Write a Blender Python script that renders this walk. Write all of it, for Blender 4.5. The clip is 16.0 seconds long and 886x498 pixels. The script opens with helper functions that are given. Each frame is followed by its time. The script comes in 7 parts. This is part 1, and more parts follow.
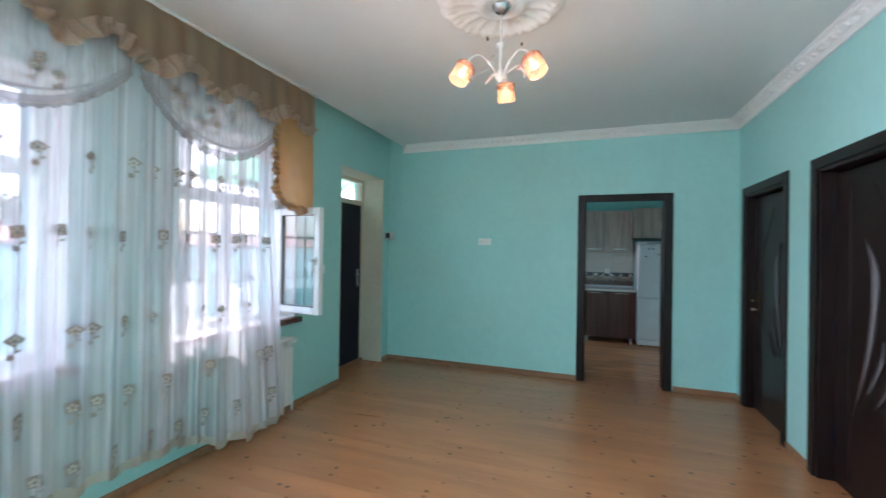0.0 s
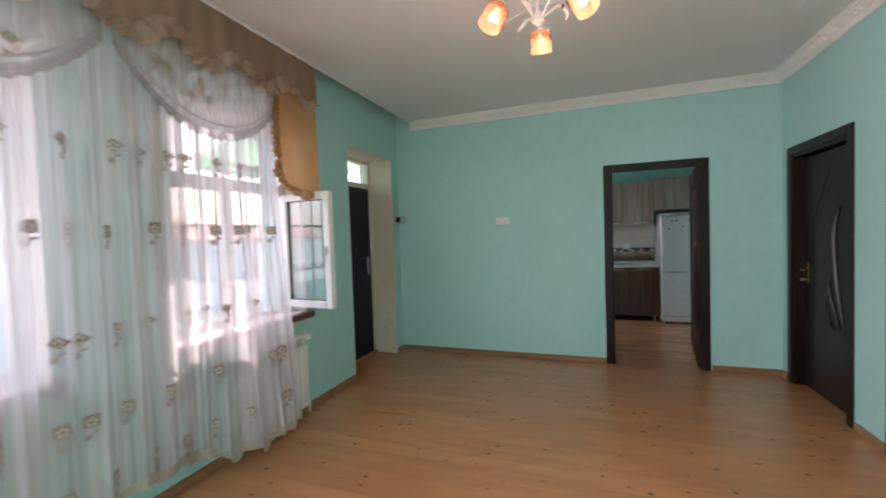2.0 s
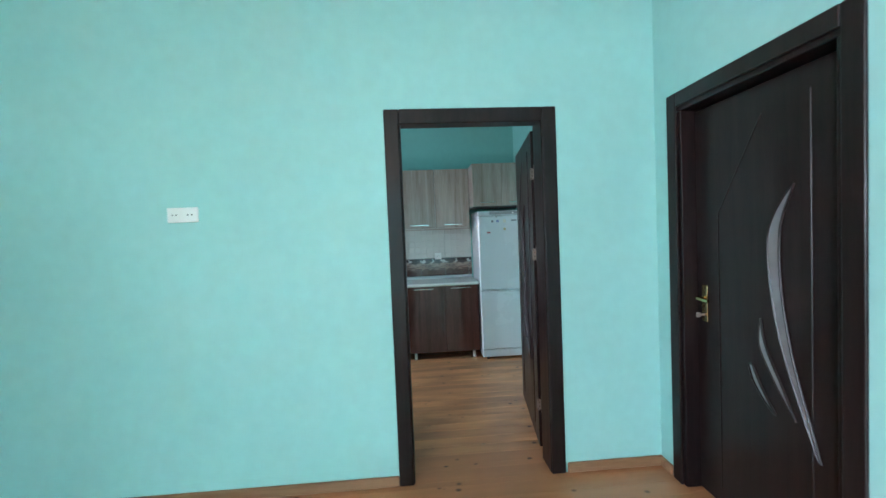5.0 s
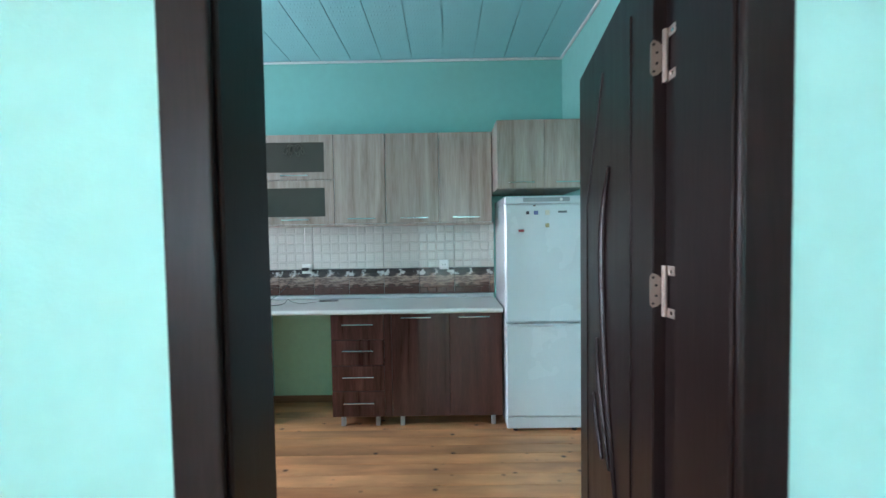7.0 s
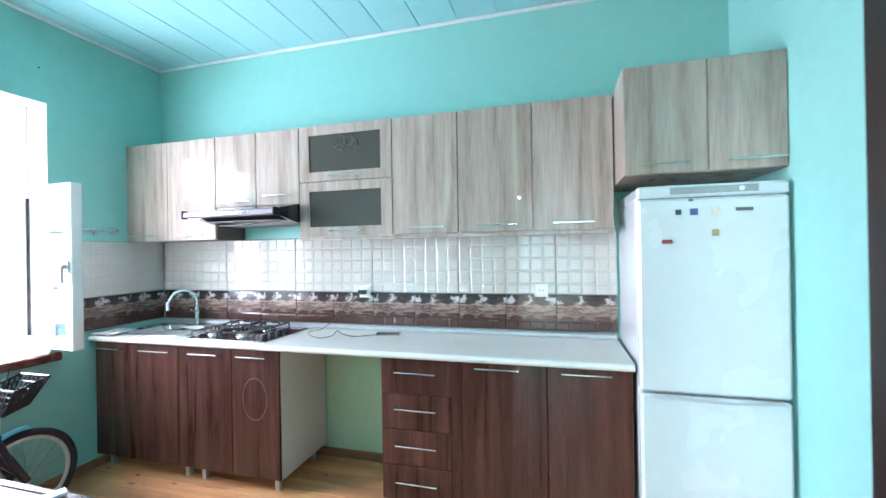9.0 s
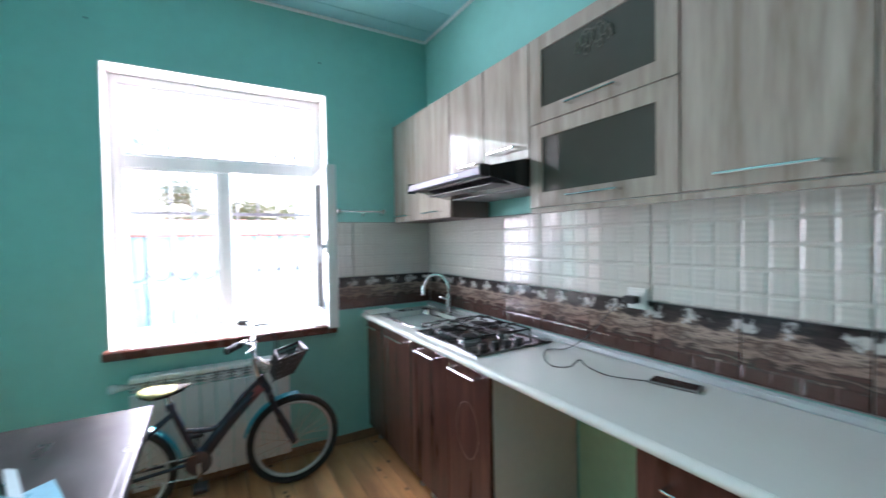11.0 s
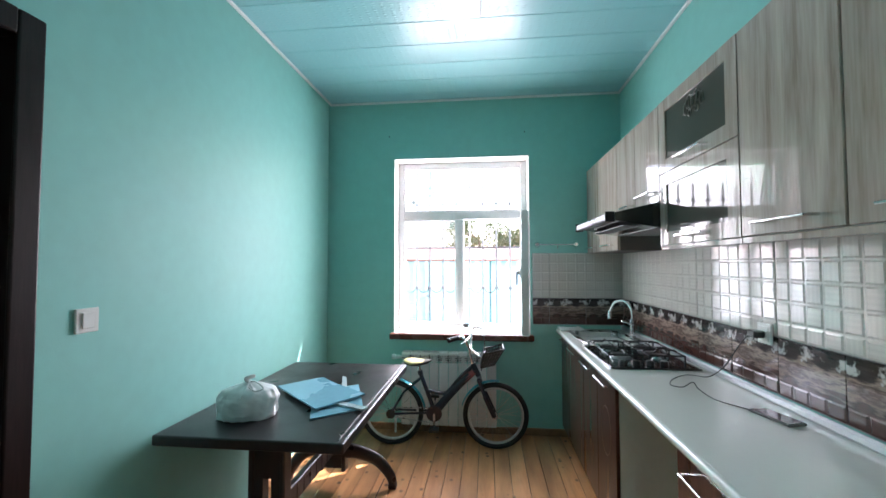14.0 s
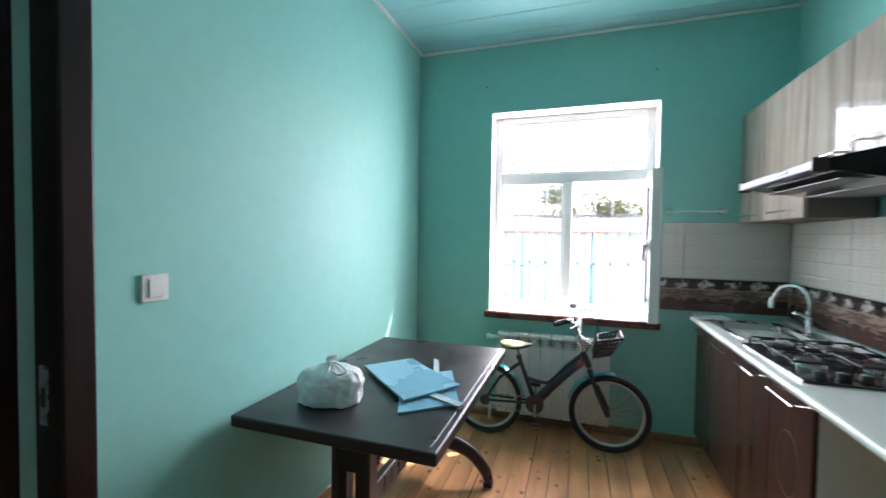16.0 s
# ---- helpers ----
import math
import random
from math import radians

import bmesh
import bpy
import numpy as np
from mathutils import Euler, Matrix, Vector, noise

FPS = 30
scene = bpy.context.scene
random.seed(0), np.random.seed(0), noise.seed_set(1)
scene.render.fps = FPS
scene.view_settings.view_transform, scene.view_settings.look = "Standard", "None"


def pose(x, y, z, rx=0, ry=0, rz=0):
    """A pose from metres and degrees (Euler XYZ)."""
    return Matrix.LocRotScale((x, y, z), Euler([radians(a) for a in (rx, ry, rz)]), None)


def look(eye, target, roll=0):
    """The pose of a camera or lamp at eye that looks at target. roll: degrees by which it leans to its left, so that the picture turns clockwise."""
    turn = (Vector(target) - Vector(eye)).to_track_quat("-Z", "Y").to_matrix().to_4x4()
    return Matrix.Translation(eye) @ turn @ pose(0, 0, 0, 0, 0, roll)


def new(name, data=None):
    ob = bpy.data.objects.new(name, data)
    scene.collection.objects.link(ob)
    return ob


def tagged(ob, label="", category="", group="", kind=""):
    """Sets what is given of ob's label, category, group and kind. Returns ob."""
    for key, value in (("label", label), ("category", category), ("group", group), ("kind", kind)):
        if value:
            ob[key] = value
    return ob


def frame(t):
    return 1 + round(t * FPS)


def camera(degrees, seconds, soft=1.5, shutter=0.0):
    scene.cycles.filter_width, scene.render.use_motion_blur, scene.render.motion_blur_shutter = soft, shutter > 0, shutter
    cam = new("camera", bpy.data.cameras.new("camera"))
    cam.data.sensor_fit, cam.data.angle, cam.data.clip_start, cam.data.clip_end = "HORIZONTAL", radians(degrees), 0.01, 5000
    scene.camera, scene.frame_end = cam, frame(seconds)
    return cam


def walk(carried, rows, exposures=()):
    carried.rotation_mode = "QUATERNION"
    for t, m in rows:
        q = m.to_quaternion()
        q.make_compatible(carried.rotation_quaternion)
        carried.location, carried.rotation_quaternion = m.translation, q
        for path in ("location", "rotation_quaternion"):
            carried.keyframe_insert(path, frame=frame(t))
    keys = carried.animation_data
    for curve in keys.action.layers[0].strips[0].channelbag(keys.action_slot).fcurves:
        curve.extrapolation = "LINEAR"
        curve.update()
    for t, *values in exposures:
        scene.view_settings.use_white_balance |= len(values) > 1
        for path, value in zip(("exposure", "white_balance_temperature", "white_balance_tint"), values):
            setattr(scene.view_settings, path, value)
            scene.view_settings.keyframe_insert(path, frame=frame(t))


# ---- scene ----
cam = camera(94.8, 16.0, shutter=0.3)
PATH = [
    (0, (0.072, 0.019, 1.491), (-0.605, 1.901, 1.5), 0.9),
    (0.5, (0.044, -0.02, 1.486), (-1.024, 1.671, 1.463), 0.6),
    (1, (-0.062, -0.026, 1.493), (-1.266, 1.57, 1.461), -0.7),
    (1.5, (-0.193, 0.03, 1.5), (-1.234, 1.737, 1.455), -2.2),
    (2, (-0.201, 0.262, 1.472), (-0.883, 2.141, 1.404), -1.9),
    (2.5, (-0.151, 0.623, 1.476), (-0.514, 2.589, 1.41), -1.7),
    (3, (-0.199, 1.019, 1.47), (-0.357, 3.011, 1.406), -2.2),
    (3.5, (-0.179, 1.425, 1.436), (-0.23, 3.423, 1.383), -2.5),
    (3.7, (-0.149, 1.618, 1.454), (-0.175, 3.617, 1.411), -2.4),
    (5.8, (0.248, 3.443, 1.45), (0.451, 5.431, 1.36), -1.8),
    (6, (0.289, 3.652, 1.425), (0.473, 5.641, 1.334), -0.9),
    (6.5, (0.357, 4.03, 1.484), (0.396, 6.026, 1.375), -0.8),
    (7, (0.383, 4.393, 1.432), (0.374, 6.392, 1.361), -0.9),
    (7.5, (0.433, 4.653, 1.428), (0.271, 6.645, 1.359), -1.6),
    (8, (0.459, 4.874, 1.465), (0.117, 6.845, 1.491), -1.6),
    (8.2, (0.461, 4.95, 1.448), (0.064, 6.91, 1.499), -1.5),
    (10.3, (0.337, 6.084, 1.415), (-0.692, 7.796, 1.313), -1.1),
    (10.5, (0.266, 6.204, 1.39), (-0.941, 7.798, 1.336), -1.2),
    (11, (0.208, 6.39, 1.405), (-1.523, 7.391, 1.355), -1.0),
    (11.5, (0.31, 6.542, 1.411), (-1.681, 6.727, 1.369), -1.2),
    (12, (0.518, 6.601, 1.42), (-1.479, 6.499, 1.405), -2.2),
    (12.5, (0.741, 6.619, 1.422), (-1.251, 6.459, 1.361), -2.5),
    (13, (0.864, 6.684, 1.416), (-1.126, 6.505, 1.325), -2.1),
    (13.5, (0.952, 6.727, 1.403), (-1.037, 6.522, 1.361), -1.1),
    (14, (0.984, 6.736, 1.437), (-1.003, 6.524, 1.513), -0.1),
    (14.5, (0.943, 6.722, 1.443), (-1.042, 6.535, 1.602), 0.2),
    (15, (0.865, 6.669, 1.467), (-1.121, 6.495, 1.62), 0.2),
    (15.5, (0.767, 6.611, 1.431), (-1.214, 6.339, 1.474), 0.1),
    (16, (0.597, 6.578, 1.414), (-1.301, 5.95, 1.352), 0.8),
]
walk(cam, [(t, look(eye, target, roll)) for t, eye, target, roll in PATH],
     exposures=[(0, 2.42, 5800, 22), (1.0, 2.28, 6050, 26), (1.5, 2.12, 6600, 30), (2.0, 2.3, 6900, 34), (2.5, 2.5, 6600, 24), (3.0, 2.8, 6300, 23), (3.7, 3.08, 5500, 21), (5.8, 3.4, 5800, 16), (6.5, 3.5, 5700, 17), (7.0, 3.82, 5800, 19), (8.2, 5.0, 5850, 23), (10.3, 4.15, 6000, 26), (11.0, 3.78, 6050, 24), (11.5, 3.4, 6150, 20), (12.0, 3.4, 6250, 20), (16.0, 3.64, 6250, 19)])

# ---- world, sun and lamps ----
SUN_WAY = Vector((1.0, -1.15, -1.62)).normalized()
world = bpy.data.worlds.new("sky")
scene.world = world
world.use_nodes = True
wn = world.node_tree
wn.nodes.clear()
w_out = wn.nodes.new("ShaderNodeOutputWorld")
w_bg = wn.nodes.new("ShaderNodeBackground")
w_sky = wn.nodes.new("ShaderNodeTexSky")
w_sky.sky_type = "NISHITA"
w_sky.sun_disc = False
w_sky.sun_elevation = math.asin(-SUN_WAY.z)
w_sky.sun_rotation = math.atan2(-SUN_WAY.x, -SUN_WAY.y)
w_sky.dust_density = 3.0
w_sky.air_density = 1.0
w_bg.inputs["Strength"].default_value = 0.13
wn.links.new(w_sky.outputs[0], w_bg.inputs[0])
wn.links.new(w_bg.outputs[0], w_out.inputs[0])

sun = new("sun", bpy.data.lights.new("sun", "SUN"))
sun.data.energy = 1.7
sun.data.angle = radians(0.55)
sun.data.color = (1.0, 0.95, 0.86)
sun.matrix_world = look((-8, 8, 12), Vector((-8, 8, 12)) + SUN_WAY)


OUT_X = -3.06


def window_light(name, x, y0, y1, z0, z1, watts, color=(0.90, 0.96, 1.0), tilt=-58):
    """The sky's light as it enters one window opening, aimed into the room."""
    d = bpy.data.lights.new(name, "AREA")
    d.shape, d.size, d.size_y, d.energy = "RECTANGLE", z1 - z0, y1 - y0, watts
    d.color = color
    ob = new(name, d)
    ob.matrix_world = pose(x, (y0 + y1) / 2, (z0 + z1) / 2, 0, tilt, 0)
    return ob


window_light("window_light_kitchen", OUT_X, 5.98, 7.05, 0.9, 2.34, 8.3, (0.98, 0.95, 0.98), -75)
window_light("window_light_living", OUT_X, 2.03, 3.12, 0.9, 2.34, 1.0)
window_light("window_light_living_near", OUT_X, 0.15, 1.33, 0.9, 2.34, 1.0)
# Added fill lamp: brightens the living room through an unseen window behind.
window_light("fill_light_living_back", OUT_X, -1.63, -0.50, 0.9, 2.34, 103)

# ---- materials ----
def nodes_of(name):
    m = bpy.data.materials.new(name)
    m.use_nodes = True
    return m, m.node_tree, m.node_tree.nodes["Principled BSDF"]


def mat(name, color, rough=0.5, metal=0.0, vary=0.08, scale=6.0, bump=0.0, bump_scale=60.0, coat=0.0, stretch=(1, 1, 1), rough_vary=0.08, random_tone=0.0, spec=0.5):
    """A painted, plastic, metal or mineral surface: base colour with two scales of variation, uneven gloss and fine relief."""
    m, t, p = nodes_of(name)
    n, l = t.nodes, t.links
    tc = n.new("ShaderNodeTexCoord")
    mp = n.new("ShaderNodeMapping")
    mp.inputs["Scale"].default_value = stretch
    l.new(tc.outputs["Object"], mp.inputs[0])
    big = n.new("ShaderNodeTexNoise")
    big.inputs["Scale"].default_value, big.inputs["Detail"].default_value = scale * 0.25, 4
    fine = n.new("ShaderNodeTexNoise")
    fine.inputs["Scale"].default_value, fine.inputs["Detail"].default_value = scale * 5, 5
    l.new(mp.outputs[0], big.inputs[0])
    l.new(mp.outputs[0], fine.inputs[0])
    add = n.new("ShaderNodeMath")
    add.operation = "ADD"
    l.new(big.outputs[0], add.inputs[0])
    l.new(fine.outputs[0], add.inputs[1])
    ramp = n.new("ShaderNodeMapRange")
    ramp.inputs[1].default_value, ramp.inputs[2].default_value = 0.6, 1.4
    ramp.inputs[3].default_value, ramp.inputs[4].default_value = 1 - vary, 1 + vary
    l.new(add.outputs[0], ramp.inputs[0])
    tone = ramp.outputs[0]
    if random_tone:
        info = n.new("ShaderNodeObjectInfo")
        rr = n.new("ShaderNodeMapRange")
        rr.inputs[3].default_value, rr.inputs[4].default_value = 1 - random_tone, 1 + random_tone
        l.new(info.outputs["Random"], rr.inputs[0])
        mul = n.new("ShaderNodeMath")
        mul.operation = "MULTIPLY"
        l.new(tone, mul.inputs[0])
        l.new(rr.outputs[0], mul.inputs[1])
        tone = mul.outputs[0]
    vm = n.new("ShaderNodeVectorMath")
    vm.operation = "SCALE"
    vm.inputs[0].default_value = color
    l.new(tone, vm.inputs["Scale"])
    l.new(vm.outputs[0], p.inputs["Base Color"])
    rg = n.new("ShaderNodeMapRange")
    rg.inputs[1].default_value, rg.inputs[2].default_value = 0.3, 0.7
    rg.inputs[3].default_value, rg.inputs[4].default_value = max(0.02, rough - rough_vary), min(1, rough + rough_vary)
    l.new(big.outputs[0], rg.inputs[0])
    l.new(rg.outputs[0], p.inputs["Roughness"])
    p.inputs["Metallic"].default_value = metal
    p.inputs["Specular IOR Level"].default_value = spec
    if coat:
        p.inputs["Coat Weight"].default_value, p.inputs["Coat Roughness"].default_value = coat, 0.06
    if bump:
        bn = n.new("ShaderNodeTexNoise")
        bn.inputs["Scale"].default_value, bn.inputs["Detail"].default_value = bump_scale, 4
        l.new(mp.outputs[0], bn.inputs[0])
        b = n.new("ShaderNodeBump")
        b.inputs["Strength"].default_value, b.inputs["Distance"].default_value = bump, 0.004
        l.new(bn.outputs[0], b.inputs["Height"])
        l.new(b.outputs[0], p.inputs["Normal"])
    return m


def wood_mat(name, stops, grain_axis, rough, coat=0.0, knots=0.0, grain=9.0, random_tone=0.12, coat_rough=0.08, streak=14.0, spec=0.5, stain=0.0, coat_ior=1.5):
    """Wood with grain along one axis (0, 1 or 2), streaks, knots and a tone of its own for every board."""
    m, t, p = nodes_of(name)
    n, l = t.nodes, t.links
    tc = n.new("ShaderNodeTexCoord")
    info = n.new("ShaderNodeObjectInfo")
    off = n.new("ShaderNodeVectorMath")
    off.operation = "SCALE"
    off.inputs[0].default_value = (37.0, 11.0, 53.0)
    l.new(info.outputs["Random"], off.inputs["Scale"])
    ad = n.new("ShaderNodeVectorMath")
    l.new(tc.outputs["Object"], ad.inputs[0])
    l.new(off.outputs[0], ad.inputs[1])
    mp = n.new("ShaderNodeMapping")
    s = [grain, grain, grain]
    s[grain_axis] = grain * 0.07
    mp.inputs["Scale"].default_value = s
    l.new(ad.outputs[0], mp.inputs[0])
    n1 = n.new("ShaderNodeTexNoise")
    n1.inputs["Scale"].default_value, n1.inputs["Detail"].default_value, n1.inputs["Distortion"].default_value = 1.3, 6, 0.6
    l.new(mp.outputs[0], n1.inputs[0])
    n2 = n.new("ShaderNodeTexNoise")
    n2.inputs["Scale"].default_value, n2.inputs["Detail"].default_value = streak, 3
    l.new(mp.outputs[0], n2.inputs[0])
    mixv = n.new("ShaderNodeMath")
    mixv.operation = "MULTIPLY_ADD"
    mixv.inputs[1].default_value = 0.45
    l.new(n2.outputs[0], mixv.inputs[0])
    sub = n.new("ShaderNodeMath")
    sub.operation = "SUBTRACT"
    sub.inputs[1].default_value = 0.22
    l.new(n1.outputs[0], sub.inputs[0])
    l.new(sub.outputs[0], mixv.inputs[2])
    ramp = n.new("ShaderNodeValToRGB")
    while len(ramp.color_ramp.elements) < len(stops):
        ramp.color_ramp.elements.new(0.5)
    for e, (at, c) in zip(ramp.color_ramp.elements, stops):
        e.position, e.color = at, (*c, 1)
    l.new(mixv.outputs[0], ramp.inputs[0])
    col = ramp.outputs[0]
    if knots:
        mk = n.new("ShaderNodeMapping")
        ks = [9.5, 9.5, 9.5]
        ks[grain_axis] = 7.5
        ks[2] = 0.0 if grain_axis == 0 else ks[2]
        mk.inputs["Scale"].default_value = ks
        l.new(ad.outputs[0], mk.inputs[0])
        vo = n.new("ShaderNodeTexVoronoi")
        vo.inputs["Scale"].default_value, vo.inputs["Randomness"].default_value = 1.0, 1.0
        l.new(mk.outputs[0], vo.inputs[0])
        rk = n.new("ShaderNodeMapRange")
        rk.inputs[1].default_value, rk.inputs[2].default_value = 0.06, 0.17
        rk.inputs[3].default_value, rk.inputs[4].default_value = knots, 0.0
        l.new(vo.outputs["Distance"], rk.inputs[0])
        mx = n.new("ShaderNodeMix")
        mx.data_type = "RGBA"
        l.new(rk.outputs[0], mx.inputs[0])
        l.new(col, mx.inputs[6])
        mx.inputs[7].default_value = (0.045, 0.018, 0.008, 1)
        col = mx.outputs[2]
    rr = n.new("ShaderNodeMapRange")
    rr.inputs[3].default_value, rr.inputs[4].default_value = 1 - random_tone, 1 + random_tone
    l.new(info.outputs["Random"], rr.inputs[0])
    vm = n.new("ShaderNodeVectorMath")
    vm.operation = "SCALE"
    l.new(col, vm.inputs[0])
    l.new(rr.outputs[0], vm.inputs["Scale"])
    tone = vm.outputs[0]
    if stain:
        ns = n.new("ShaderNodeTexNoise")
        ns.inputs["Scale"].default_value, ns.inputs["Detail"].default_value = 2.6, 5
        ms = n.new("ShaderNodeMapping")
        ms.inputs["Scale"].default_value = (0.6, 2.2, 1.0)
        l.new(ad.outputs[0], ms.inputs[0])
        l.new(ms.outputs[0], ns.inputs[0])
        rs = n.new("ShaderNodeMapRange")
        rs.inputs[1].default_value, rs.inputs[2].default_value = 0.35, 0.65
        rs.inputs[3].default_value, rs.inputs[4].default_value = 1 - stain, 1 + 0.5 * stain
        l.new(ns.outputs[0], rs.inputs[0])
        vs = n.new("ShaderNodeVectorMath")
        vs.operation = "SCALE"
        l.new(tone, vs.inputs[0])
        l.new(rs.outputs[0], vs.inputs["Scale"])
        tone = vs.outputs[0]
    l.new(tone, p.inputs["Base Color"])
    rg = n.new("ShaderNodeMapRange")
    rg.inputs[3].default_value, rg.inputs[4].default_value = max(0.03, rough - 0.1), rough + 0.1
    l.new(n1.outputs[0], rg.inputs[0])
    l.new(rg.outputs[0], p.inputs["Roughness"])
    if coat:
        p.inputs["Coat Weight"].default_value, p.inputs["Coat Roughness"].default_value = coat, coat_rough
        p.inputs["Coat IOR"].default_value = coat_ior
    p.inputs["Specular IOR Level"].default_value = spec
    b = n.new("ShaderNodeBump")
    b.inputs["Strength"].default_value, b.inputs["Distance"].default_value = 0.12, 0.002
    l.new(n2.outputs[0], b.inputs["Height"])
    l.new(b.outputs[0], p.inputs["Normal"])
    return m


def glass_mat(name, tint=(1, 1, 1), gloss=0.14):
    """Thin window glass: clear straight through, with a weak mirror gloss."""
    m, t, p = nodes_of(name)
    n, l = t.nodes, t.links
    n.remove(p)
    tr, gl, mx = n.new("ShaderNodeBsdfTransparent"), n.new("ShaderNodeBsdfGlossy"), n.new("ShaderNodeMixShader")
    tr.inputs[0].default_value = (*tint, 1)
    gl.inputs["Roughness"].default_value = 0.0
    mx.inputs[0].default_value = gloss
    l.new(tr.outputs[0], mx.inputs[1])
    l.new(gl.outputs[0], mx.inputs[2])
    l.new(mx.outputs[0], n["Material Output"].inputs[0])
    return m


def sheer_mat(name, color, clear, gather=0.0):
    """Thin woven voile: part of the light goes straight through between the threads, the rest is scattered."""
    m, t, p = nodes_of(name)
    n, l = t.nodes, t.links
    n.remove(p)
    out = n["Material Output"]
    tr, tl, df = n.new("ShaderNodeBsdfTransparent"), n.new("ShaderNodeBsdfTranslucent"), n.new("ShaderNodeBsdfDiffuse")
    tl.inputs[0].default_value = (*color, 1)
    df.inputs[0].default_value = (*color, 1)
    a, b = n.new("ShaderNodeMixShader"), n.new("ShaderNodeMixShader")
    a.inputs[0].default_value = 0.5
    l.new(tl.outputs[0], a.inputs[1])
    l.new(df.outputs[0], a.inputs[2])
    tc = n.new("ShaderNodeTexCoord")
    nz = n.new("ShaderNodeTexNoise")
    nz.inputs["Scale"].default_value, nz.inputs["Detail"].default_value = 5.0, 6
    mg = n.new("ShaderNodeMapping")
    mg.inputs["Scale"].default_value = (0.3, 5.5, 0.07) if gather else (1, 1, 1)
    l.new(tc.outputs["Object"], mg.inputs[0])
    l.new(mg.outputs[0], nz.inputs[0])
    mr = n.new("ShaderNodeMapRange")
    mr.inputs[1].default_value, mr.inputs[2].default_value = 0.3, 0.7
    spread = gather or 0.1
    mr.inputs[3].default_value, mr.inputs[4].default_value = max(0.0, 1 - clear - spread), min(1.0, 1 - clear + spread)
    l.new(nz.outputs[0], mr.inputs[0])
    l.new(mr.outputs[0], b.inputs[0])
    l.new(tr.outputs[0], b.inputs[1])
    l.new(a.outputs[0], b.inputs[2])
    l.new(b.outputs[0], out.inputs[0])
    return m


TEAL = mat("teal_wall_paint", (0.355, 0.64, 0.605), 0.5, vary=0.05, scale=3, bump=0.10, bump_scale=140, coat=0.0)
TEAL_K = mat("turquoise_kitchen_paint", (0.275, 0.60, 0.545), 0.55, vary=0.05, scale=3, bump=0.10, bump_scale=140, spec=0.3)
GREEN = mat("pale_green_plaster", (0.42, 0.62, 0.42), 0.7, vary=0.06, scale=5, bump=0.1, bump_scale=120)
CREAM_REVEAL = mat("cream_reveal_paint", (0.62, 0.58, 0.46), 0.6, vary=0.08, scale=5, bump=0.1, bump_scale=90)
WHITE_REVEAL = mat("white_reveal_paint", (0.82, 0.775, 0.745), 0.5, vary=0.04, scale=5)
CEIL = mat("white_ceiling_paint", (0.74, 0.75, 0.76), 0.35, vary=0.02, scale=2)
STUCCO = mat("white_stucco", (0.80, 0.79, 0.77), 0.6, vary=0.04, scale=8, bump=0.15, bump_scale=80)
PVC = mat("white_pvc", (0.80, 0.80, 0.80), 0.28, vary=0.03, scale=4)
PVC_GREY = mat("grey_weathered_pvc", (0.45, 0.46, 0.47), 0.35, vary=0.08, scale=6)
SILL_BROWN = mat("brown_sill_plastic", (0.10, 0.035, 0.025), 0.3, vary=0.15, scale=12)
RADIATOR = mat("white_radiator_enamel", (0.72, 0.71, 0.69), 0.3, vary=0.05, scale=6)
DARK_SLOT = mat("dark_slot", (0.02, 0.02, 0.02), 0.8)
PLASTIC_WHITE = mat("white_switch_plastic", (0.80, 0.79, 0.76), 0.3, vary=0.03)
PLASTIC_BLACK = mat("black_plastic", (0.015, 0.015, 0.016), 0.35, vary=0.1)
CHROME = mat("chrome", (0.78, 0.78, 0.79), 0.12, metal=1.0, vary=0.04, rough_vary=0.05)
STEEL = mat("brushed_steel", (0.48, 0.48, 0.49), 0.28, metal=1.0, vary=0.06, scale=20, stretch=(1, 6, 6))
BRASS = mat("aged_brass", (0.55, 0.42, 0.20), 0.25, metal=1.0, vary=0.1)
DOOR_STEEL = mat("dark_steel_door_paint", (0.007, 0.009, 0.022), 0.42, vary=0.2, scale=6, bump=0.15, bump_scale=40, spec=0.2)
WENGE = wood_mat("dark_wenge_veneer", [(0.25, (0.008, 0.0045, 0.0045)), (0.75, (0.021, 0.0115, 0.0105))], 2, 0.36, coat=0.05, spec=0.22, grain=16, random_tone=0.05, coat_rough=0.2)
PINE = wood_mat("varnished_pine", [(0.2, (0.44, 0.185, 0.075)), (0.5, (0.475, 0.208, 0.088)), (0.8, (0.51, 0.235, 0.105))], 0, 0.32, coat=0.3, knots=0.95, grain=10, random_tone=0.06, coat_rough=0.18, stain=0.13)
PINE_K = wood_mat("yellow_varnished_pine", [(0.2, (0.55, 0.235, 0.098)), (0.5, (0.66, 0.315, 0.138)), (0.8, (0.72, 0.37, 0.175))], 0, 0.32, coat=0.3, knots=0.95, grain=10, random_tone=0.13, coat_rough=0.2, stain=0.34)
FLOOR_BED = mat("dark_floor_gap", (0.05, 0.03, 0.02), 0.9)
PINE_BASE = wood_mat("pine_baseboard", [(0.2, (0.20, 0.09, 0.04)), (0.8, (0.36, 0.19, 0.10))], 0, 0.45, grain=10)
ASH = wood_mat("grey_ash_gloss_laminate", [(0.25, (0.275, 0.215, 0.175)), (0.5, (0.405, 0.335, 0.285)), (0.8, (0.51, 0.44, 0.385))], 2, 0.30, coat=0.6, grain=14, random_tone=0.06, coat_rough=0.0, streak=9, spec=0.03, coat_ior=1.34)
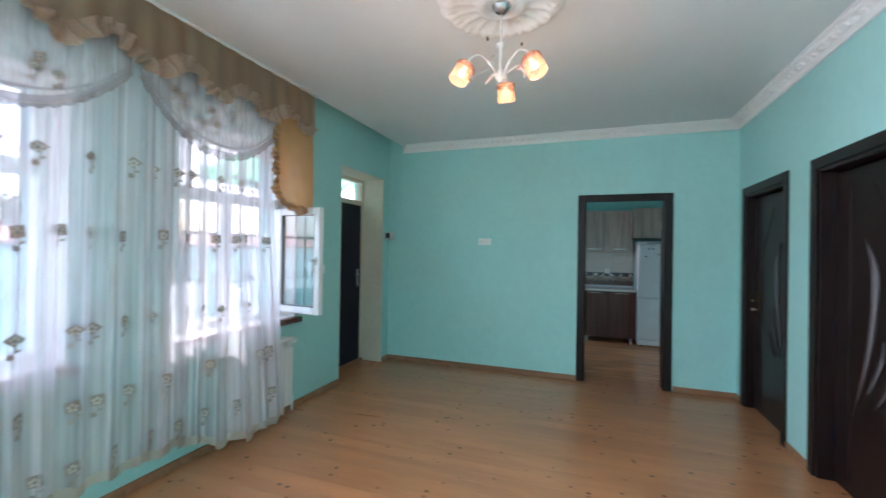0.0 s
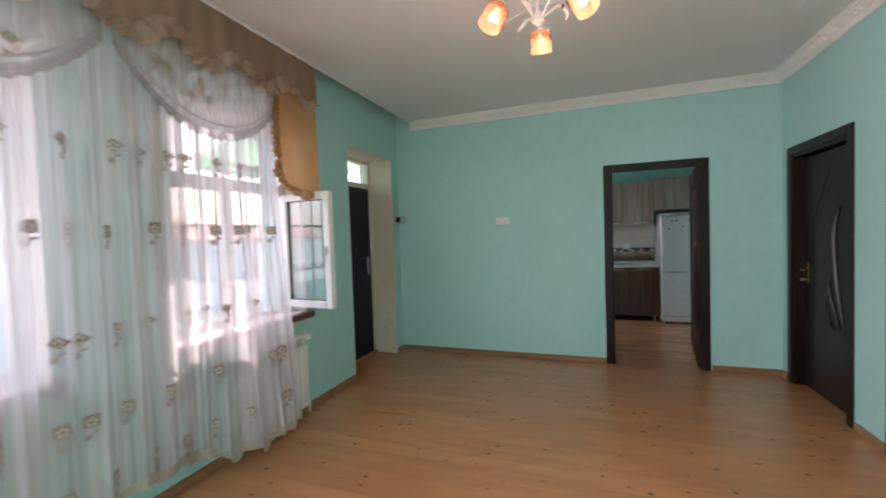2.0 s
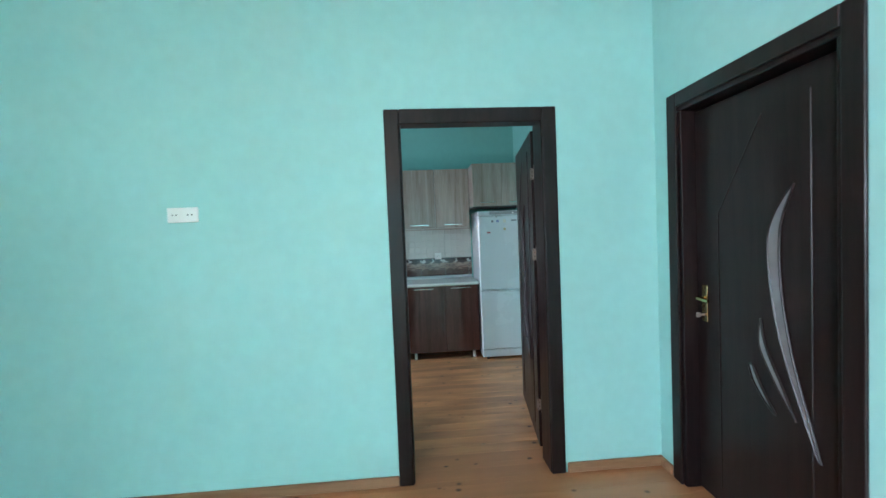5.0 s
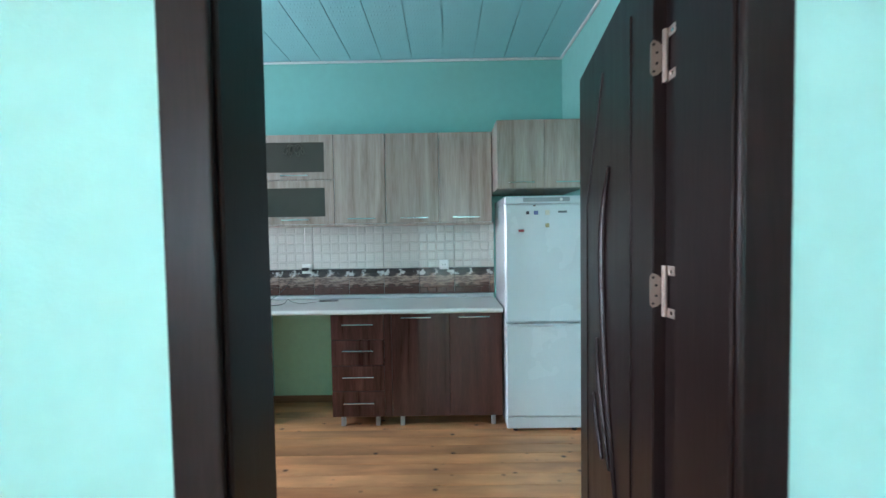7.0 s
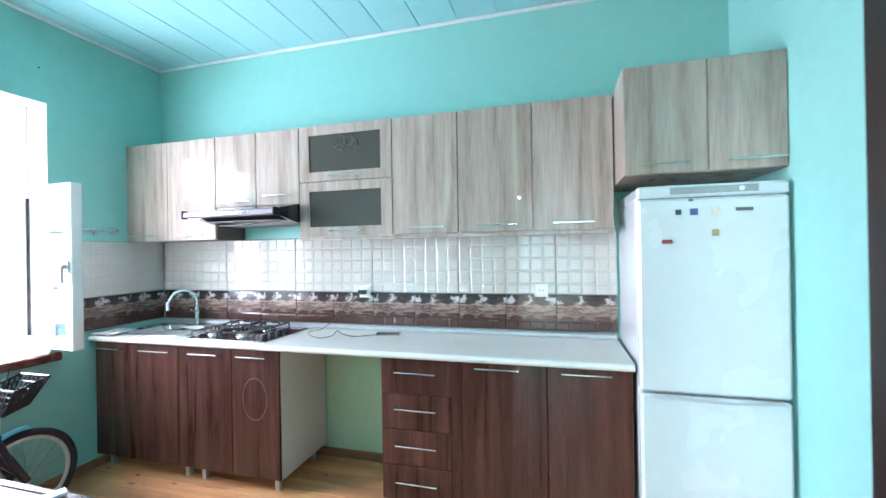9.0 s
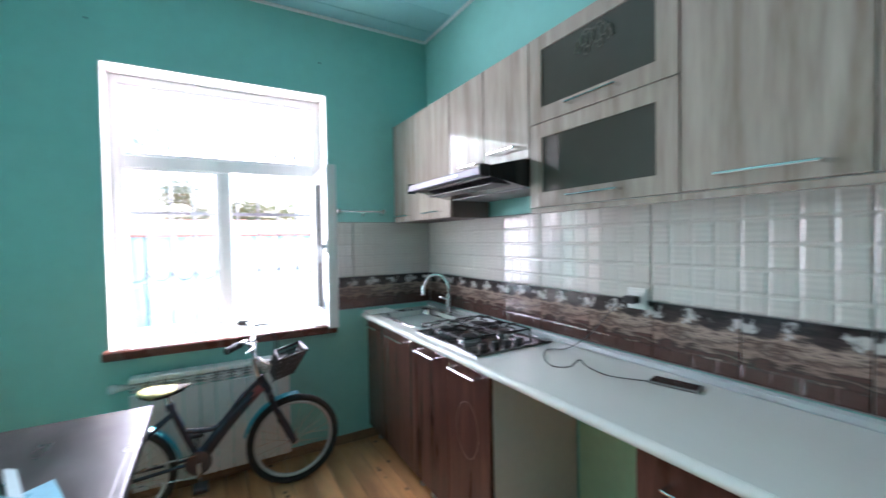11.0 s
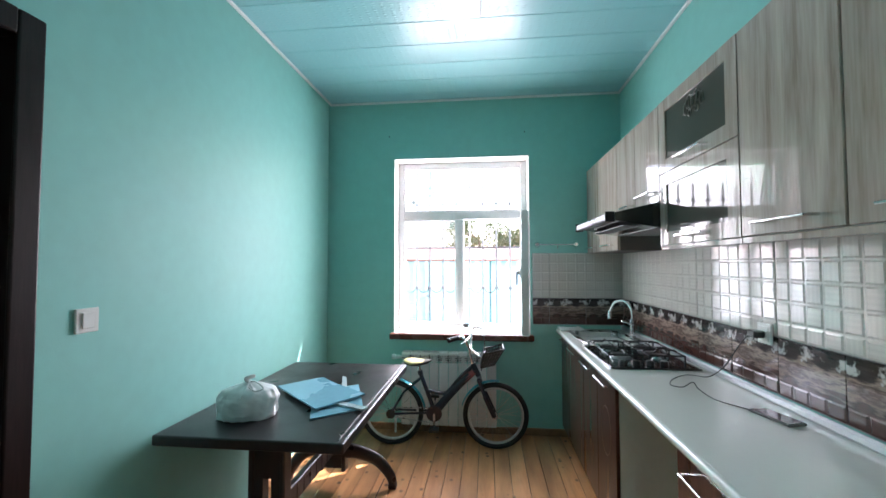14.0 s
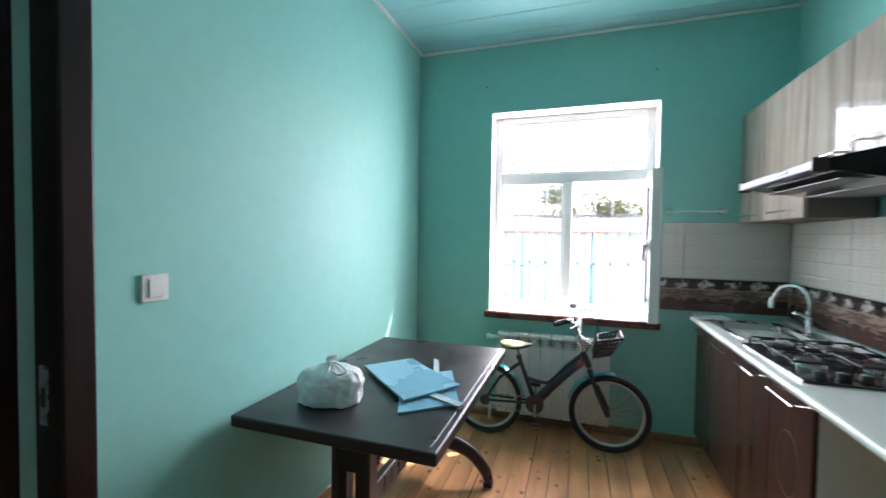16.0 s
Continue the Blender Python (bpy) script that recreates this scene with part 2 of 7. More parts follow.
WALNUT = wood_mat("dark_walnut_gloss_laminate", [(0.25, (0.035, 0.013, 0.010)), (0.55, (0.085, 0.034, 0.026)), (0.8, (0.13, 0.058, 0.044))], 2, 0.30, coat=0.8, grain=14, random_tone=0.08, coat_rough=0.02, spec=0.1, coat_ior=1.4)
CARCASS = mat("white_cabinet_board", (0.72, 0.72, 0.70), 0.4, vary=0.04)
WORKTOP = mat("white_laminate_worktop", (0.745, 0.76, 0.715), 0.25, vary=0.015, scale=14, coat=0.2, rough_vary=0.02)
ALU = mat("aluminium_strip", (0.56, 0.58, 0.60), 0.46, metal=0.7, vary=0.05)
FRIDGE_WHITE = mat("white_fridge_enamel", (0.66, 0.71, 0.73), 0.25, vary=0.02, coat=0.4)
TILE_CREAM = mat("cream_glazed_tile", (0.60, 0.565, 0.52), 0.10, vary=0.07, scale=18, stretch=(1, 1, 5), rough_vary=0.05, random_tone=0.03)


def weave_tile(m):
    """Fine combed lines on the glaze, turned by a quarter from one square to the next."""
    n, l = m.node_tree.nodes, m.node_tree.links
    p = n["Principled BSDF"]
    tc, sp = n.new("ShaderNodeTexCoord"), n.new("ShaderNodeSeparateXYZ")
    l.new(tc.outputs["Object"], sp.inputs[0])

    def op(kind, a, b=None, c=None):
        q = n.new("ShaderNodeMath")
        q.operation = kind
        for k, v in enumerate((a, b, c)):
            if v is None:
                continue
            if isinstance(v, (int, float)):
                q.inputs[k].default_value = v
            else:
                l.new(v, q.inputs[k])
        return q.outputs[0]
    cell_x = op("FLOOR", op("DIVIDE", sp.outputs["X"], 0.075))
    cell_z = op("FLOOR", op("DIVIDE", op("SUBTRACT", sp.outputs["Z"], 0.062), 0.079))
    odd = op("FLOORED_MODULO", op("ADD", cell_x, cell_z), 2.0)
    lines_x = op("SINE", op("MULTIPLY", sp.outputs["X"], 330.0))
    lines_z = op("SINE", op("MULTIPLY", sp.outputs["Z"], 330.0))
    comb = op("ADD", op("MULTIPLY", lines_x, odd), op("MULTIPLY", lines_z, op("SUBTRACT", 1.0, odd)))
    tone = op("MULTIPLY_ADD", comb, 0.045, 1.0)
    old = p.inputs["Base Color"].links[0].from_socket
    vm = n.new("ShaderNodeVectorMath")
    vm.operation = "SCALE"
    l.new(old, vm.inputs[0])
    l.new(tone, vm.inputs["Scale"])
    l.new(vm.outputs[0], p.inputs["Base Color"])


weave_tile(TILE_CREAM)
GROUT = mat("grey_grout", (0.30, 0.29, 0.28), 0.9, vary=0.1, scale=20)
PANEL_BLUE = mat("turquoise_gloss_ceiling_panel", (0.33, 0.65, 0.69), 0.30, vary=0.02, scale=3, coat=0.35, bump=0.12, bump_scale=240, rough_vary=0.03)


def embossed(m, spacing_x, spacing_y, strength):
    """Rows of small raised dots pressed into a plastic panel."""
    n, l = m.node_tree.nodes, m.node_tree.links
    p = n["Principled BSDF"]
    tc, mp, vo, b = n.new("ShaderNodeTexCoord"), n.new("ShaderNodeMapping"), n.new("ShaderNodeTexVoronoi"), n.new("ShaderNodeBump")
    mp.inputs["Scale"].default_value = (1 / spacing_x, 1 / spacing_y, 0)
    vo.inputs["Scale"].default_value, vo.inputs["Randomness"].default_value = 1.0, 0.25
    l.new(tc.outputs["Object"], mp.inputs[0])
    l.new(mp.outputs[0], vo.inputs[0])
    mr = n.new("ShaderNodeMapRange")
    mr.inputs[1].default_value, mr.inputs[2].default_value = 0.0, 0.30
    mr.inputs[3].default_value, mr.inputs[4].default_value = 1.0, 0.0
    l.new(vo.outputs["Distance"], mr.inputs[0])
    b.inputs["Strength"].default_value, b.inputs["Distance"].default_value = strength, 0.004
    l.new(mr.outputs[0], b.inputs["Height"])
    old = p.inputs["Normal"].links[0].from_socket
    l.new(old, b.inputs["Normal"])
    l.new(b.outputs[0], p.inputs["Normal"])
    l.new(b.outputs[0], p.inputs["Coat Normal"])


embossed(PANEL_BLUE, 0.022, 0.050, 0.55)
GLASS = glass_mat("clear_window_glass")
IRON = mat("grey_painted_iron", (0.13, 0.13, 0.14), 0.5, vary=0.1)

# ---- building helpers ----
def part(name, bm, material, parent=None, label="", smooth=False):
    """Links a bmesh as one mesh object, under parent where one is given."""
    me = bpy.data.meshes.new(name)
    bm.normal_update()
    bm.to_mesh(me)
    bm.free()
    if smooth:
        me.shade_smooth()
        me.set_sharp_from_angle(angle=radians(40))
    me.materials.append(material)
    ob = new(name, me)
    if parent is not None:
        ob.parent = parent
    if label:
        ob["label"] = label
    return ob


def thing(name, at, label, category, group="", kind="", turn=0.0):
    ob = new(name)
    ob.empty_display_size = 0.05
    ob.matrix_world = pose(*at, 0, 0, turn)
    return tagged(ob, label, category, group, kind)


def setting(name, bm, material, label="", category="", smooth=False):
    return tagged(part(name, bm, material, None, smooth=smooth), label, category, kind="structure")


def box(bm, x0, y0, z0, x1, y1, z1, bevel=0.0, segments=1):
    x0, x1 = min(x0, x1), max(x0, x1)
    y0, y1 = min(y0, y1), max(y0, y1)
    z0, z1 = min(z0, z1), max(z0, z1)
    made = bmesh.ops.create_cube(bm, size=1)["verts"]
    for v in made:
        v.co = Vector(((x0 + x1) / 2 + v.co.x * (x1 - x0), (y0 + y1) / 2 + v.co.y * (y1 - y0), (z0 + z1) / 2 + v.co.z * (z1 - z0)))
    if bevel:
        edges = list({e for v in made for e in v.link_edges})
        bmesh.ops.bevel(bm, geom=edges, offset=bevel, segments=segments, profile=0.5, affect="EDGES")
    return bm


def boxes(*rows, bevel=0.0):
    bm = bmesh.new()
    for r in rows:
        box(bm, *r, bevel=bevel)
    return bm


def tube(bm, points, r, sides=8, closed=False, cap=True):
    """A round bar of radius r (one number, or one for each point) swept along points."""
    pts = [Vector(p) for p in points]
    n = len(pts)
    rings = []
    up = None
    for i, p in enumerate(pts):
        a = pts[(i - 1) % n] if (closed or i > 0) else p
        b = pts[(i + 1) % n] if (closed or i < n - 1) else p
        d = (b - a).normalized()
        if up is None:
            up = d.orthogonal().normalized()
        else:
            up = (up - d * up.dot(d))
            up = up.normalized() if up.length > 1e-6 else d.orthogonal().normalized()
        side = d.cross(up)
        rad = r[i] if isinstance(r, (list, tuple)) else r
        rings.append([bm.verts.new(p + (up * math.cos(k * math.tau / sides) + side * math.sin(k * math.tau / sides)) * rad) for k in range(sides)])
    for i in range(n if closed else n - 1):
        a, b = rings[i], rings[(i + 1) % n]
        for k in range(sides):
            bm.faces.new((a[k], a[(k + 1) % sides], b[(k + 1) % sides], b[k]))
    if cap and not closed:
        bm.faces.new(list(reversed(rings[0])))
        bm.faces.new(rings[-1])
    return bm


def lathe(bm, profile, m=None, sides=24):
    """Turns (radius, height) pairs round z; m places the result."""
    m = m or Matrix()
    rings = []
    for r, z in profile:
        rings.append([bm.verts.new(m @ Vector((max(r, 1e-4) * math.cos(k * math.tau / sides), max(r, 1e-4) * math.sin(k * math.tau / sides), z))) for k in range(sides)])
    for a, b in zip(rings, rings[1:]):
        for k in range(sides):
            bm.faces.new((a[k], a[(k + 1) % sides], b[(k + 1) % sides], b[k]))
    return bm


def ring(center, r, axis, n=32):
    c = Vector(center)
    u, v = ((Vector((0, 1, 0)), Vector((0, 0, 1))), (Vector((1, 0, 0)), Vector((0, 0, 1))), (Vector((1, 0, 0)), Vector((0, 1, 0))))[axis]
    return [c + (u * math.cos(k * math.tau / n) + v * math.sin(k * math.tau / n)) * r for k in range(n)]


def bezier(points, n=10):
    """A smooth line through points."""
    p = [Vector(q) for q in points]
    p = [p[0]] + p + [p[-1]]
    out = []
    for i in range(1, len(p) - 2):
        for k in range(n):
            t = k / n
            out.append(0.5 * (2 * p[i] + (p[i + 1] - p[i - 1]) * t + (2 * p[i - 1] - 5 * p[i] + 4 * p[i + 1] - p[i + 2]) * t * t + (3 * p[i] - p[i - 1] - 3 * p[i + 1] + p[i + 2]) * t ** 3))
    out.append(p[-2])
    return out


def plate(bm, outline, depth, m):
    """A flat piece: outline of (u, v) pairs, thickened by depth; m takes (u, v, w) to its place."""
    a = [bm.verts.new(m @ Vector((u, v, 0))) for u, v in outline]
    b = [bm.verts.new(m @ Vector((u, v, depth))) for u, v in outline]
    bm.faces.new(list(reversed(a)))
    bm.faces.new(b)
    for i in range(len(a)):
        j = (i + 1) % len(a)
        bm.faces.new((a[i], a[j], b[j], b[i]))
    return bm


def grid_wall(x0, y0, z0, x1, y1, z1, holes=()):
    """A solid wall block with openings cut through it; a hole is (x0, y0, z0, x1, y1, z1)."""
    lo, hi = (x0, y0, z0), (x1, y1, z1)
    cuts = []
    for a in range(3):
        vals = {lo[a], hi[a]}
        for h in holes:
            for v in (h[a], h[a + 3]):
                if lo[a] < v < hi[a]:
                    vals.add(v)
        cuts.append(sorted(vals))
    n = [len(c) - 1 for c in cuts]

    def solid(i, j, k):
        if not (0 <= i < n[0] and 0 <= j < n[1] and 0 <= k < n[2]):
            return False
        c = [(cuts[a][q] + cuts[a][q + 1]) / 2 for a, q in enumerate((i, j, k))]
        return not any(all(h[a] < c[a] < h[a + 3] for a in range(3)) for h in holes)
    bm = bmesh.new()
    seen = {}

    def vert(i, j, k):
        if (i, j, k) not in seen:
            seen[i, j, k] = bm.verts.new((cuts[0][i], cuts[1][j], cuts[2][k]))
        return seen[i, j, k]
    for i in range(n[0]):
        for j in range(n[1]):
            for k in range(n[2]):
                if not solid(i, j, k):
                    continue
                for (di, dj, dk), q in (((-1, 0, 0), ((0, 0, 0), (0, 0, 1), (0, 1, 1), (0, 1, 0))), ((1, 0, 0), ((1, 0, 0), (1, 1, 0), (1, 1, 1), (1, 0, 1))),
                                        ((0, -1, 0), ((0, 0, 0), (1, 0, 0), (1, 0, 1), (0, 0, 1))), ((0, 1, 0), ((0, 1, 0), (0, 1, 1), (1, 1, 1), (1, 1, 0))),
                                        ((0, 0, -1), ((0, 0, 0), (0, 1, 0), (1, 1, 0), (1, 0, 0))), ((0, 0, 1), ((0, 0, 1), (1, 0, 1), (1, 1, 1), (0, 1, 1)))):
                    if not solid(i + di, j + dj, k + dk):
                        bm.faces.new([vert(i + a, j + b, k + c) for a, b, c in q])
    return bm

# ---- the large structure ----
LX0, LX1 = -2.53, 1.53          # living room, window wall and door wall
LY0, LY1 = -2.25, 5.045         # living room, back and end wall
KX0, KX1 = -2.565, 1.39         # kitchen, window wall and fridge wall
KY0, KY1 = 5.325, 7.87          # kitchen, door wall and cabinet wall
TOP = 2.90                      # both ceilings
OUT = -2.98                     # outer face of the outside wall

FRONT = (OUT - 0.1, 3.885, -0.2, LX0 + 0.1, 4.865, 2.43)
WIN_A = (OUT - 0.1, 0.10, 0.83, LX0 + 0.1, 1.38, 2.38)
WIN_B = (OUT - 0.1, 1.98, 0.83, LX0 + 0.1, 3.16, 2.38)
# The third opening below is for an unseen window, added to admit fill light.
WIN_ADDED = (OUT - 0.1, -1.68, 0.83, LX0 + 0.1, -0.45, 2.38)
WIN_K = (OUT - 0.1, 5.92, 0.815, KX0 + 0.1, 7.105, 2.38)

setting("wall_west", grid_wall(OUT, LY0 - 0.2, -0.1, LX0, LY1 + 0.12, 3.2, [FRONT, WIN_A, WIN_B, WIN_ADDED]), TEAL, "turquoise painted outside wall with a row of windows", "wall")
setting("wall_west_kitchen", grid_wall(OUT, LY1 + 0.12, -0.1, KX0, KY1 + 0.2, 3.2, [WIN_K]), TEAL_K, "turquoise painted kitchen wall round the window", "wall")
wall_middle = setting("wall_middle", grid_wall(LX0, LY1, -0.1, 1.95, KY0, 3.2, [(-0.05, LY1 - 0.1, -0.2, 0.915, LY1 + 0.165, 2.125), (-0.100, LY1 + 0.165, -0.2, 0.915, KY0 + 0.1, 2.165)]), TEAL, "turquoise painted wall with the kitchen doorway", "wall")
wall_middle.data.materials.append(TEAL_K)
for poly in wall_middle.data.polygons:
    poly.material_index = 1 if poly.normal.y > 0.9 and poly.center.y > KY0 - 0.01 else 0
setting("wall_east", grid_wall(LX1, LY0, -0.1, LX1 + 0.28, LY1, 3.2, [(LX1 - 0.1, 3.972, -0.2, LX1 + 0.4, 4.845, 2.095), (LX1 - 0.1, 2.622, -0.2, LX1 + 0.4, 3.495, 2.095)]), TEAL, "turquoise painted wall with two dark doors", "wall")
setting("wall_south", grid_wall(LX0, LY0 - 0.2, -0.1, LX1 + 0.28, LY0, 3.2), TEAL, "turquoise painted wall of the living room", "wall")
setting("wall_north", grid_wall(KX0, KY1, -0.1, KX1 + 0.2, KY1 + 0.2, 3.2), TEAL_K, "turquoise painted wall above the cabinets", "wall")
setting("wall_east_kitchen", grid_wall(KX1, KY0, -0.1, KX1 + 0.2, KY1, 3.2), TEAL_K, "turquoise painted kitchen wall beside the fridge", "wall")
# the closed rooms behind the two doors
setting("wall_closing", boxes((LX1 + 0.30, 2.4, -0.1, LX1 + 0.34, 5.0, 2.4)), TEAL, "plain wall behind the closed doors", "wall")

# living room ceiling, stopping short of the window wall to leave a curtain niche
NICHE = -2.335
setting("ceiling", boxes((NICHE, LY0, TOP, LX1, LY1, TOP + 0.06), (LX0, LY0, 3.04, NICHE, LY1, 3.08), (NICHE, LY0, TOP + 0.06, NICHE + 0.02, LY1, 3.08)), CEIL, "smooth off-white living room ceiling", "ceiling")


def panel_ceiling():
    """Glossy plastic panels with narrow grooves between them."""
    bm = bmesh.new()
    w = 0.2545
    x = KX0 + 0.155 - w
    while x < KX1:
        a, b = max(x + 0.003, KX0), min(x + w - 0.003, KX1)
        box(bm, a, KY0, TOP, b, KY1, TOP + 0.012)
        x += w
    box(bm, KX0, KY0, TOP + 0.012, KX1, KY1, TOP + 0.03)
    return bm


setting("ceiling_kitchen", panel_ceiling(), PANEL_BLUE, "turquoise glossy plastic panel ceiling", "ceiling")
trim = bmesh.new()
for a, b in (((KX0, KY0), (KX1, KY0 + 0.022)), ((KX0, KY1 - 0.022), (KX1, KY1)), ((KX0, KY0 + 0.022), (KX0 + 0.022, KY1 - 0.022)), ((KX1 - 0.022, KY0 + 0.022), (KX1, KY1 - 0.022))):
    box(trim, a[0], a[1], TOP - 0.018, b[0], b[1], TOP - 0.001, bevel=0.004)
setting("trim_ceiling_kitchen", trim, PVC, "thin pale plastic trim round the ceiling", "trim")


def cornice(name, x0, y0, x1, y1, inward):
    """Stucco cornice with a swept profile and a row of leaf bosses."""
    prof = [(0.0, -0.092), (0.016, -0.092), (0.022, -0.080), (0.034, -0.060), (0.058, -0.040), (0.078, -0.028), (0.084, -0.016), (0.100, -0.012), (0.100, 0.0), (0.0, 0.0)]
    a, b, inn = Vector((x0, y0, TOP - 0.001)), Vector((x1, y1, TOP - 0.001)), Vector((*inward, 0))
    along = (b - a).normalized()
    bm = bmesh.new()
    rings = []
    for end, sign in ((a, 1), (b, -1)):
        rings.append([bm.verts.new(end + inn * u + Vector((0, 0, v)) + along * sign * (u if name != "x" else 0)) for u, v in prof])
    k = len(prof)
    for i in range(k):
        bm.faces.new((rings[0][i], rings[0][(i + 1) % k], rings[1][(i + 1) % k], rings[1][i]))
    bm.faces.new(rings[0])
    bm.faces.new(list(reversed(rings[1])))
    length = (b - a).length
    step = 0.075
    for i in range(int(length / step) - 2):
        c = a + along * (0.11 + i * step) + inn * 0.050 + Vector((0, 0, -0.046))
        m = Matrix.Translation(c) @ Matrix((along, inn, Vector((0, 0, 1)))).transposed().to_4x4() @ pose(0, 0, 0, 40, 0, 18 if i % 2 else -18) @ Matrix.Diagonal((0.030, 0.026, 0.010, 1))
        bmesh.ops.create_icosphere(bm, subdivisions=1, radius=1, matrix=m)
    bmesh.ops.recalc_face_normals(bm, faces=bm.faces)
    return setting(name, bm, STUCCO, "white stucco ceiling cornice with leaf relief", "cornice")


cornice("cornice_north", NICHE + 0.0, LY1, LX1, LY1, (0, -1))
cornice("cornice_east", LX1, LY1, LX1, LY0, (-1, 0))

# baseboards
bb = bmesh.new()
for r in ((LX0, LY1 - 0.018, 0, -0.06, LY1, 0.062), (0.94, LY1 - 0.018, 0, LX1, LY1, 0.062), (LX0, 4.87, 0, LX0 + 0.018, LY1 - 0.018, 0.062),
          (LX0, LY0, 0, LX0 + 0.018, 3.88, 0.062), (LX1 - 0.018, 4.925, 0, LX1, LY1 - 0.018, 0.062), (LX1 - 0.018, 3.575, 0, LX1, 3.892, 0.062), (LX1 - 0.018, LY0, 0, LX1, 2.54, 0.062)):
    box(bb, *r, bevel=0.006)
setting("baseboard", bb, PINE_BASE, "scuffed reddish brown wooden baseboard", "baseboard")
bb = bmesh.new()
for r in ((KX0, KY0, 0, -0.135, KY0 + 0.018, 0.062), (1.0, KY0, 0, KX1, KY0 + 0.018, 0.062), (KX0, KY0 + 0.018, 0, KX0 + 0.018, KY1, 0.062), (KX1 - 0.018, KY0 + 0.018, 0, KX1, KY1, 0.062), (KX0 + 0.018, KY1 - 0.018, 0, KX1 - 0.018, KY1, 0.062)):
    box(bb, *r, bevel=0.006)
setting("baseboard_kitchen", bb, PINE_BASE, "brown wooden baseboard of the kitchen", "baseboard")

floor = setting("floor", boxes((OUT, LY0 - 0.2, -0.12, LX1 + 0.28, KY1 + 0.2, -0.028)), FLOOR_BED, "varnished knotty pine plank floor", "floor")

# ---- windows and doors ----
def lining(name, hole, x_in, x_frame, material):
    """Painted reveal boards of a window opening, from the room's face to the window frame."""
    y0, y1, z0, z1 = hole[1], hole[4], hole[2], hole[5]
    e = 0.006
    bm = boxes((x_frame, y0, z0, x_in + 0.003, y0 + e, z1), (x_frame, y1 - e, z0, x_in + 0.003, y1, z1), (x_frame, y0 + e, z1 - e, x_in + 0.003, y1 - e, z1))
    return setting(name, bm, material, "white painted window reveal", "reveal")


def sash(parent, at, width, height, turn, handle_at):
    """An openable leaf: welded frame, glazing bead, pane and handle, hinged at its local origin and lying along local x."""
    s = part("sash", bmesh.new(), PVC, parent)
    s.matrix_local = pose(*at, 0, 0, turn)
    w = 0.062
    bm = s.data
    b = boxes((0, -0.03, 0, w, 0.03, height), (width - w, -0.03, 0, width, 0.03, height), (w, -0.03, 0, width - w, 0.03, w), (w, -0.03, height - w, width - w, 0.03, height), bevel=0.006)
    b.to_mesh(bm)
    b.free()
    seal = boxes((w, -0.008, w, w + 0.006, 0.008, height - w), (width - w - 0.006, -0.008, w, width - w, 0.008, height - w), (w, -0.008, w, width - w, 0.008, w + 0.006), (w, -0.008, height - w - 0.006, width - w, 0.008, height - w))
    part("gasket", seal, PLASTIC_BLACK, s)
    p = part("pane", boxes((w - 0.004, -0.003, w - 0.004, width - w + 0.004, 0.003, height - w + 0.004)), GLASS, s)
    p.visible_shadow = False
    hb = boxes((width - 0.045, handle_at * 0.03, height * 0.46, width - 0.017, handle_at * 0.04, height * 0.54), (width - 0.037, handle_at * 0.04, height * 0.485, width - 0.025, handle_at * 0.062, height * 0.515), bevel=0.003)
    box(hb, width - 0.042, handle_at * 0.055, height * 0.40, width - 0.020, handle_at * 0.072, height * 0.51, bevel=0.004)
    part("handle", hb, PVC_GREY, s)
    return s


def window(name, hole, x_in, label, open_turn):
    """Three-light plastic window: a fixed top light, a fixed light and a leaf that opens inwards."""
    y0, y1, z0, z1 = hole[1], hole[4], hole[2] + 0.03, hole[5] - 0.006
    y0, y1 = y0 + 0.006, y1 - 0.006
    xf, xb = x_in - 0.165, x_in - 0.235
    win = thing(name, (xf, y0, z0), label, "window", kind="structure")
    W, H = y1 - y0, z1 - z0
    mid, t0, t1 = W * 0.487, H * 0.655, H * 0.705
    f = 0.052
    d = xb - xf
    fr = boxes((d, 0, 0, 0, f, H), (d, W - f, 0, 0, W, H), (d, f, 0, 0, W - f, f), (d, f, H - f, 0, W - f, H), (d, f, t0, 0, W - f, t1), (d, mid - 0.034, f, 0, mid + 0.034, t0), bevel=0.007)
    part("window_frame", fr, PVC, win)
    for y_a, y_b, z_a, z_b in ((f, W - f, t1, H - f), (f, mid - 0.034, f, t0)):
        p = part("pane", boxes((d * 0.5 - 0.003, y_a, z_a, d * 0.5 + 0.003, y_b, z_b)), GLASS, win)
        p.visible_shadow = False
        e = 0.012
        part("glazing_bead", boxes((d * 0.5, y_a, z_a, -0.004, y_a + e, z_b), (d * 0.5, y_b - e, z_a, -0.004, y_b, z_b), (d * 0.5, y_a + e, z_a, -0.004, y_b - e, z_a + e), (d * 0.5, y_a + e, z_b - e, -0.004, y_b - e, z_b), bevel=0.002), PVC, win)
    sash(win, (-0.01, W - f + 0.022, f - 0.012), W - f - mid - 0.016, t0 - f + 0.022, open_turn, -1)
    hg = bmesh.new()
    for z in (f + 0.10, t0 - 0.12):
        tube(hg, [(0.006, W - f + 0.006, z), (0.006, W - f + 0.006, z + 0.07)], 0.010)
    part("hinge", hg, PVC, win, smooth=True)
    sill = boxes((-0.004, -0.005, -0.034, 0.235, W + 0.005, -0.004), bevel=0.006)
    part("window_sill", sill, WHITE_REVEAL, win)
    nose = boxes((0.165, -0.03, -0.054, 0.238, W + 0.03, -0.003), bevel=0.008)
    part("sill_nosing", nose, SILL_BROWN, win, "dark brown nosing of the sill")
    return win


